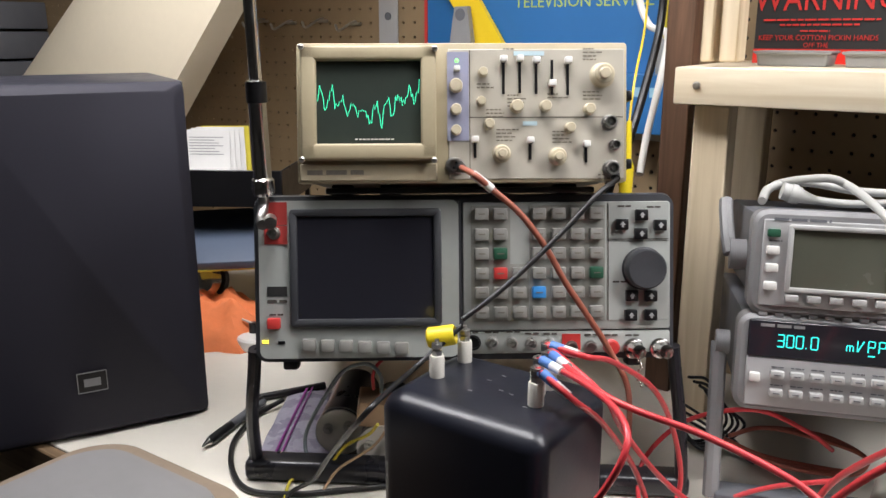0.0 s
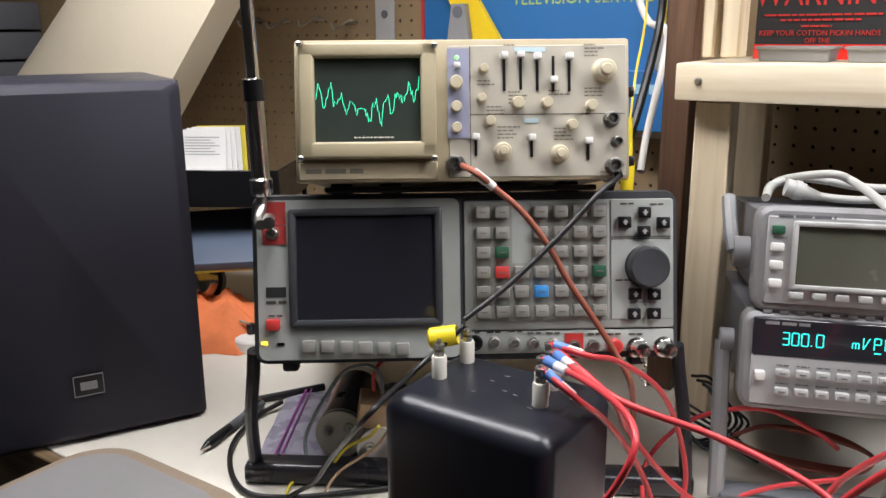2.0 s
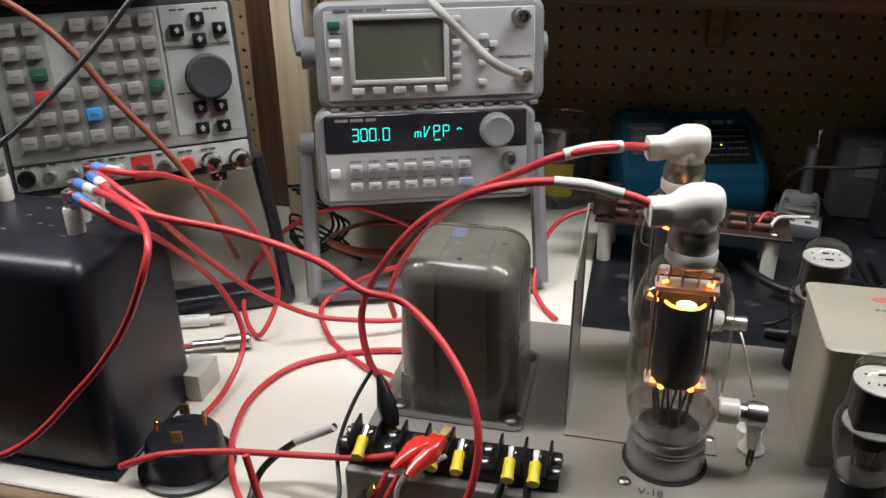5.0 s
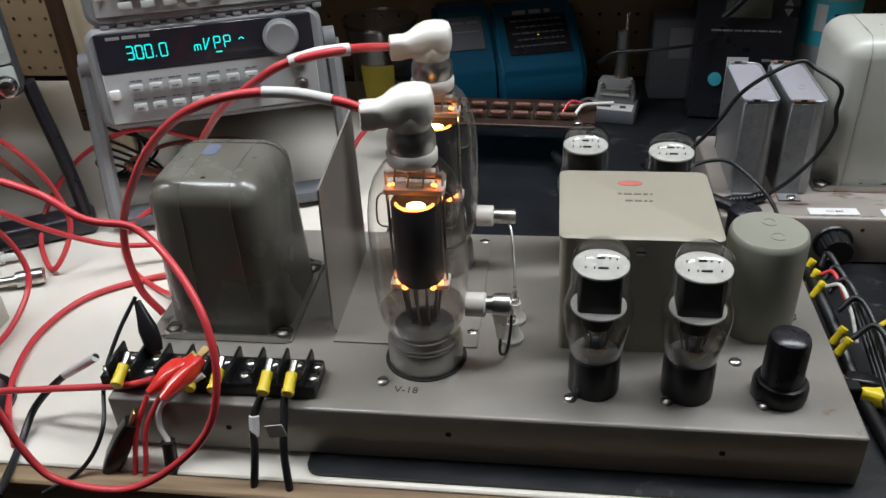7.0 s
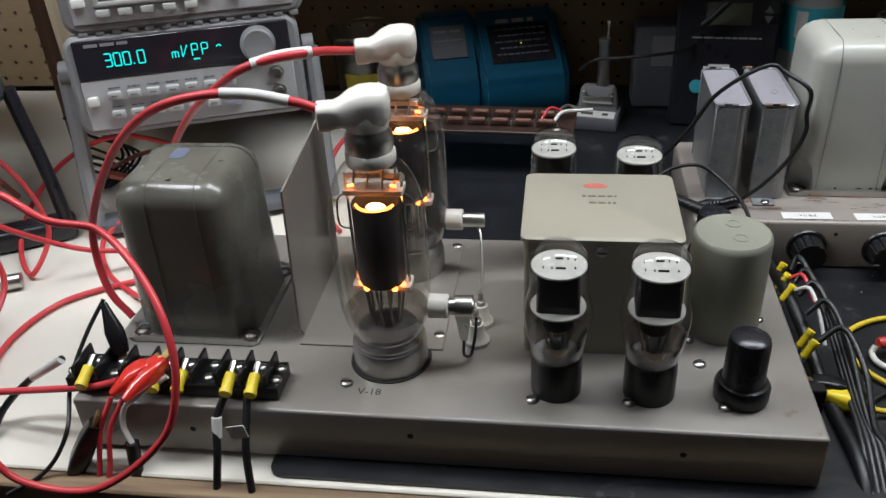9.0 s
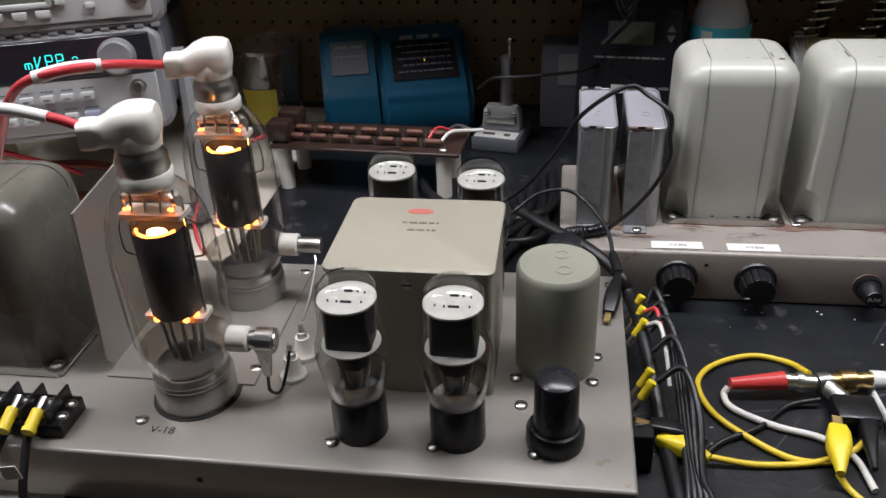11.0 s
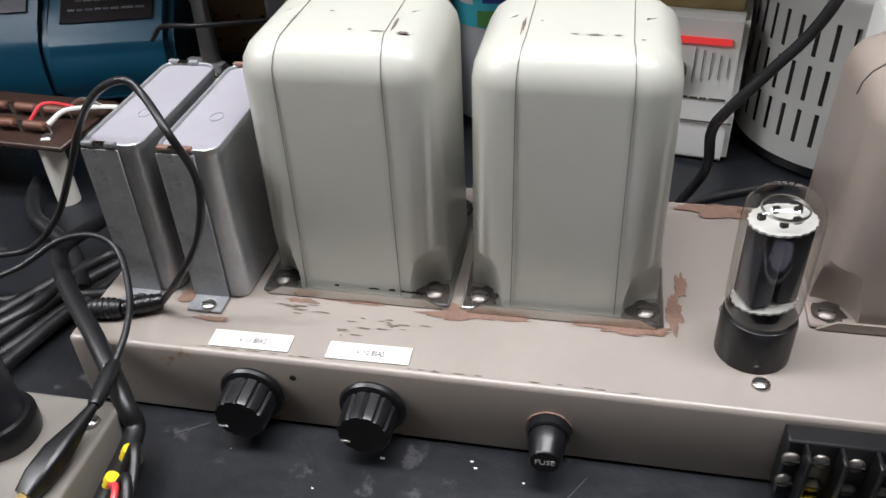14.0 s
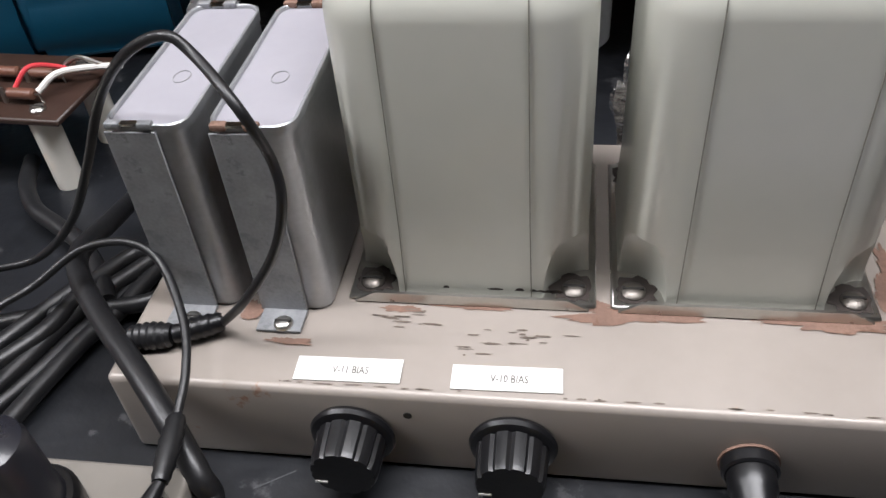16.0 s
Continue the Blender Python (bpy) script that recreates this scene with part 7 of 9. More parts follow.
cable("cable", "thick red cable hanging in a loop before the chassis", [(-0.300, 0.608, 1.118), (-0.217, 0.548, 1.120), (-0.146, 0.549, 1.110), (-0.085, 0.539, 1.100), (-0.052, 0.532, 1.085), (-0.027, 0.545, 1.071), (0.005, 0.525, 1.055), (0.030, 0.500, 1.030), (0.035, 0.485, 0.992), (0.019, 0.475, 0.951), (-0.034, 0.468, 0.910), (-0.088, 0.468, 0.912), (-0.108, 0.470, 0.939), (-0.120, 0.475, 0.982)], 0.0026, M_REDC, "red test cables")
cable("cable", "thick red cable running behind the chassis transformer", [(-0.312, 0.625, 1.118), (-0.244, 0.593, 1.100), (-0.245, 0.641, 1.050), (-0.230, 0.679, 1.000), (-0.211, 0.713, 0.960), (-0.178, 0.740, 0.930), (-0.137, 0.758, 0.920), (-0.107, 0.773, 0.915), (-0.072, 0.799, 0.910)], 0.0026, M_REDC, "red test cables")
cable("cable", "thick red cable lying in a curve on the bench", [(-0.146, 0.504, 0.904), (-0.171, 0.537, 0.904), (-0.192, 0.582, 0.904), (-0.200, 0.637, 0.904), (-0.183, 0.689, 0.904), (-0.138, 0.722, 0.904), (-0.096, 0.737, 0.904), (-0.057, 0.737, 0.904)], 0.0026, M_REDC, "red test cables")
cable("cable", "thick red cable curling beside the chassis", [(-0.093, 0.826, 0.960), (-0.159, 0.824, 0.930), (-0.195, 0.799, 0.908), (-0.166, 0.743, 0.904), (-0.121, 0.706, 0.904), (-0.084, 0.679, 0.915), (-0.057, 0.641, 0.930)], 0.0026, M_REDC, "red test cables")
cable("cable", "red cable from the tube connector with a white marker sleeve", [(0.128, 0.569, 1.146), (0.110, 0.568, 1.152), (0.067, 0.568, 1.157), (0.019, 0.571, 1.145), (-0.031, 0.597, 1.105), (-0.071, 0.616, 1.050), (-0.086, 0.621, 1.010), (-0.078, 0.611, 0.975), (-0.060, 0.604, 0.955)], 0.003, M_REDC, "red test cables")
sleeve([(0.110, 0.568, 1.152), (0.088, 0.568, 1.1562), (0.067, 0.568, 1.157)], 0.0036)
cable("cable", "red cable from the rear tube connector with a white marker sleeve", [(0.123, 0.693, 1.142), (0.105, 0.642, 1.158), (0.067, 0.625, 1.155), (0.035, 0.639, 1.135), (-0.013, 0.686, 1.095), (-0.048, 0.713, 1.055), (-0.087, 0.745, 1.000), (-0.103, 0.748, 0.960), (-0.102, 0.757, 0.930)], 0.003, M_REDC, "red test cables")
sleeve([(0.105, 0.642, 1.158), (0.086, 0.6325, 1.1585), (0.067, 0.625, 1.155)], 0.0043)
cable("cable", "red wire from the resistor board to the bench", [(0.075, 1.000, 0.962), (0.041, 0.978, 0.955), (0.024, 0.933, 0.945), (0.019, 0.885, 0.915), (0.032, 0.856, 0.904), (0.050, 0.830, 0.904)], 0.0026, M_REDC, "red test cables")
ring_lug([(-0.312, 0.625, 1.118), (-0.271, 0.618, 1.118)])
ring_lug([(-0.293, 0.572, 1.118), (-0.258, 0.570, 1.100)])
ring_lug([(-0.302, 0.592, 1.118), (-0.239, 0.558, 1.120)])
ring_lug([(-0.300, 0.608, 1.118), (-0.217, 0.548, 1.120)])
cable("cable", "brick red coaxial lead from the oscilloscope input", [(-0.452, 0.688, 1.257), (-0.408, 0.652, 1.257), (-0.393, 0.663, 1.242), (-0.371, 0.679, 1.218), (-0.351, 0.694, 1.185), (-0.335, 0.705, 1.151), (-0.316, 0.719, 1.116), (-0.297, 0.734, 1.078), (-0.281, 0.745, 1.038), (-0.315, 0.846, 0.930)], 0.003, M_RUSTC, "")
sleeve([(-0.408, 0.652, 1.257), (-0.393, 0.663, 1.242)], 0.0043)
plug([(-0.452, 0.688, 1.257), (-0.408, 0.652, 1.257)])
cable("cable", "thin black test lead from the oscilloscope to a terminal", [(-0.329, 0.790, 1.250), (-0.313, 0.765, 1.245), (-0.318, 0.737, 1.235), (-0.337, 0.706, 1.203), (-0.356, 0.675, 1.174), (-0.374, 0.644, 1.149), (-0.393, 0.613, 1.128)], 0.0026, M_BLKR, "")
plug([(-0.329, 0.790, 1.250), (-0.313, 0.765, 1.245)])
cable("cable", "thin black lead hanging over the capacitors", [(-0.393, 0.613, 1.122), (-0.415, 0.571, 1.091), (-0.404, 0.519, 1.091), (-0.397, 0.481, 1.088), (-0.433, 0.494, 1.050), (-0.495, 0.536, 0.990), (-0.547, 0.567, 0.935), (-0.584, 0.567, 0.905), (-0.556, 0.524, 0.903), (-0.542, 0.497, 0.903)], 0.0024, M_BLKR, "")
cable("cable", "yellow wire from the capacitor block", [(-0.507, 0.626, 0.985), (-0.532, 0.639, 0.960), (-0.561, 0.634, 0.940), (-0.577, 0.617, 0.915), (-0.603, 0.590, 0.905), (-0.559, 0.535, 0.903), (-0.521, 0.508, 0.903)], 0.0018, M_FOLDY, "")
cable("cable", "tan wire from the capacitor block", [(-0.497, 0.635, 0.985), (-0.523, 0.637, 0.950), (-0.552, 0.613, 0.925), (-0.559, 0.593, 0.905)], 0.0016, M_CARD, "")
cable("cable", "grey looped wire from the capacitor block", [(-0.533, 0.665, 1.000), (-0.534, 0.665, 1.020), (-0.550, 0.663, 1.030), (-0.576, 0.655, 1.020), (-0.594, 0.641, 0.990), (-0.616, 0.629, 0.940), (-0.598, 0.613, 0.910)], 0.0022, M_GREY, "")
cable("cable", "red wire from the capacitor block", [(-0.545, 0.666, 1.000), (-0.545, 0.667, 1.020), (-0.545, 0.687, 1.030), (-0.512, 0.695, 1.040)], 0.002, M_REDC, "")
cable("cable", "black cable curving on the bench by the stand", [(-0.752, 0.726, 0.910), (-0.756, 0.683, 0.904), (-0.727, 0.619, 0.904), (-0.677, 0.571, 0.904), (-0.627, 0.551, 0.904), (-0.581, 0.573, 0.904), (-0.546, 0.606, 0.904), (-0.507, 0.645, 0.904)], 0.0032, M_BLKR, "")
cable("cable", "pale grey coaxial cable draped over the instruments", [(-0.004, 0.889, 1.143), (-0.023, 0.855, 1.161), (-0.049, 0.851, 1.184), (-0.075, 0.842, 1.212), (-0.100, 0.865, 1.228), (-0.129, 0.907, 1.236), (-0.150, 0.900, 1.242), (-0.200, 0.924, 1.227), (-0.212, 0.920, 1.208)], 0.0042, M_GRYC, "")
cable("cable", "pale grey coaxial cable coiled on the upper instrument", [(-0.198, 0.861, 1.220), (-0.203, 0.912, 1.225), (-0.171, 0.924, 1.232), (-0.122, 0.942, 1.225), (-0.075, 0.959, 1.224), (-0.072, 0.960, 1.219), (-0.121, 0.942, 1.212), (-0.159, 0.928, 1.214), (-0.175, 0.922, 1.221)], 0.0042, M_GRYC, "")
plug([(-0.184, 0.898, 1.225), (-0.163, 0.906, 1.219)], 0.009, M_GRYC)
cable("cable", "copper coloured cable coiled under the generator", [(-0.213, 0.860, 0.955), (-0.178, 0.874, 0.940), (-0.135, 0.902, 0.928), (-0.091, 0.929, 0.922), (-0.083, 0.951, 0.930), (-0.127, 0.949, 0.945), (-0.183, 0.911, 0.955), (-0.210, 0.870, 0.955)], 0.0024, M_RUSTC, "coiled copper cables")
cable("cable", "copper coloured cable coiled under the generator", [(-0.207, 0.854, 0.955), (-0.177, 0.869, 0.940), (-0.133, 0.895, 0.928), (-0.091, 0.925, 0.922), (-0.083, 0.951, 0.930), (-0.126, 0.943, 0.945), (-0.183, 0.911, 0.955), (-0.210, 0.870, 0.955)], 0.0024, M_RUSTC, "coiled copper cables")
cable("cable", "copper coloured cable coiled under the generator", [(-0.202, 0.849, 0.955), (-0.175, 0.863, 0.940), (-0.132, 0.888, 0.928), (-0.090, 0.921, 0.922), (-0.083, 0.951, 0.930), (-0.125, 0.937, 0.945), (-0.183, 0.911, 0.955), (-0.210, 0.870, 0.955)], 0.0024, M_RUSTC, "coiled copper cables")
cable("cable", "thin black cable tangled behind the generator stand", [(-0.268, 0.898, 1.000), (-0.257, 0.943, 0.980), (-0.230, 0.930, 0.940), (-0.266, 0.922, 0.910), (-0.303, 0.973, 0.930), (-0.232, 0.951, 0.915), (-0.192, 0.917, 0.905)], 0.0018, M_BLKR, "tangled thin cables")
cable("cable", "thin black cable tangled behind the generator stand", [(-0.259, 0.889, 1.000), (-0.250, 0.926, 0.980), (-0.223, 0.931, 0.940), (-0.259, 0.917, 0.910), (-0.295, 0.953, 0.930), (-0.228, 0.939, 0.915), (-0.192, 0.917, 0.905)], 0.0018, M_BLKR, "tangled thin cables")
cable("cable", "thin black cable tangled behind the generator stand", [(-0.250, 0.881, 1.000), (-0.244, 0.909, 0.980), (-0.217, 0.933, 0.940), (-0.253, 0.912, 0.910), (-0.287, 0.934, 0.930), (-0.223, 0.927, 0.915), (-0.192, 0.917, 0.905)], 0.0018, M_BLKR, "tangled thin cables")
cable("cable", "thin black cable tangled behind the generator stand", [(-0.241, 0.872, 1.000), (-0.237, 0.894, 0.980), (-0.210, 0.934, 0.940), (-0.247, 0.907, 0.910), (-0.279, 0.915, 0.930), (-0.219, 0.915, 0.915), (-0.192, 0.917, 0.905)], 0.0018, M_BLKR, "tangled thin cables")
cable("cable", "black lead with a white marker sleeve at the terminal strip", [(-0.081, 0.537, 0.965), (-0.116, 0.544, 0.940), (-0.143, 0.535, 0.915), (-0.143, 0.506, 0.903), (-0.132, 0.459, 0.902)], 0.0028, M_BLKR, "")
sleeve([(-0.081, 0.537, 0.965), (-0.116, 0.544, 0.940)], 0.0034)
cable("cable", "thin black clip lead over the chassis edge", [(-0.067, 0.585, 0.985), (-0.077, 0.565, 0.965), (-0.080, 0.537, 0.945), (-0.067, 0.500, 0.931), (-0.082, 0.485, 0.906), (-0.107, 0.470, 0.895)], 0.0016, M_BLKR, "")
cable("cable", "black wire with a white marker from the terminal strip", [(0.050, 0.529, 0.962), (0.048, 0.522, 0.955), (0.043, 0.508, 0.941), (0.045, 0.495, 0.922), (0.043, 0.480, 0.887)], 0.0028, M_BLKR, "marked black wires")
sleeve([(0.044, 0.508, 0.944), (0.044, 0.502, 0.931)], 0.0036)
cable("cable", "black wire with a white marker from the terminal strip", [(0.066, 0.528, 0.962), (0.064, 0.521, 0.955), (0.065, 0.508, 0.942), (0.066, 0.495, 0.923), (0.071, 0.480, 0.890)], 0.0028, M_BLKR, "marked black wires")
solid("marker_flag", box(B(), (0, 0, 0), (0.013, 0.0007, 0.011), 0.0002, 1), M_SLEEVE, "folded white paper marker on a black wire", "marker flag", Matrix.Translation([(0.063, 0.496, 0.943)][0]) @ pose(0, 0, 0, 0, -12, 0))
cable("cable", "white wire from the terminal strip into a black sheath", [(0.006, 0.524, 0.965), (-0.007, 0.518, 0.958), (-0.023, 0.510, 0.948), (-0.026, 0.505, 0.934), (-0.020, 0.500, 0.922)], 0.002, M_WHC, "")
cable("cable", "thick black sheathed cable over the bench edge", [(-0.020, 0.500, 0.923), (-0.020, 0.495, 0.900), (-0.018, 0.485, 0.876)], 0.0048, M_BLKR, "")
cable("cable", "thin red clip lead from the red clip", [(-0.034, 0.513, 0.953), (-0.041, 0.500, 0.933), (-0.045, 0.490, 0.903), (-0.046, 0.480, 0.880)], 0.0019, M_REDC, "red clip leads")
cable("cable", "thin red clip lead from the red clip", [(-0.026, 0.513, 0.951), (-0.034, 0.500, 0.933), (-0.037, 0.490, 0.904), (-0.044, 0.480, 0.880)], 0.0019, M_REDC, "red clip leads")
clip("glossy red insulated alligator clip on the terminal strip", [(-0.008, 0.528, 0.972), (-0.028, 0.506, 0.962)], M_REDB, 0.0075)
clip("glossy red insulated alligator clip on the terminal strip", [(-0.000, 0.534, 0.972), (-0.016, 0.501, 0.962)], M_REDB, 0.0075)
clip("black insulated alligator clip standing on the terminal strip", [(-0.041, 0.550, 0.962), (-0.055, 0.567, 0.995)], M_BLK, 0.0068)
clip("black insulated alligator clip hanging over the bench edge", [(-0.045, 0.502, 0.938), (-0.079, 0.487, 0.875)], M_BLK, 0.008)
cable("cable", "yellow clip lead looping on the mat", [(0.585, 0.676, 0.915), (0.576, 0.700, 0.906), (0.550, 0.706, 0.906), (0.519, 0.691, 0.906), (0.505, 0.668, 0.906), (0.511, 0.638, 0.906), (0.529, 0.616, 0.906), (0.555, 0.596, 0.906), (0.580, 0.594, 0.906), (0.599, 0.605, 0.908), (0.605, 0.609, 0.912)], 0.0022, M_YELC, "")
cable("cable", "yellow clip lead on the mat", [(0.502, 0.587, 0.910), (0.533, 0.587, 0.906), (0.565, 0.591, 0.906), (0.583, 0.596, 0.908)], 0.0022, M_YELC, "")
cable("cable", "yellow clip lead running off the mat", [(0.581, 0.578, 0.912), (0.588, 0.569, 0.906), (0.602, 0.549, 0.906)], 0.0022, M_YELC, "")
cable("cable", "white cable from the red probe sleeve", [(0.525, 0.659, 0.912), (0.522, 0.655, 0.907), (0.527, 0.642, 0.906), (0.553, 0.626, 0.906), (0.581, 0.617, 0.906), (0.598, 0.600, 0.906), (0.603, 0.571, 0.906)], 0.0024, M_WHC, "")
cable("cable", "thin black cable on the mat", [(0.588, 0.653, 0.910), (0.565, 0.648, 0.906), (0.542, 0.624, 0.906), (0.514, 0.607, 0.906), (0.501, 0.592, 0.905), (0.492, 0.568, 0.905)], 0.002, M_BLKR, "")
cable("cable", "white cable end at the brass adapter", [(0.668, 0.677, 0.912), (0.674, 0.676, 0.906), (0.674, 0.668, 0.905)], 0.0022, M_WHC, "")
clip("yellow insulated clip on the mat", [(0.471, 0.602, 0.912), (0.502, 0.584, 0.912)], M_YEL, 0.0085)
clip("yellow insulated clip on the adapter", [(0.588, 0.613, 0.920), (0.581, 0.574, 0.916)], M_YEL, 0.0078)
clip("black insulated clip on the adapter", [(0.613, 0.636, 0.915), (0.605, 0.584, 0.912)], M_BLK, 0.006)
clip("black insulated clip on the mat", [(0.464, 0.606, 0.918), (0.502, 0.598, 0.914)], M_BLK, 0.007)
adapter_chain([(0.526, 0.659, 0.915), (0.565, 0.666, 0.915), (0.587, 0.664, 0.916), (0.596, 0.666, 0.916), (0.626, 0.671, 0.916), (0.665, 0.674, 0.915), (0.603, 0.651, 0.912)])
cable("cable", "white wire from the supply strip", [(0.776, 0.763, 0.906), (0.782, 0.754, 0.906), (0.799, 0.739, 0.905), (0.818, 0.729, 0.905), (0.828, 0.722, 0.905)], 0.0022, M_WHC, "")
cable("cable", "green wire from the supply strip", [(0.876, 0.763, 0.906), (0.857, 0.740, 0.905), (0.828, 0.722, 0.905)], 0.0014, M_GREEN, "")
cable("cable", "black sheathed cable from the supply strip", [(0.827, 0.720, 0.907), (0.836, 0.706, 0.907), (0.847, 0.686, 0.907)], 0.005, M_BLKR, "")
cable("cable", "black wire from the supply strip", [(0.847, 0.763, 0.906), (0.846, 0.745, 0.905), (0.854, 0.730, 0.905), (0.864, 0.720, 0.905)], 0.002, M_BLKR, "")
cable("cable", "black power cable in a bundle beside the chassis", [(0.388, 1.006, 0.918), (0.388, 0.926, 0.918), (0.362, 0.899, 0.918), (0.351, 0.892, 0.918), (0.339, 0.869, 0.918), (0.331, 0.837, 0.918), (0.314, 0.809, 0.918), (0.306, 0.796, 0.918), (0.286, 0.800, 0.916)], 0.0046, M_BLKR, "bundled black cables")
cable("cable", "black power cable in a bundle beside the chassis", [(0.388, 1.015, 0.914), (0.388, 0.935, 0.914), (0.361, 0.893, 0.914), (0.344, 0.866, 0.914), (0.335, 0.846, 0.914), (0.327, 0.820, 0.914), (0.319, 0.797, 0.914), (0.314, 0.783, 0.914), (0.294, 0.787, 0.912)], 0.0046, M_BLKR, "bundled black cables")
cable("cable", "black power cable in a bundle beside the chassis", [(0.378, 1.020, 0.910), (0.378, 0.940, 0.910), (0.365, 0.892, 0.910), (0.356, 0.858, 0.910), (0.348, 0.840, 0.910), (0.340, 0.810, 0.910), (0.332, 0.775, 0.910), (0.329, 0.775, 0.910), (0.309, 0.775, 0.908)], 0.0046, M_BLKR, "bundled black cables")
cable("cable", "black power cable in a bundle beside the chassis", [(0.365, 0.998, 0.914), (0.365, 0.918, 0.914), (0.335, 0.878, 0.914), (0.329, 0.870, 0.914), (0.318, 0.849, 0.914), (0.306, 0.825, 0.914), (0.299, 0.812, 0.914), (0.279, 0.816, 0.912)], 0.0046, M_BLKR, "bundled black cables")
cable("cable", "black power cable in a bundle beside the chassis", [(0.380, 0.954, 0.912), (0.380, 0.874, 0.912), (0.333, 0.857, 0.912), (0.313, 0.850, 0.912), (0.290, 0.842, 0.912), (0.276, 0.837, 0.912), (0.256, 0.841, 0.910)], 0.0046, M_BLKR, "bundled black cables")
cable("cable", "black power cable in a bundle beside the chassis", [(0.356, 0.967, 0.908), (0.356, 0.887, 0.908), (0.340, 0.840, 0.908), (0.332, 0.817, 0.908), (0.320, 0.791, 0.908), (0.314, 0.777, 0.908), (0.294, 0.781, 0.906)], 0.0046, M_BLKR, "bundled black cables")
cable("cable", "black power cable in a bundle beside the chassis", [(0.364, 0.995, 0.908), (0.364, 0.915, 0.908), (0.344, 0.869, 0.908), (0.331, 0.839, 0.908), (0.319, 0.810, 0.908), (0.316, 0.797, 0.908), (0.313, 0.782, 0.908), (0.293, 0.786, 0.906)], 0.0046, M_BLKR, "bundled black cables")
cable("cable", "thick black cable joining the bundle on the mat", [(0.246, 0.979, 0.916), (0.256, 0.954, 0.916), (0.273, 0.932, 0.916), (0.294, 0.918, 0.916), (0.318, 0.902, 0.916), (0.342, 0.876, 0.916), (0.352, 0.860, 0.916)], 0.005, M_BLKR, "")
cable("cable", "thick black cable crossing the chassis corner", [(0.343, 0.929, 0.930), (0.351, 0.888, 0.945), (0.355, 0.856, 0.955), (0.365, 0.836, 0.957), (0.389, 0.810, 0.957), (0.417, 0.783, 0.957), (0.438, 0.762, 0.952), (0.451, 0.748, 0.945), (0.456, 0.741, 0.935), (0.462, 0.700, 0.935), (0.468, 0.660, 0.925), (0.475, 0.600, 0.908), (0.480, 0.530, 0.905), (0.478, 0.470, 0.870)], 0.005, M_BLKR, "")
cable("cable", "thin black clip lead arching over the capacitors", [(0.258, 0.862, 0.906), (0.273, 0.862, 0.912), (0.308, 0.842, 0.950), (0.336, 0.849, 0.955), (0.369, 0.842, 0.985), (0.393, 0.836, 1.020), (0.410, 0.834, 1.050), (0.433, 0.823, 1.075), (0.452, 0.819, 1.085), (0.463, 0.815, 1.080), (0.481, 0.799, 1.070), (0.484, 0.806, 1.046), (0.485, 0.803, 1.030), (0.476, 0.804, 1.005), (0.458, 0.806, 0.978), (0.441, 0.813, 0.957)], 0.0019, M_BLKR, "")
cable("cable", "thin black clip lead with a moulded end", [(0.292, 0.819, 0.906), (0.307, 0.819, 0.912), (0.342, 0.799, 0.965), (0.359, 0.818, 0.970), (0.378, 0.830, 0.980), (0.401, 0.830, 0.985), (0.417, 0.823, 0.980), (0.433, 0.800, 0.972), (0.440, 0.780, 0.966), (0.442, 0.762, 0.961)], 0.0018, M_BLKR, "")
grip("black moulded lead end on the chassis", [(0.441, 0.814, 0.957), (0.422, 0.805, 0.957)], M_BLK, 0.0052)
grip("black rubber bulb of the clip lead", [(0.422, 0.805, 0.957), (0.403, 0.803, 0.956)], M_BLKR, 0.0062)
grip("black strain relief of the clip lead", [(0.442, 0.762, 0.961), (0.446, 0.735, 0.960)], M_BLKR, 0.0044)
clip("black insulated clip with a brass tip on the chassis", [(0.437, 0.689, 0.952), (0.446, 0.735, 0.960)], M_BLK, 0.0062)
cable("cable", "black wire bundle down the chassis side", [(0.468, 0.715, 0.945), (0.474, 0.719, 0.955), (0.482, 0.685, 0.943), (0.486, 0.600, 0.918), (0.484, 0.540, 0.908), (0.480, 0.478, 0.880), (0.480, 0.462, 0.800)], 0.0023, M_BLKR, "chassis side wires")
cable("cable", "black wire bundle down the chassis side", [(0.468, 0.700, 0.942), (0.477, 0.704, 0.952), (0.485, 0.670, 0.940), (0.488, 0.590, 0.918), (0.488, 0.540, 0.908), (0.484, 0.478, 0.880), (0.484, 0.462, 0.800)], 0.0023, M_BLKR, "chassis side wires")
cable("cable", "black wire bundle down the chassis side", [(0.468, 0.685, 0.940), (0.480, 0.689, 0.950), (0.488, 0.655, 0.938), (0.490, 0.580, 0.918), (0.492, 0.540, 0.908), (0.488, 0.478, 0.880), (0.488, 0.462, 0.800)], 0.0023, M_BLKR, "chassis side wires")
cable("cable", "black wire bundle down the chassis side", [(0.468, 0.660, 0.940), (0.483, 0.664, 0.950), (0.491, 0.630, 0.938), (0.492, 0.570, 0.918), (0.496, 0.540, 0.908), (0.492, 0.478, 0.880), (0.492, 0.462, 0.800)], 0.0023, M_BLKR, "chassis side wires")
cable("cable", "black wire bundle down the chassis side", [(0.468, 0.625, 0.940), (0.486, 0.629, 0.950), (0.494, 0.595, 0.938), (0.494, 0.560, 0.918), (0.500, 0.540, 0.908), (0.496, 0.478, 0.880), (0.496, 0.462, 0.800)], 0.0023, M_BLKR, "chassis side wires")
cable("cable", "white wire at the side strip", [(0.466, 0.690, 0.942), (0.474, 0.680, 0.950), (0.478, 0.660, 0.940), (0.480, 0.640, 0.925)], 0.0016, M_WHC, "")
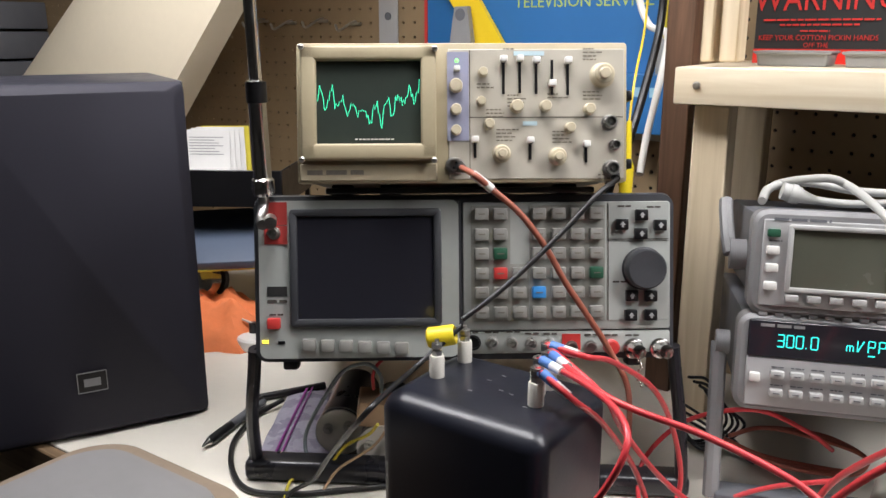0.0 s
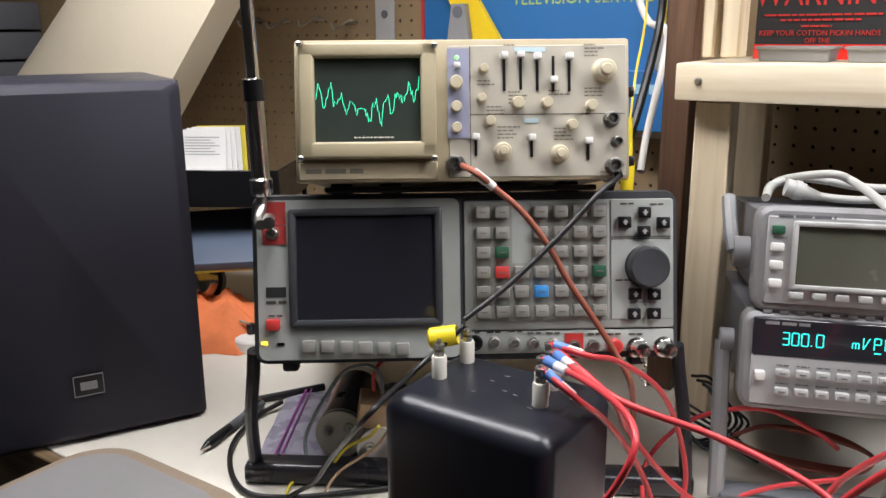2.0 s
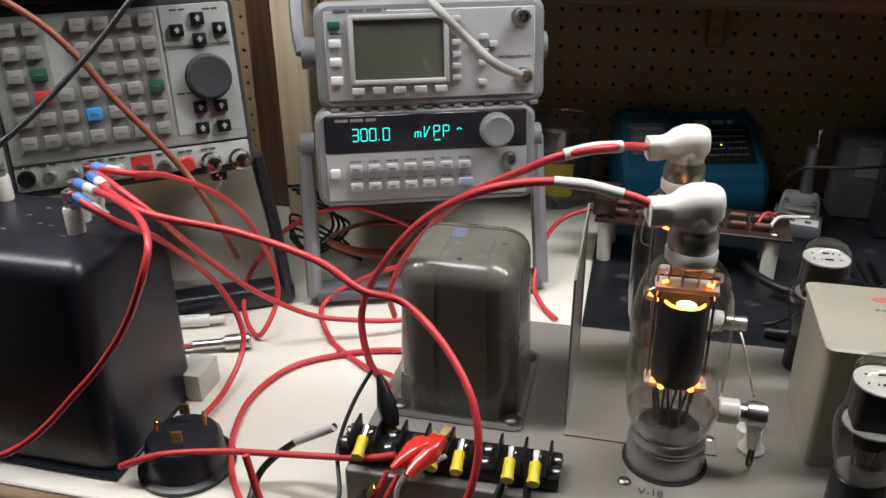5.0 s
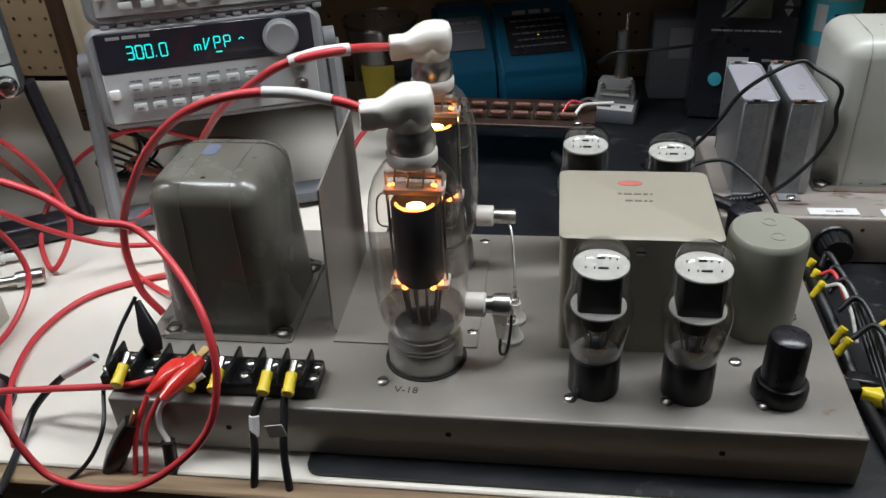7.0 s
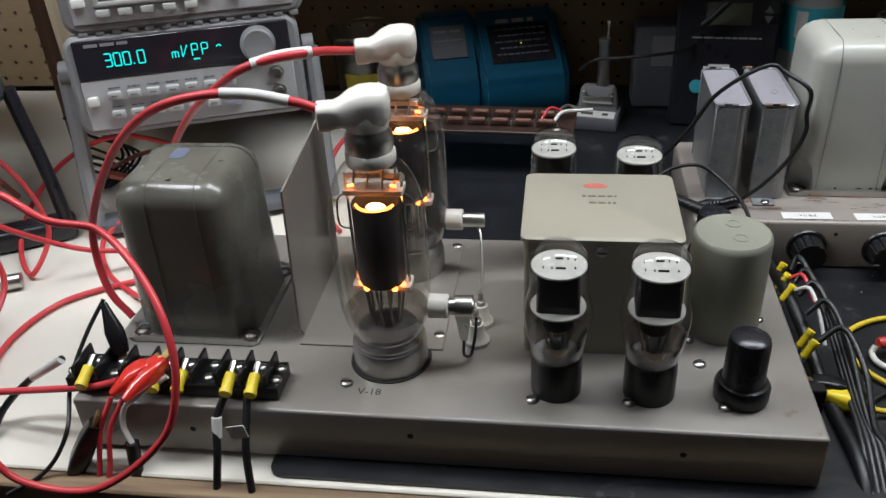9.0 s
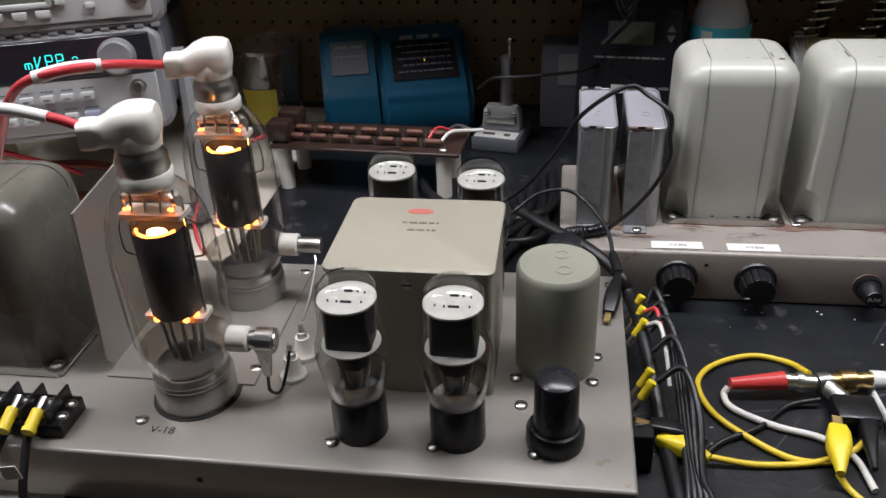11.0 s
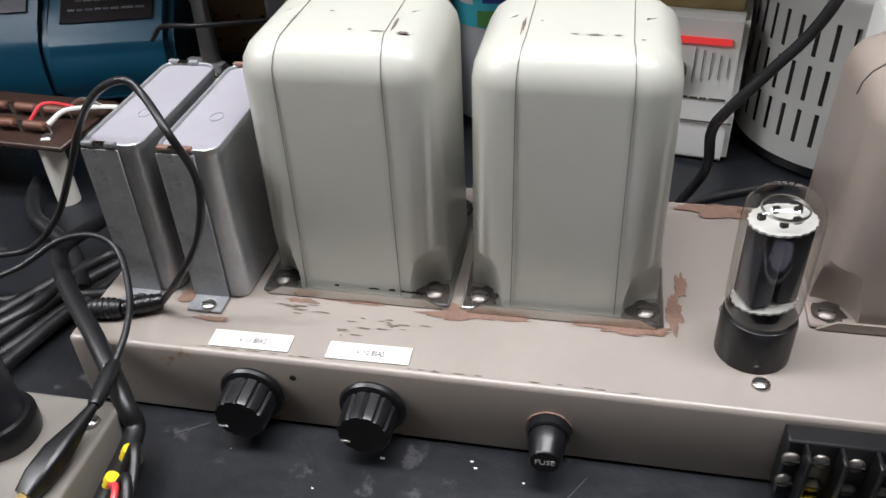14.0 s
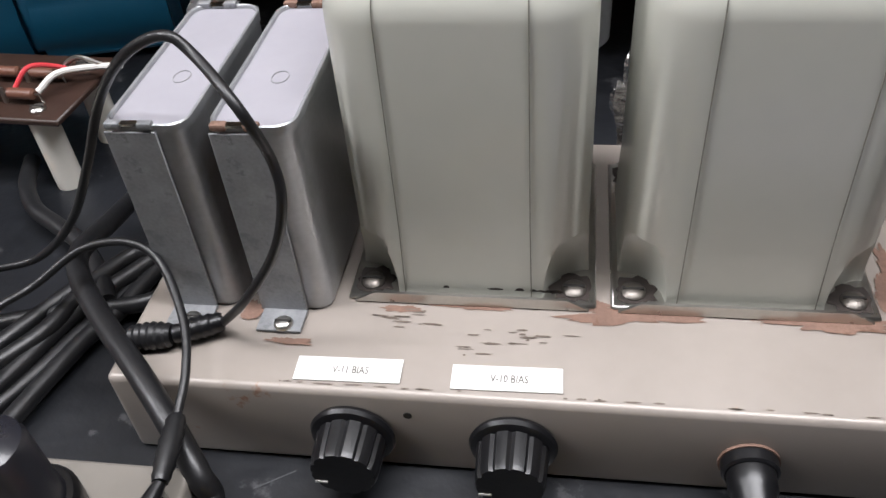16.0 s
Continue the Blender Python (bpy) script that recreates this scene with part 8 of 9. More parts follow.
cable("cable", "red wire at the side strip", [(0.466, 0.705, 0.944), (0.473, 0.700, 0.950), (0.476, 0.685, 0.945), (0.478, 0.670, 0.940)], 0.0016, M_REDC, "")
cable("cable", "black power cord hanging in front of the variable transformer", [(0.773, 1.000, 1.114), (0.788, 0.970, 1.101), (0.783, 0.955, 1.090), (0.773, 0.955, 1.066), (0.757, 0.960, 1.040), (0.738, 0.965, 1.011), (0.732, 0.970, 0.994), (0.735, 0.990, 0.955), (0.720, 1.000, 0.915), (0.740, 1.030, 0.906), (0.800, 1.060, 0.906)], 0.0033, M_BLKR, "")
cable("cable", "thin black cord across the back of the mat", [(0.297, 1.100, 0.981), (0.315, 1.090, 0.997), (0.350, 1.080, 1.003), (0.385, 1.090, 1.003), (0.418, 1.110, 1.001), (0.440, 1.130, 1.006)], 0.002, M_BLKR, "")
cable("cable", "tangled black soldering iron cord", [(0.452, 1.130, 1.170), (0.462, 1.120, 1.130), (0.455, 1.115, 1.100), (0.470, 1.110, 1.070), (0.458, 1.112, 1.050), (0.440, 1.115, 1.030)], 0.004, M_BLKR, "")
cable("cable", "coiled black soldering iron cord", [(0.440, 1.100, 1.160), (0.452, 1.095, 1.120), (0.475, 1.100, 1.100), (0.463, 1.098, 1.065), (0.448, 1.100, 1.100), (0.466, 1.097, 1.140)], 0.0026, M_BLKR, "coiled iron cords")
cable("cable", "coiled black soldering iron cord", [(0.446, 1.096, 1.160), (0.456, 1.095, 1.114), (0.472, 1.100, 1.100), (0.463, 1.098, 1.073), (0.452, 1.100, 1.105), (0.466, 1.097, 1.140)], 0.0026, M_BLKR, "coiled iron cords")
cable("cable", "coiled black soldering iron cord", [(0.452, 1.092, 1.160), (0.460, 1.095, 1.108), (0.469, 1.100, 1.100), (0.463, 1.098, 1.081), (0.456, 1.100, 1.110), (0.466, 1.097, 1.140)], 0.0026, M_BLKR, "coiled iron cords")
cable("cable", "coiled black soldering iron cord", [(0.458, 1.088, 1.160), (0.464, 1.095, 1.102), (0.466, 1.100, 1.100), (0.463, 1.098, 1.089), (0.460, 1.100, 1.115), (0.466, 1.097, 1.140)], 0.0026, M_BLKR, "coiled iron cords")
cable("cable", "coiled black soldering iron cord", [(0.464, 1.084, 1.160), (0.468, 1.095, 1.096), (0.463, 1.100, 1.100), (0.463, 1.098, 1.097), (0.464, 1.100, 1.120), (0.466, 1.097, 1.140)], 0.0026, M_BLKR, "coiled iron cords")


# ---- clutter on the left of the bench ----
def slab(bm, lines):
    """A long prism from pairs of lower and upper points."""
    lo, hi = [bm.verts.new(a) for a, b in lines], [bm.verts.new(b) for a, b in lines]
    n = len(lines)
    for i in range(n):
        bm.faces.new((lo[i], lo[(i + 1) % n], hi[(i + 1) % n], hi[i]))
    bm.faces.new(lo[::-1]), bm.faces.new(hi)
    return bm


solid("leaning_board", slab(B(), [((-2.435, 1.047, 0.9005), (-1.311, 1.047, 1.679)), ((-2.067, 0.972, 0.9005), (-1.115, 0.972, 1.679)), ((-1.629, 0.972, 0.9005), (-0.865, 0.972, 1.679)), ((-1.616, 1.047, 0.9005), (-0.896, 1.047, 1.679)), ((-2.031, 1.159, 0.9005), (-1.225, 1.159, 1.679))]), M_BOARD, "pale board leaning against the pegboard behind the loudspeaker", "board")

tray = thing("letter_tray", "black two-tier letter tray with standing papers", "letter tray", Matrix.Translation((-1.14, 0.985, ZB)) @ pose(0, 0, 0, 0, 0, 30))
for z in (0.115, 0.205):
    t_ = part("shelf", box(B(), (0, 0, z), (0.26, 0.20, 0.003)), M_BLK, tray)
    if z > 0.2:
        part("rail", box(B(), (0, -0.0985, z + 0.030), (0.26, 0.003, 0.060), 0.001, 1), M_BLK, t_)
    part("rail", box(B(), (0.1285, 0, z + 0.030), (0.003, 0.194, 0.060), 0.001, 1), M_BLK, t_)
    part("rail", box(B(), (-0.1285, 0, z + 0.030), (0.003, 0.194, 0.060), 0.001, 1), M_BLK, t_)
for x in (-0.124, 0.124):
    for y in (-0.094, 0.094):
        part("post", box(B(), (x, y, 0.1020), (0.008, 0.008, 0.203)), M_BLK, tray)
for i in range(5):
    m_ = Matrix.Translation((-1.165 + i * 0.003, 0.985 + i * 0.010, ZB + 0.208)) @ pose(0, 0, 0, -6 + i * 2.2, 0, 30 + i)
    leaf = solid("paper_sheet", box(B(), (-0.016, 0, 0.054 + i * 0.002), (0.086, 0.0008, 0.106)), M_FOLDY if i == 4 else M_PAPER, "yellow card standing in the letter tray" if i == 4 else "white printed sheet standing in the letter tray", "paper", m_, "tray papers")
    if i == 0:
        for k in range(7):
            part("print_line", box(B(), (-0.016 - 0.004 * (k % 3), -0.0006, 0.066 + 0.005 * k), (0.062 - 0.008 * (k % 3), 0.0004, 0.0014)), M_HPG, leaf)
solid("paper_stack", box(B(), (-0.01, -0.03, 0.008), (0.20, 0.10, 0.015), 0.001, 1), M_PAPER, "short stack of white paper in the tray", "paper", Matrix.Translation((-1.14, 0.985, ZB + 0.208)) @ pose(0, 0, 0, 0, 0, 31))
solid("binder", box(B(), (0, 0, 0.009), (0.21, 0.16, 0.016), 0.002), M_BINDER, "blue-grey binder in the lower tray", "binder", Matrix.Translation((-1.10, 0.93, ZB + 0.134)) @ pose(0, 0, 0, 22, -4, 30))
solid("folder", box(B(), (0, 0.006, 0.002), (0.21, 0.160, 0.003)), M_FOLDY, "yellow paper folder under the binder", "folder", Matrix.Translation((-1.105, 0.92, ZB + 0.1295)) @ pose(0, 0, 0, 22, -4, 32))


def heap(bm, c, rx, ry, h, seed):
    n, rows = 40, 10
    g = [[None] * n for _ in range(rows)]
    for j in range(rows):
        q = j / (rows - 1)
        for i in range(n):
            a = i * math.tau / n
            k = 1 + 0.25 * noise.noise(Vector((math.cos(a) * 2 + seed, math.sin(a) * 2, q * 2)))
            z = h * (math.cos(q * math.pi / 2) ** 0.7) * (0.75 + 0.5 * noise.noise(Vector((q * math.cos(a) * 3, q * math.sin(a) * 3 + seed, 1))))
            g[j][i] = bm.verts.new((c[0] + rx * q * k * math.cos(a) + 0.001 * math.cos(a), c[1] + ry * q * k * math.sin(a) + 0.001 * math.sin(a), c[2] + max(0.0005, z + (0.006 * math.sin(a * 7 + q * 9) * q if 0 < j < rows - 1 else 0))))
    for j in range(rows - 1):
        for i in range(n):
            bm.faces.new((g[j][i], g[j][(i + 1) % n], g[j + 1][(i + 1) % n], g[j + 1][i]))
    bm.faces.new(g[0][::-1])
    return bm


solid("orange_cloth", heap(B(), (-1.05, 0.885, ZB), 0.125, 0.10, 0.072, 2.0), M_CLOTH, "crumpled orange cloth lying on the bench", "cloth")
hp_ = thing("headphones", "silver and black headphones on the orange cloth", "headphones", Matrix.Translation((-1.105, 0.905, 0.972)))
part("earcup", lathe(B(), [(0.004, -0.012), (0.024, -0.010), (0.028, 0.002), (0.022, 0.014), (0.004, 0.018)], 26, pose(0, 0, 0, 70, 20, 0)), M_CHROME, hp_, "silver ear cup")
part("cushion", lathe(B(), [(0.016, -0.022), (0.029, -0.018), (0.029, -0.008), (0.018, -0.008)], 26, pose(0, 0, 0, 70, 20, 0)), M_BLKR, hp_)
part("headband", hose(B(), [(0.0, 0.01, 0.02), (0.03, 0.03, 0.05), (0.08, 0.04, 0.045), (0.11, 0.02, 0.01)], 0.006, 8), M_BLKR, hp_)
dk = thing("reel", "small white plastic reel with black fittings", "reel", Matrix.Translation((-0.945, 0.865, ZB)))
part("rim", lathe(B(), [(0.034, 0.0005), (0.036, 0.003), (0.036, 0.017), (0.033, 0.020), (0.010, 0.020)], 32), M_WHITE, dk)
part("fitting", box(cyl(B(), (-0.012, 0.0, 0.020), (-0.012, 0.0, 0.036), 0.007), (0.010, 0.004, 0.026), (0.014, 0.012, 0.012), 0.002), M_BLK, dk, "black fitting")
part("pin", cyl(B(), (-0.012, 0.0, 0.034), (-0.030, -0.006, 0.040), 0.0018), M_STEEL, dk)

pen = thing("pen", "black and grey ballpoint pen lying on the bench", "pen", Matrix.Translation((-0.743, 0.583, ZB + 0.0062)) @ Vector((-0.040, 0.152, 0.0)).to_track_quat("Z", "Y").to_matrix().to_4x4())
part("tip", lathe(B(), [(0.0008, 0), (0.0022, 0.004), (0.0048, 0.014)], 14), M_CHROME, pen, "silver tip")
part("grip", lathe(B(), [(0.0050, 0.014), (0.0062, 0.020), (0.0060, 0.060)], 16), M_BLKR, pen)
part("barrel", lathe(B(), [(0.0058, 0.060), (0.0058, 0.128), (0.0048, 0.136)], 16), M_HPD, pen)
part("pocket_clip", box(B(), (0, 0.0066, 0.115), (0.004, 0.0025, 0.040), 0.001), M_BLK, pen)
solid("marker_pen", cyl(B(), (-0.795, 0.712, ZB + 0.0055), (-0.745, 0.80, ZB + 0.0055), 0.005, n=14), M_BLK, "black marker lying on the bench", "pen")

# zip bag with a purple closure
def rippled(bm, w, d, h, seed):
    """A closed, slightly puffed plastic envelope with soft creases."""
    nx, ny = 16, 30
    top, low = [], []
    for j in range(ny + 1):
        v = j / ny
        for i in range(nx + 1):
            u = i / nx
            x, y = (u - 0.5) * w + 0.003 * noise.noise(Vector((v * 4, seed, 0))), (v - 0.5) * d
            puff = (math.sin(math.pi * u) * math.sin(math.pi * v)) ** 0.5 if 0 < i < nx and 0 < j < ny else 0
            z = h * puff * (1 + 0.55 * noise.noise(Vector((u * 5 + v * 3, v * 6, seed)))) + 0.0005
            top.append(bm.verts.new((x, y, z + 0.002 * puff)))
            low.append(bm.verts.new((x, y, 0)))
    for j in range(ny):
        for i in range(nx):
            a, b = j * (nx + 1) + i, (j + 1) * (nx + 1) + i
            f = bm.faces.new((top[a], top[a + 1], top[b + 1], top[b]))
            f.smooth = True
            bm.faces.new((low[b], low[b + 1], low[a + 1], low[a]))
    for e in [e for e in bm.edges if len(e.link_faces) == 1 and e.verts[0].co.z > 0 and e.verts[1].co.z > 0]:
        p, q = top.index(e.verts[0]), top.index(e.verts[1])
        bm.faces.new((top[p], top[q], low[q], low[p]))
    bmesh.ops.recalc_face_normals(bm, faces=bm.faces)
    return bm


M_BAGF = mat("lavender_plastic_film", (0.36, 0.34, 0.42), 0.28, var=0.25, scale=30)
bag = thing("zip_bag", "clear plastic zip bag with a purple closure on the bench", "plastic bag", Matrix.Translation((-0.690, 0.709, ZB + 0.0012)) @ pose(0, 0, 0, 0, 0, 32))
part("film", rippled(B(), 0.088, 0.196, 0.0030, 5.0), M_BAGF, bag)
for x, w in ((-0.020, 0.0030), (-0.013, 0.0020)):
    part("closure", box(B(), (x, 0, 0.0068), (w, 0.19, 0.0012)), M_PURPLE, bag, "purple closure strip")


def can_capacitor(x, y, label):
    d = Vector((-0.50, 0.86, 0.0))
    s = thing("can_capacitor", label, "capacitor", Matrix.Translation((x, y, ZB + 0.0302)) @ d.to_track_quat("Z", "Y").to_matrix().to_4x4() @ Matrix.Diagonal((1.14, 1.14, 1.05, 1)), "lying can capacitors")
    part("sleeve", lathe(B(), [(0.0252, 0.004), (0.0252, 0.118), (0.023, 0.120)], 32), M_BLKS, s, "black sleeve")
    part("end_disc", lathe(B(), [(0.0225, 0.002), (0.0250, 0.001), (0.0252, 0.005)], 32), M_CERAM, s, "white end disc")
    rim = lathe(B(), [(0.0253, 0.006), (0.0262, 0.008), (0.0253, 0.010)], 32, cap=False)
    part("crimp_rim", rim, M_ALU, s)
    for a in (20, 140, 260):
        px, py = 0.0125 * math.cos(radians(a)), 0.0125 * math.sin(radians(a))
        part("terminal", lathe(B(), [(0.0052, 0.002), (0.0052, -0.002), (0.0026, -0.002), (0.0026, -0.006)], 14, Matrix.Translation((px, py, 0))), M_STEEL, s)


can_capacitor(-0.600, 0.668, "black can capacitor with a white terminal end lying down")
can_capacitor(-0.534, 0.664, "black can capacitor with a white terminal end beside another")
solid("tan_block", box(B(), (0, 0, 0), (0.036, 0.030, 0.034), 0.002), M_CARD, "small tan block resting on the capacitors", "component", Matrix.Translation((-0.549, 0.671, ZB + 0.0755)) @ pose(0, 0, 0, 14, 8, 40))

yc = thing("plug_cover", "bright yellow plastic plug cap by the terminals", "plug cap", Matrix.Translation((-0.408, 0.603, 1.112)) @ pose(0, 0, 0, 0, 78, 25) @ Matrix.Diagonal((0.88, 0.88, 0.88, 1)))
part("barrel", lathe(B(), [(0.0095, -0.016), (0.0112, -0.014), (0.0108, 0.012), (0.0095, 0.014), (0.0085, 0.012), (0.0085, 0.0)], 26), M_YEL, yc)

sk = thing("tube_socket", "round black bakelite socket standing on the bench", "socket", Matrix.Translation((-0.213, 0.543, ZB)))
part("flange", lathe(B(), [(0.0385, 0.0003), (0.0385, 0.004), (0.034, 0.006)], 40), M_BLK, sk)
part("body", lathe(B(), [(0.034, 0.004), (0.031, 0.010), (0.030, 0.026), (0.027, 0.030), (0.005, 0.030)], 40), M_BLKS, sk)
for a in (30, 110, 200, 290):
    part("contact", box(B(), (0, 0, 0.004), (0.003, 0.008, 0.010), 0.0006, 1), M_BRASS, sk, "brass contact", Matrix.Translation((0.018 * math.cos(radians(a)), 0.018 * math.sin(radians(a)), 0.038)) @ pose(0, 0, 0, 0, 0, a))
solid("white_box", box(B(), (0, 0, 0.0135), (0.026, 0.036, 0.027), 0.0015, 2), mat("ivory_plastic", (0.52, 0.51, 0.45), 0.5), "small ivory plastic box on the bench", "box", Matrix.Translation((-0.256, 0.640, ZB)))
ba = thing("coaxial_adapter", "nickel coaxial adapter lying on the bench", "adapter")
part("barrel", cyl(cyl(B(), (-0.262, 0.706, ZB + 0.0085), (-0.240, 0.716, ZB + 0.0085), 0.0078), (-0.290, 0.694, ZB + 0.0085), (-0.262, 0.706, ZB + 0.0085), 0.0048), M_STEEL, ba)
part("lead", hose(B(), [(-0.33, 0.69, ZB + 0.004), (-0.310, 0.690, ZB + 0.006), (-0.290, 0.694, ZB + 0.0085)], 0.003, 8), M_RUSTC, ba)
solid("white_plug", cyl(cyl(B(), (-0.335, 0.733, ZB + 0.007), (-0.300, 0.745, ZB + 0.007), 0.0065), (-0.300, 0.745, ZB + 0.007), (-0.285, 0.750, ZB + 0.007), 0.004), M_WHITE, "white plastic plug lying on the bench", "connector")

# grey rounded case standing before the bench
gc = thing("grey_case", "worn grey rounded metal case with a sunk lid", "case", Matrix.Translation((-0.627, 0.352, 0)) @ Matrix.Diagonal((1, 1, 1.011, 1)))
part("body", rings(B(), [(0.0, 0.115, 0.115, 0.05), (0.925, 0.122, 0.120, 0.055), (0.952, 0.121, 0.119, 0.055), (0.961, 0.117, 0.115, 0.052), (0.964, 0.110, 0.108, 0.048)], k=10), M_CASEB, gc, "brown worn body")
part("lid", rings(B(), [(0.9642, 0.100, 0.098, 0.045), (0.967, 0.099, 0.097, 0.045), (0.968, 0.092, 0.090, 0.042)], k=10), M_CASEG, gc, "grey lid")

# ---- on the pegboard and the shelf ----
for x, z in ((-1.298, 1.398), (-1.219, 1.394), (-1.135, 1.397), (-1.052, 1.391)):
    h_ = solid("pegboard_hook", hose(hose(B(), [(x, 1.249, z + 0.012), (x, 1.235, z + 0.010), (x, 1.200, z - 0.004), (x, 1.190, z + 0.006)], 0.0024, 8), [(x - 0.012, 1.2475, z + 0.008), (x + 0.012, 1.2475, z + 0.008)], 0.003, 6), M_STEEL, "bent steel hook in the pegboard", "hook", None, "pegboard hooks")
sg = thing("service_sign", "blue metal service sign hung on the pegboard", "sign")
part("board", box(B(), (-0.660, 1.243, 1.46), (0.44, 0.006, 0.32), 0.001, 1), M_BLUES, sg)
part("edge_strip", box(B(), (-0.883, 1.2425, 1.46), (0.006, 0.007, 0.32)), M_RED, sg, "red edge strip")
lettering("headline", "TELEVISION SERVICE", 0.026, mat("yellow_green_print", (0.42, 0.50, 0.10), 0.5), sg, Matrix.Translation((-0.585, 1.2395, 1.430)))
bx_ = thing("blue_box", "blue cardboard carton with pale lettering", "carton", Matrix.Translation((-0.455, 1.215, 1.28)))
part("carton", box(B(), (0, 0, 0), (0.095, 0.055, 0.085), 0.001, 1), M_BLUES, bx_)
part("print", bars(B(), -0.036, 0.036, 0.018, 0.014, -0.028, 4, 3), M_BLUEL2, bx_)
part("bracket", box(B(), (0, 0.02, -0.050), (0.05, 0.028, 0.012)), M_STEEL, bx_)
yt = thing("yellow_tool", "yellow plastic tool with a grey pivot on the pegboard", "tool")
part("blade", sheet(B(), [(-0.868, 1.50), (-0.805, 1.50), (-0.70, 1.345), (-0.752, 1.345)], 0.010, Matrix.Translation((0, 1.220, 0))), M_YTOOL, yt)
part("arm", sheet(B(), [(-0.800, 1.425), (-0.775, 1.425), (-0.765, 1.36), (-0.81, 1.36)], 0.012, Matrix.Translation((0, 1.205, 0))), M_HPG, yt, "grey arm")
part("pivot", cyl(B(), (-0.788, 1.2045, 1.412), (-0.788, 1.222, 1.412), 0.010), M_HPD, yt)
part("hanger", cyl(B(), (-0.788, 1.222, 1.412), (-0.788, 1.25, 1.412), 0.003), M_STEEL, yt)
ru = thing("steel_rule", "white steel rule hanging on the pegboard", "rule")
part("blade", box(B(), (-0.972, 1.246, 1.47), (0.044, 0.002, 0.23), 0.0006, 1), M_HPP, ru)
part("rivet", cyl(B(), (-0.972, 1.2435, 1.412), (-0.972, 1.246, 1.412), 0.007), M_HPD, ru)
solid("fishing_rod_tip", cyl(cyl(B(), (-0.446, 1.235, 1.62), (-0.446, 1.235, 1.345), 0.0028), (-0.446, 1.235, 1.345), (-0.446, 1.235, 1.325), 0.007, 0.009, 14), M_FOLDY, "thin yellow rod leaning by the pegboard", "rod")
solid("yellow_probe", lathe(B(), [(0.002, 0), (0.0075, 0.004), (0.0085, 0.045), (0.005, 0.055), (0.003, 0.10)], 16, Matrix.Translation((-0.383, 0.962, 1.180))), M_YEL, "yellow handled probe hanging by the post", "probe")
solid("probe_cord", hose(B(), [(-0.383, 0.962, 1.28), (-0.386, 0.98, 1.33), (-0.40, 1.04, 1.40), (-0.405, 1.05, 1.5)], 0.0016, 6), M_YELC, "yellow cord holding the probe", "cord")
solid("black_cord", hose(B(), [(-0.405, 1.11, 1.52), (-0.402, 1.10, 1.41), (-0.398, 1.06, 1.34), (-0.398, 1.0, 1.25), (-0.41, 0.97, 1.18), (-0.42, 1.0, 1.05)], 0.0055, 9), M_BLKR, "black cord hanging beside the post", "cord")
solid("hanging_cable", hose(B(), [(-0.478, 1.20, 1.50), (-0.474, 1.2, 1.43), (-0.452, 1.19, 1.392), (-0.415, 1.16, 1.38), (-0.408, 1.13, 1.33), (-0.412, 1.10, 1.25), (-0.404, 1.06, 1.20)], 0.005, 9), M_WHC, "white cord hanging beside the post", "cord")
solid("white_connector", box(B(), (-0.425, 1.185, 1.35), (0.022, 0.02, 0.05), 0.003), M_HPG, "grey moulded connector on a hanging cord", "connector")
gb = thing("drawer_cabinet", "grey parts drawer cabinet on the pegboard", "drawer cabinet")
for j in range(4):
    part("drawer", box(B(), (-2.19, 1.17, 1.21 + j * 0.072), (0.22, 0.15, 0.066), 0.004), M_HPD, gb)

ws = thing("warning_sign", "black warning sign with red lettering on the shelf", "sign", Matrix.Translation((-0.095, 1.150, 1.3445)))
part("plate", box(B(), (0, 0.003, 0.10), (0.40, 0.004, 0.20), 0.0006, 1), M_INK, ws)
part("red_band", box(B(), (0, -0.0003, 0.009), (0.40, 0.002, 0.018)), M_REDB, ws, "red lower band")
M_SIGNR = mat("red_print", (0.55, 0.03, 0.025), 0.5, var=0.05)
lettering("headline", "WARNING", 0.043, M_SIGNR, ws, Matrix.Translation((-0.120, -0.0002, 0.078)), wide=0.80)
lettering("warning_text", "KEEP YOUR COTTON PICKIN HANDS", 0.0092, M_SIGNR, ws, Matrix.Translation((-0.125, -0.0002, 0.0315)), wide=0.9)
lettering("warning_text", "OFF THE", 0.0085, M_SIGNR, ws, Matrix.Translation((-0.125, -0.0002, 0.0225)), wide=0.9)
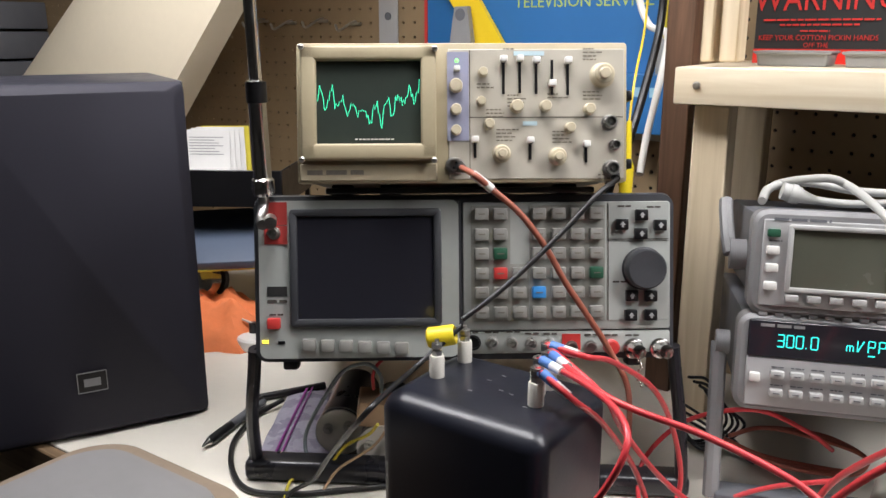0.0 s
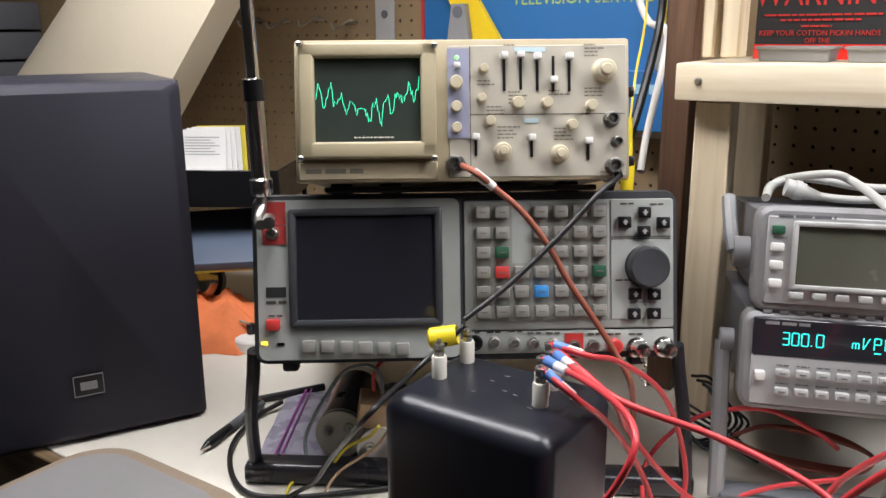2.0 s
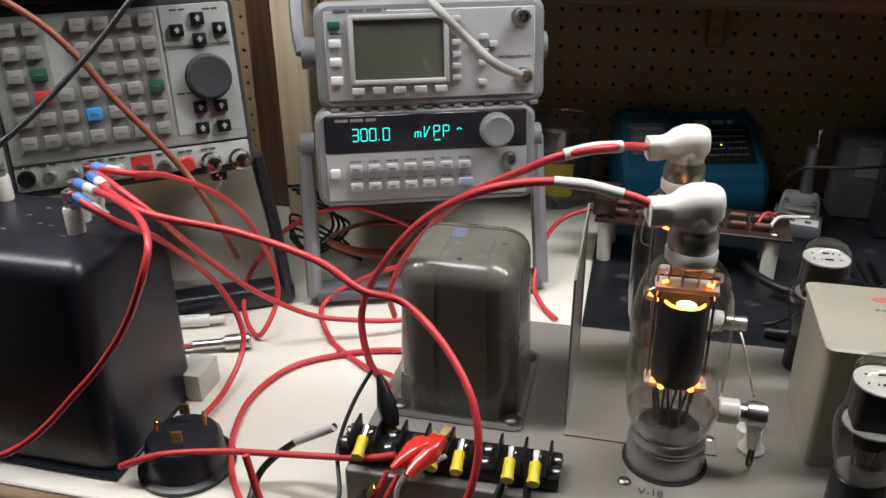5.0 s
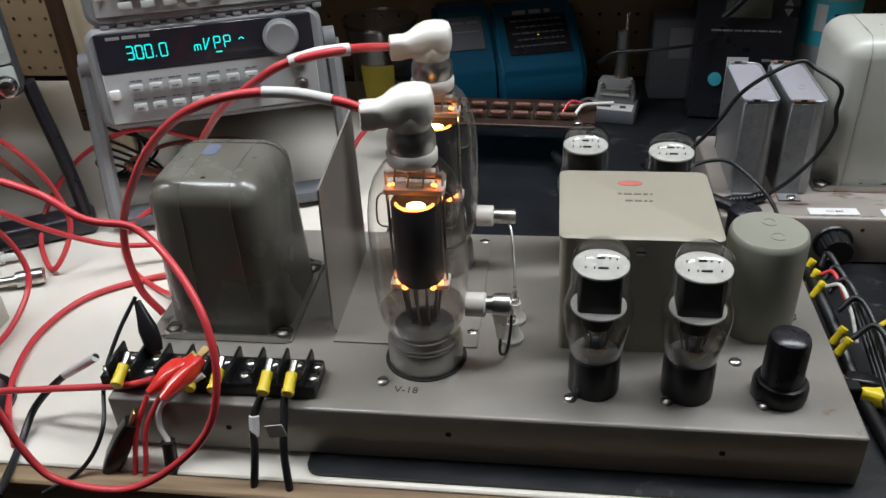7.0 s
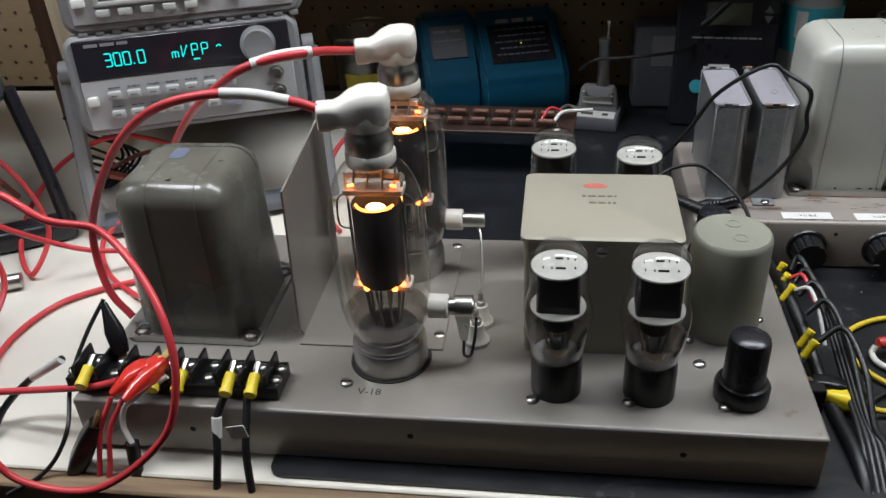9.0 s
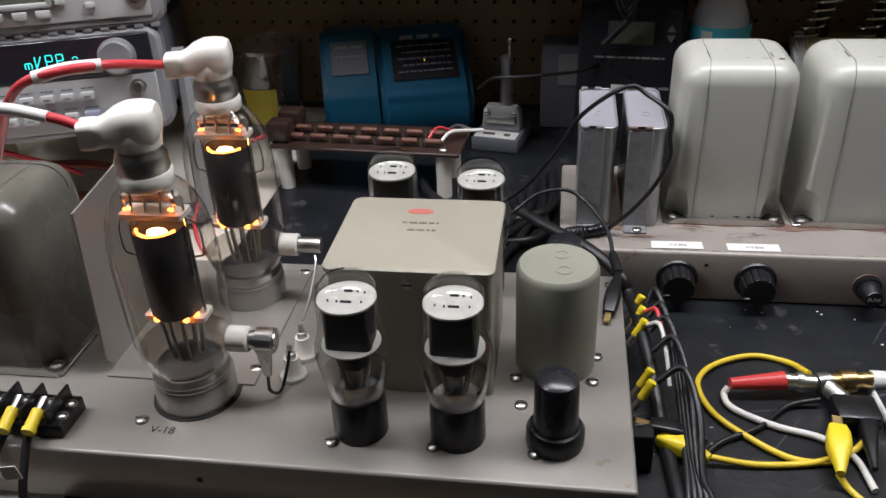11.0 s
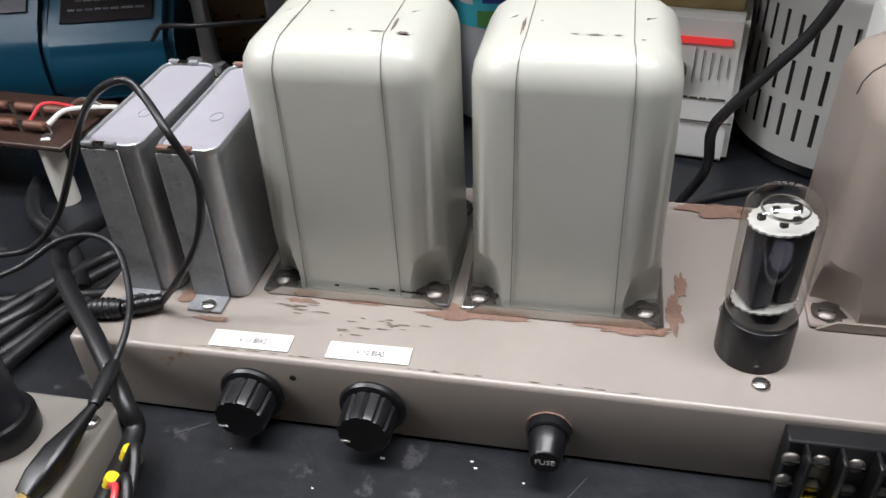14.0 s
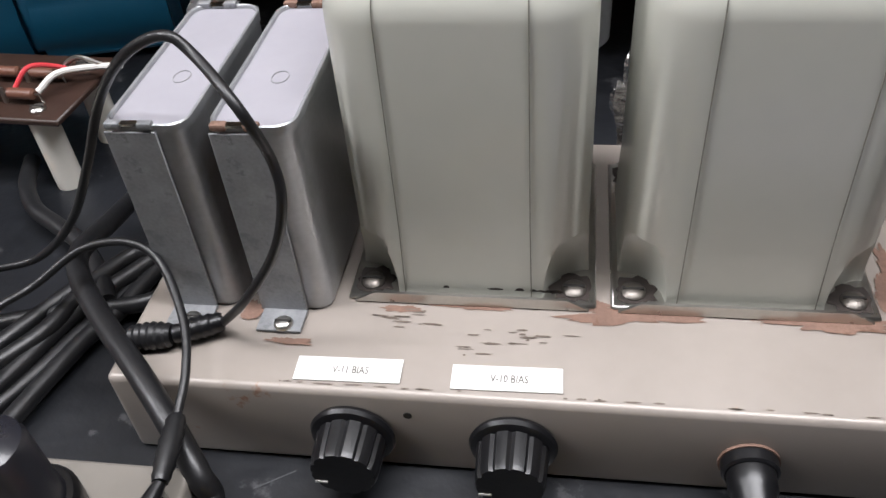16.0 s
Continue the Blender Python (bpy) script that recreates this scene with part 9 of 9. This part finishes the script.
part("small_print", bars(bars(B(), -0.19, -0.055, 0.0535, 0.0022, -0.0002, 9, 2), -0.17, -0.075, 0.0475, 0.0022, -0.0002, 8, 4), M_SIGNR, ws)
part("small_print", bars(B(), -0.145, -0.11, 0.0400, 0.002, -0.0002, 3, 5), M_SIGNR, ws)
for x in (-0.227, -0.130):
    b_ = thing("parts_tray", "small grey plastic parts tray on the shelf", "parts tray", Matrix.Translation((x, 1.085, 1.3445)), "grey parts trays")
    part("tray", rings(B(), [(0.0002, 0.038, 0.028, 0.004), (0.013, 0.040, 0.030, 0.004), (0.015, 0.043, 0.033, 0.004), (0.017, 0.043, 0.033, 0.004), (0.016, 0.039, 0.029, 0.003), (0.003, 0.037, 0.027, 0.003)]), M_HPG, b_)
gr = thing("spray_can", "green container standing on the brown shelf", "container", Matrix.Translation((0.172, 1.195, 1.1952)))
part("body", lathe(B(), [(0.019, 0.0002), (0.020, 0.002), (0.020, 0.055), (0.014, 0.062)], 24), mat("dull_green", (0.06, 0.14, 0.04), 0.5), gr)
part("cap", lathe(B(), [(0.013, 0.062), (0.013, 0.078), (0.010, 0.080)], 20), M_WHITE, gr, "pale cap")
solid("small_cap", lathe(B(), [(0.008, 0.0002), (0.008, 0.006), (0.006, 0.007)], 16, Matrix.Translation((0.055, 1.175, 1.1952))), M_WHITE, "small white cap on the brown shelf", "cap")


# crumpled foil behind the grey transformers
bm = B()
bmesh.ops.create_icosphere(bm, subdivisions=4, radius=1.0)
rf = random.Random(12)
dents = [(Vector((rf.uniform(-1, 1), rf.uniform(-1, 1), rf.uniform(-1, 1))).normalized(), rf.uniform(0.05, 0.22)) for _ in range(60)]
for v in bm.verts:
    k = 1.0
    for d, a in dents:
        k -= a * max(0.0, v.co.normalized().dot(d) - 0.80) * 6.0
    v.co = v.co * k
    v.co.x, v.co.y, v.co.z = v.co.x * 0.013, v.co.y * 0.010, max(-0.056, v.co.z * 0.062) + 0.0562
solid("foil_bag", bm, M_FOIL, "crumpled silver foil bag standing behind the transformers", "foil bag", Matrix.Translation((0.611, 0.982, ZM)))
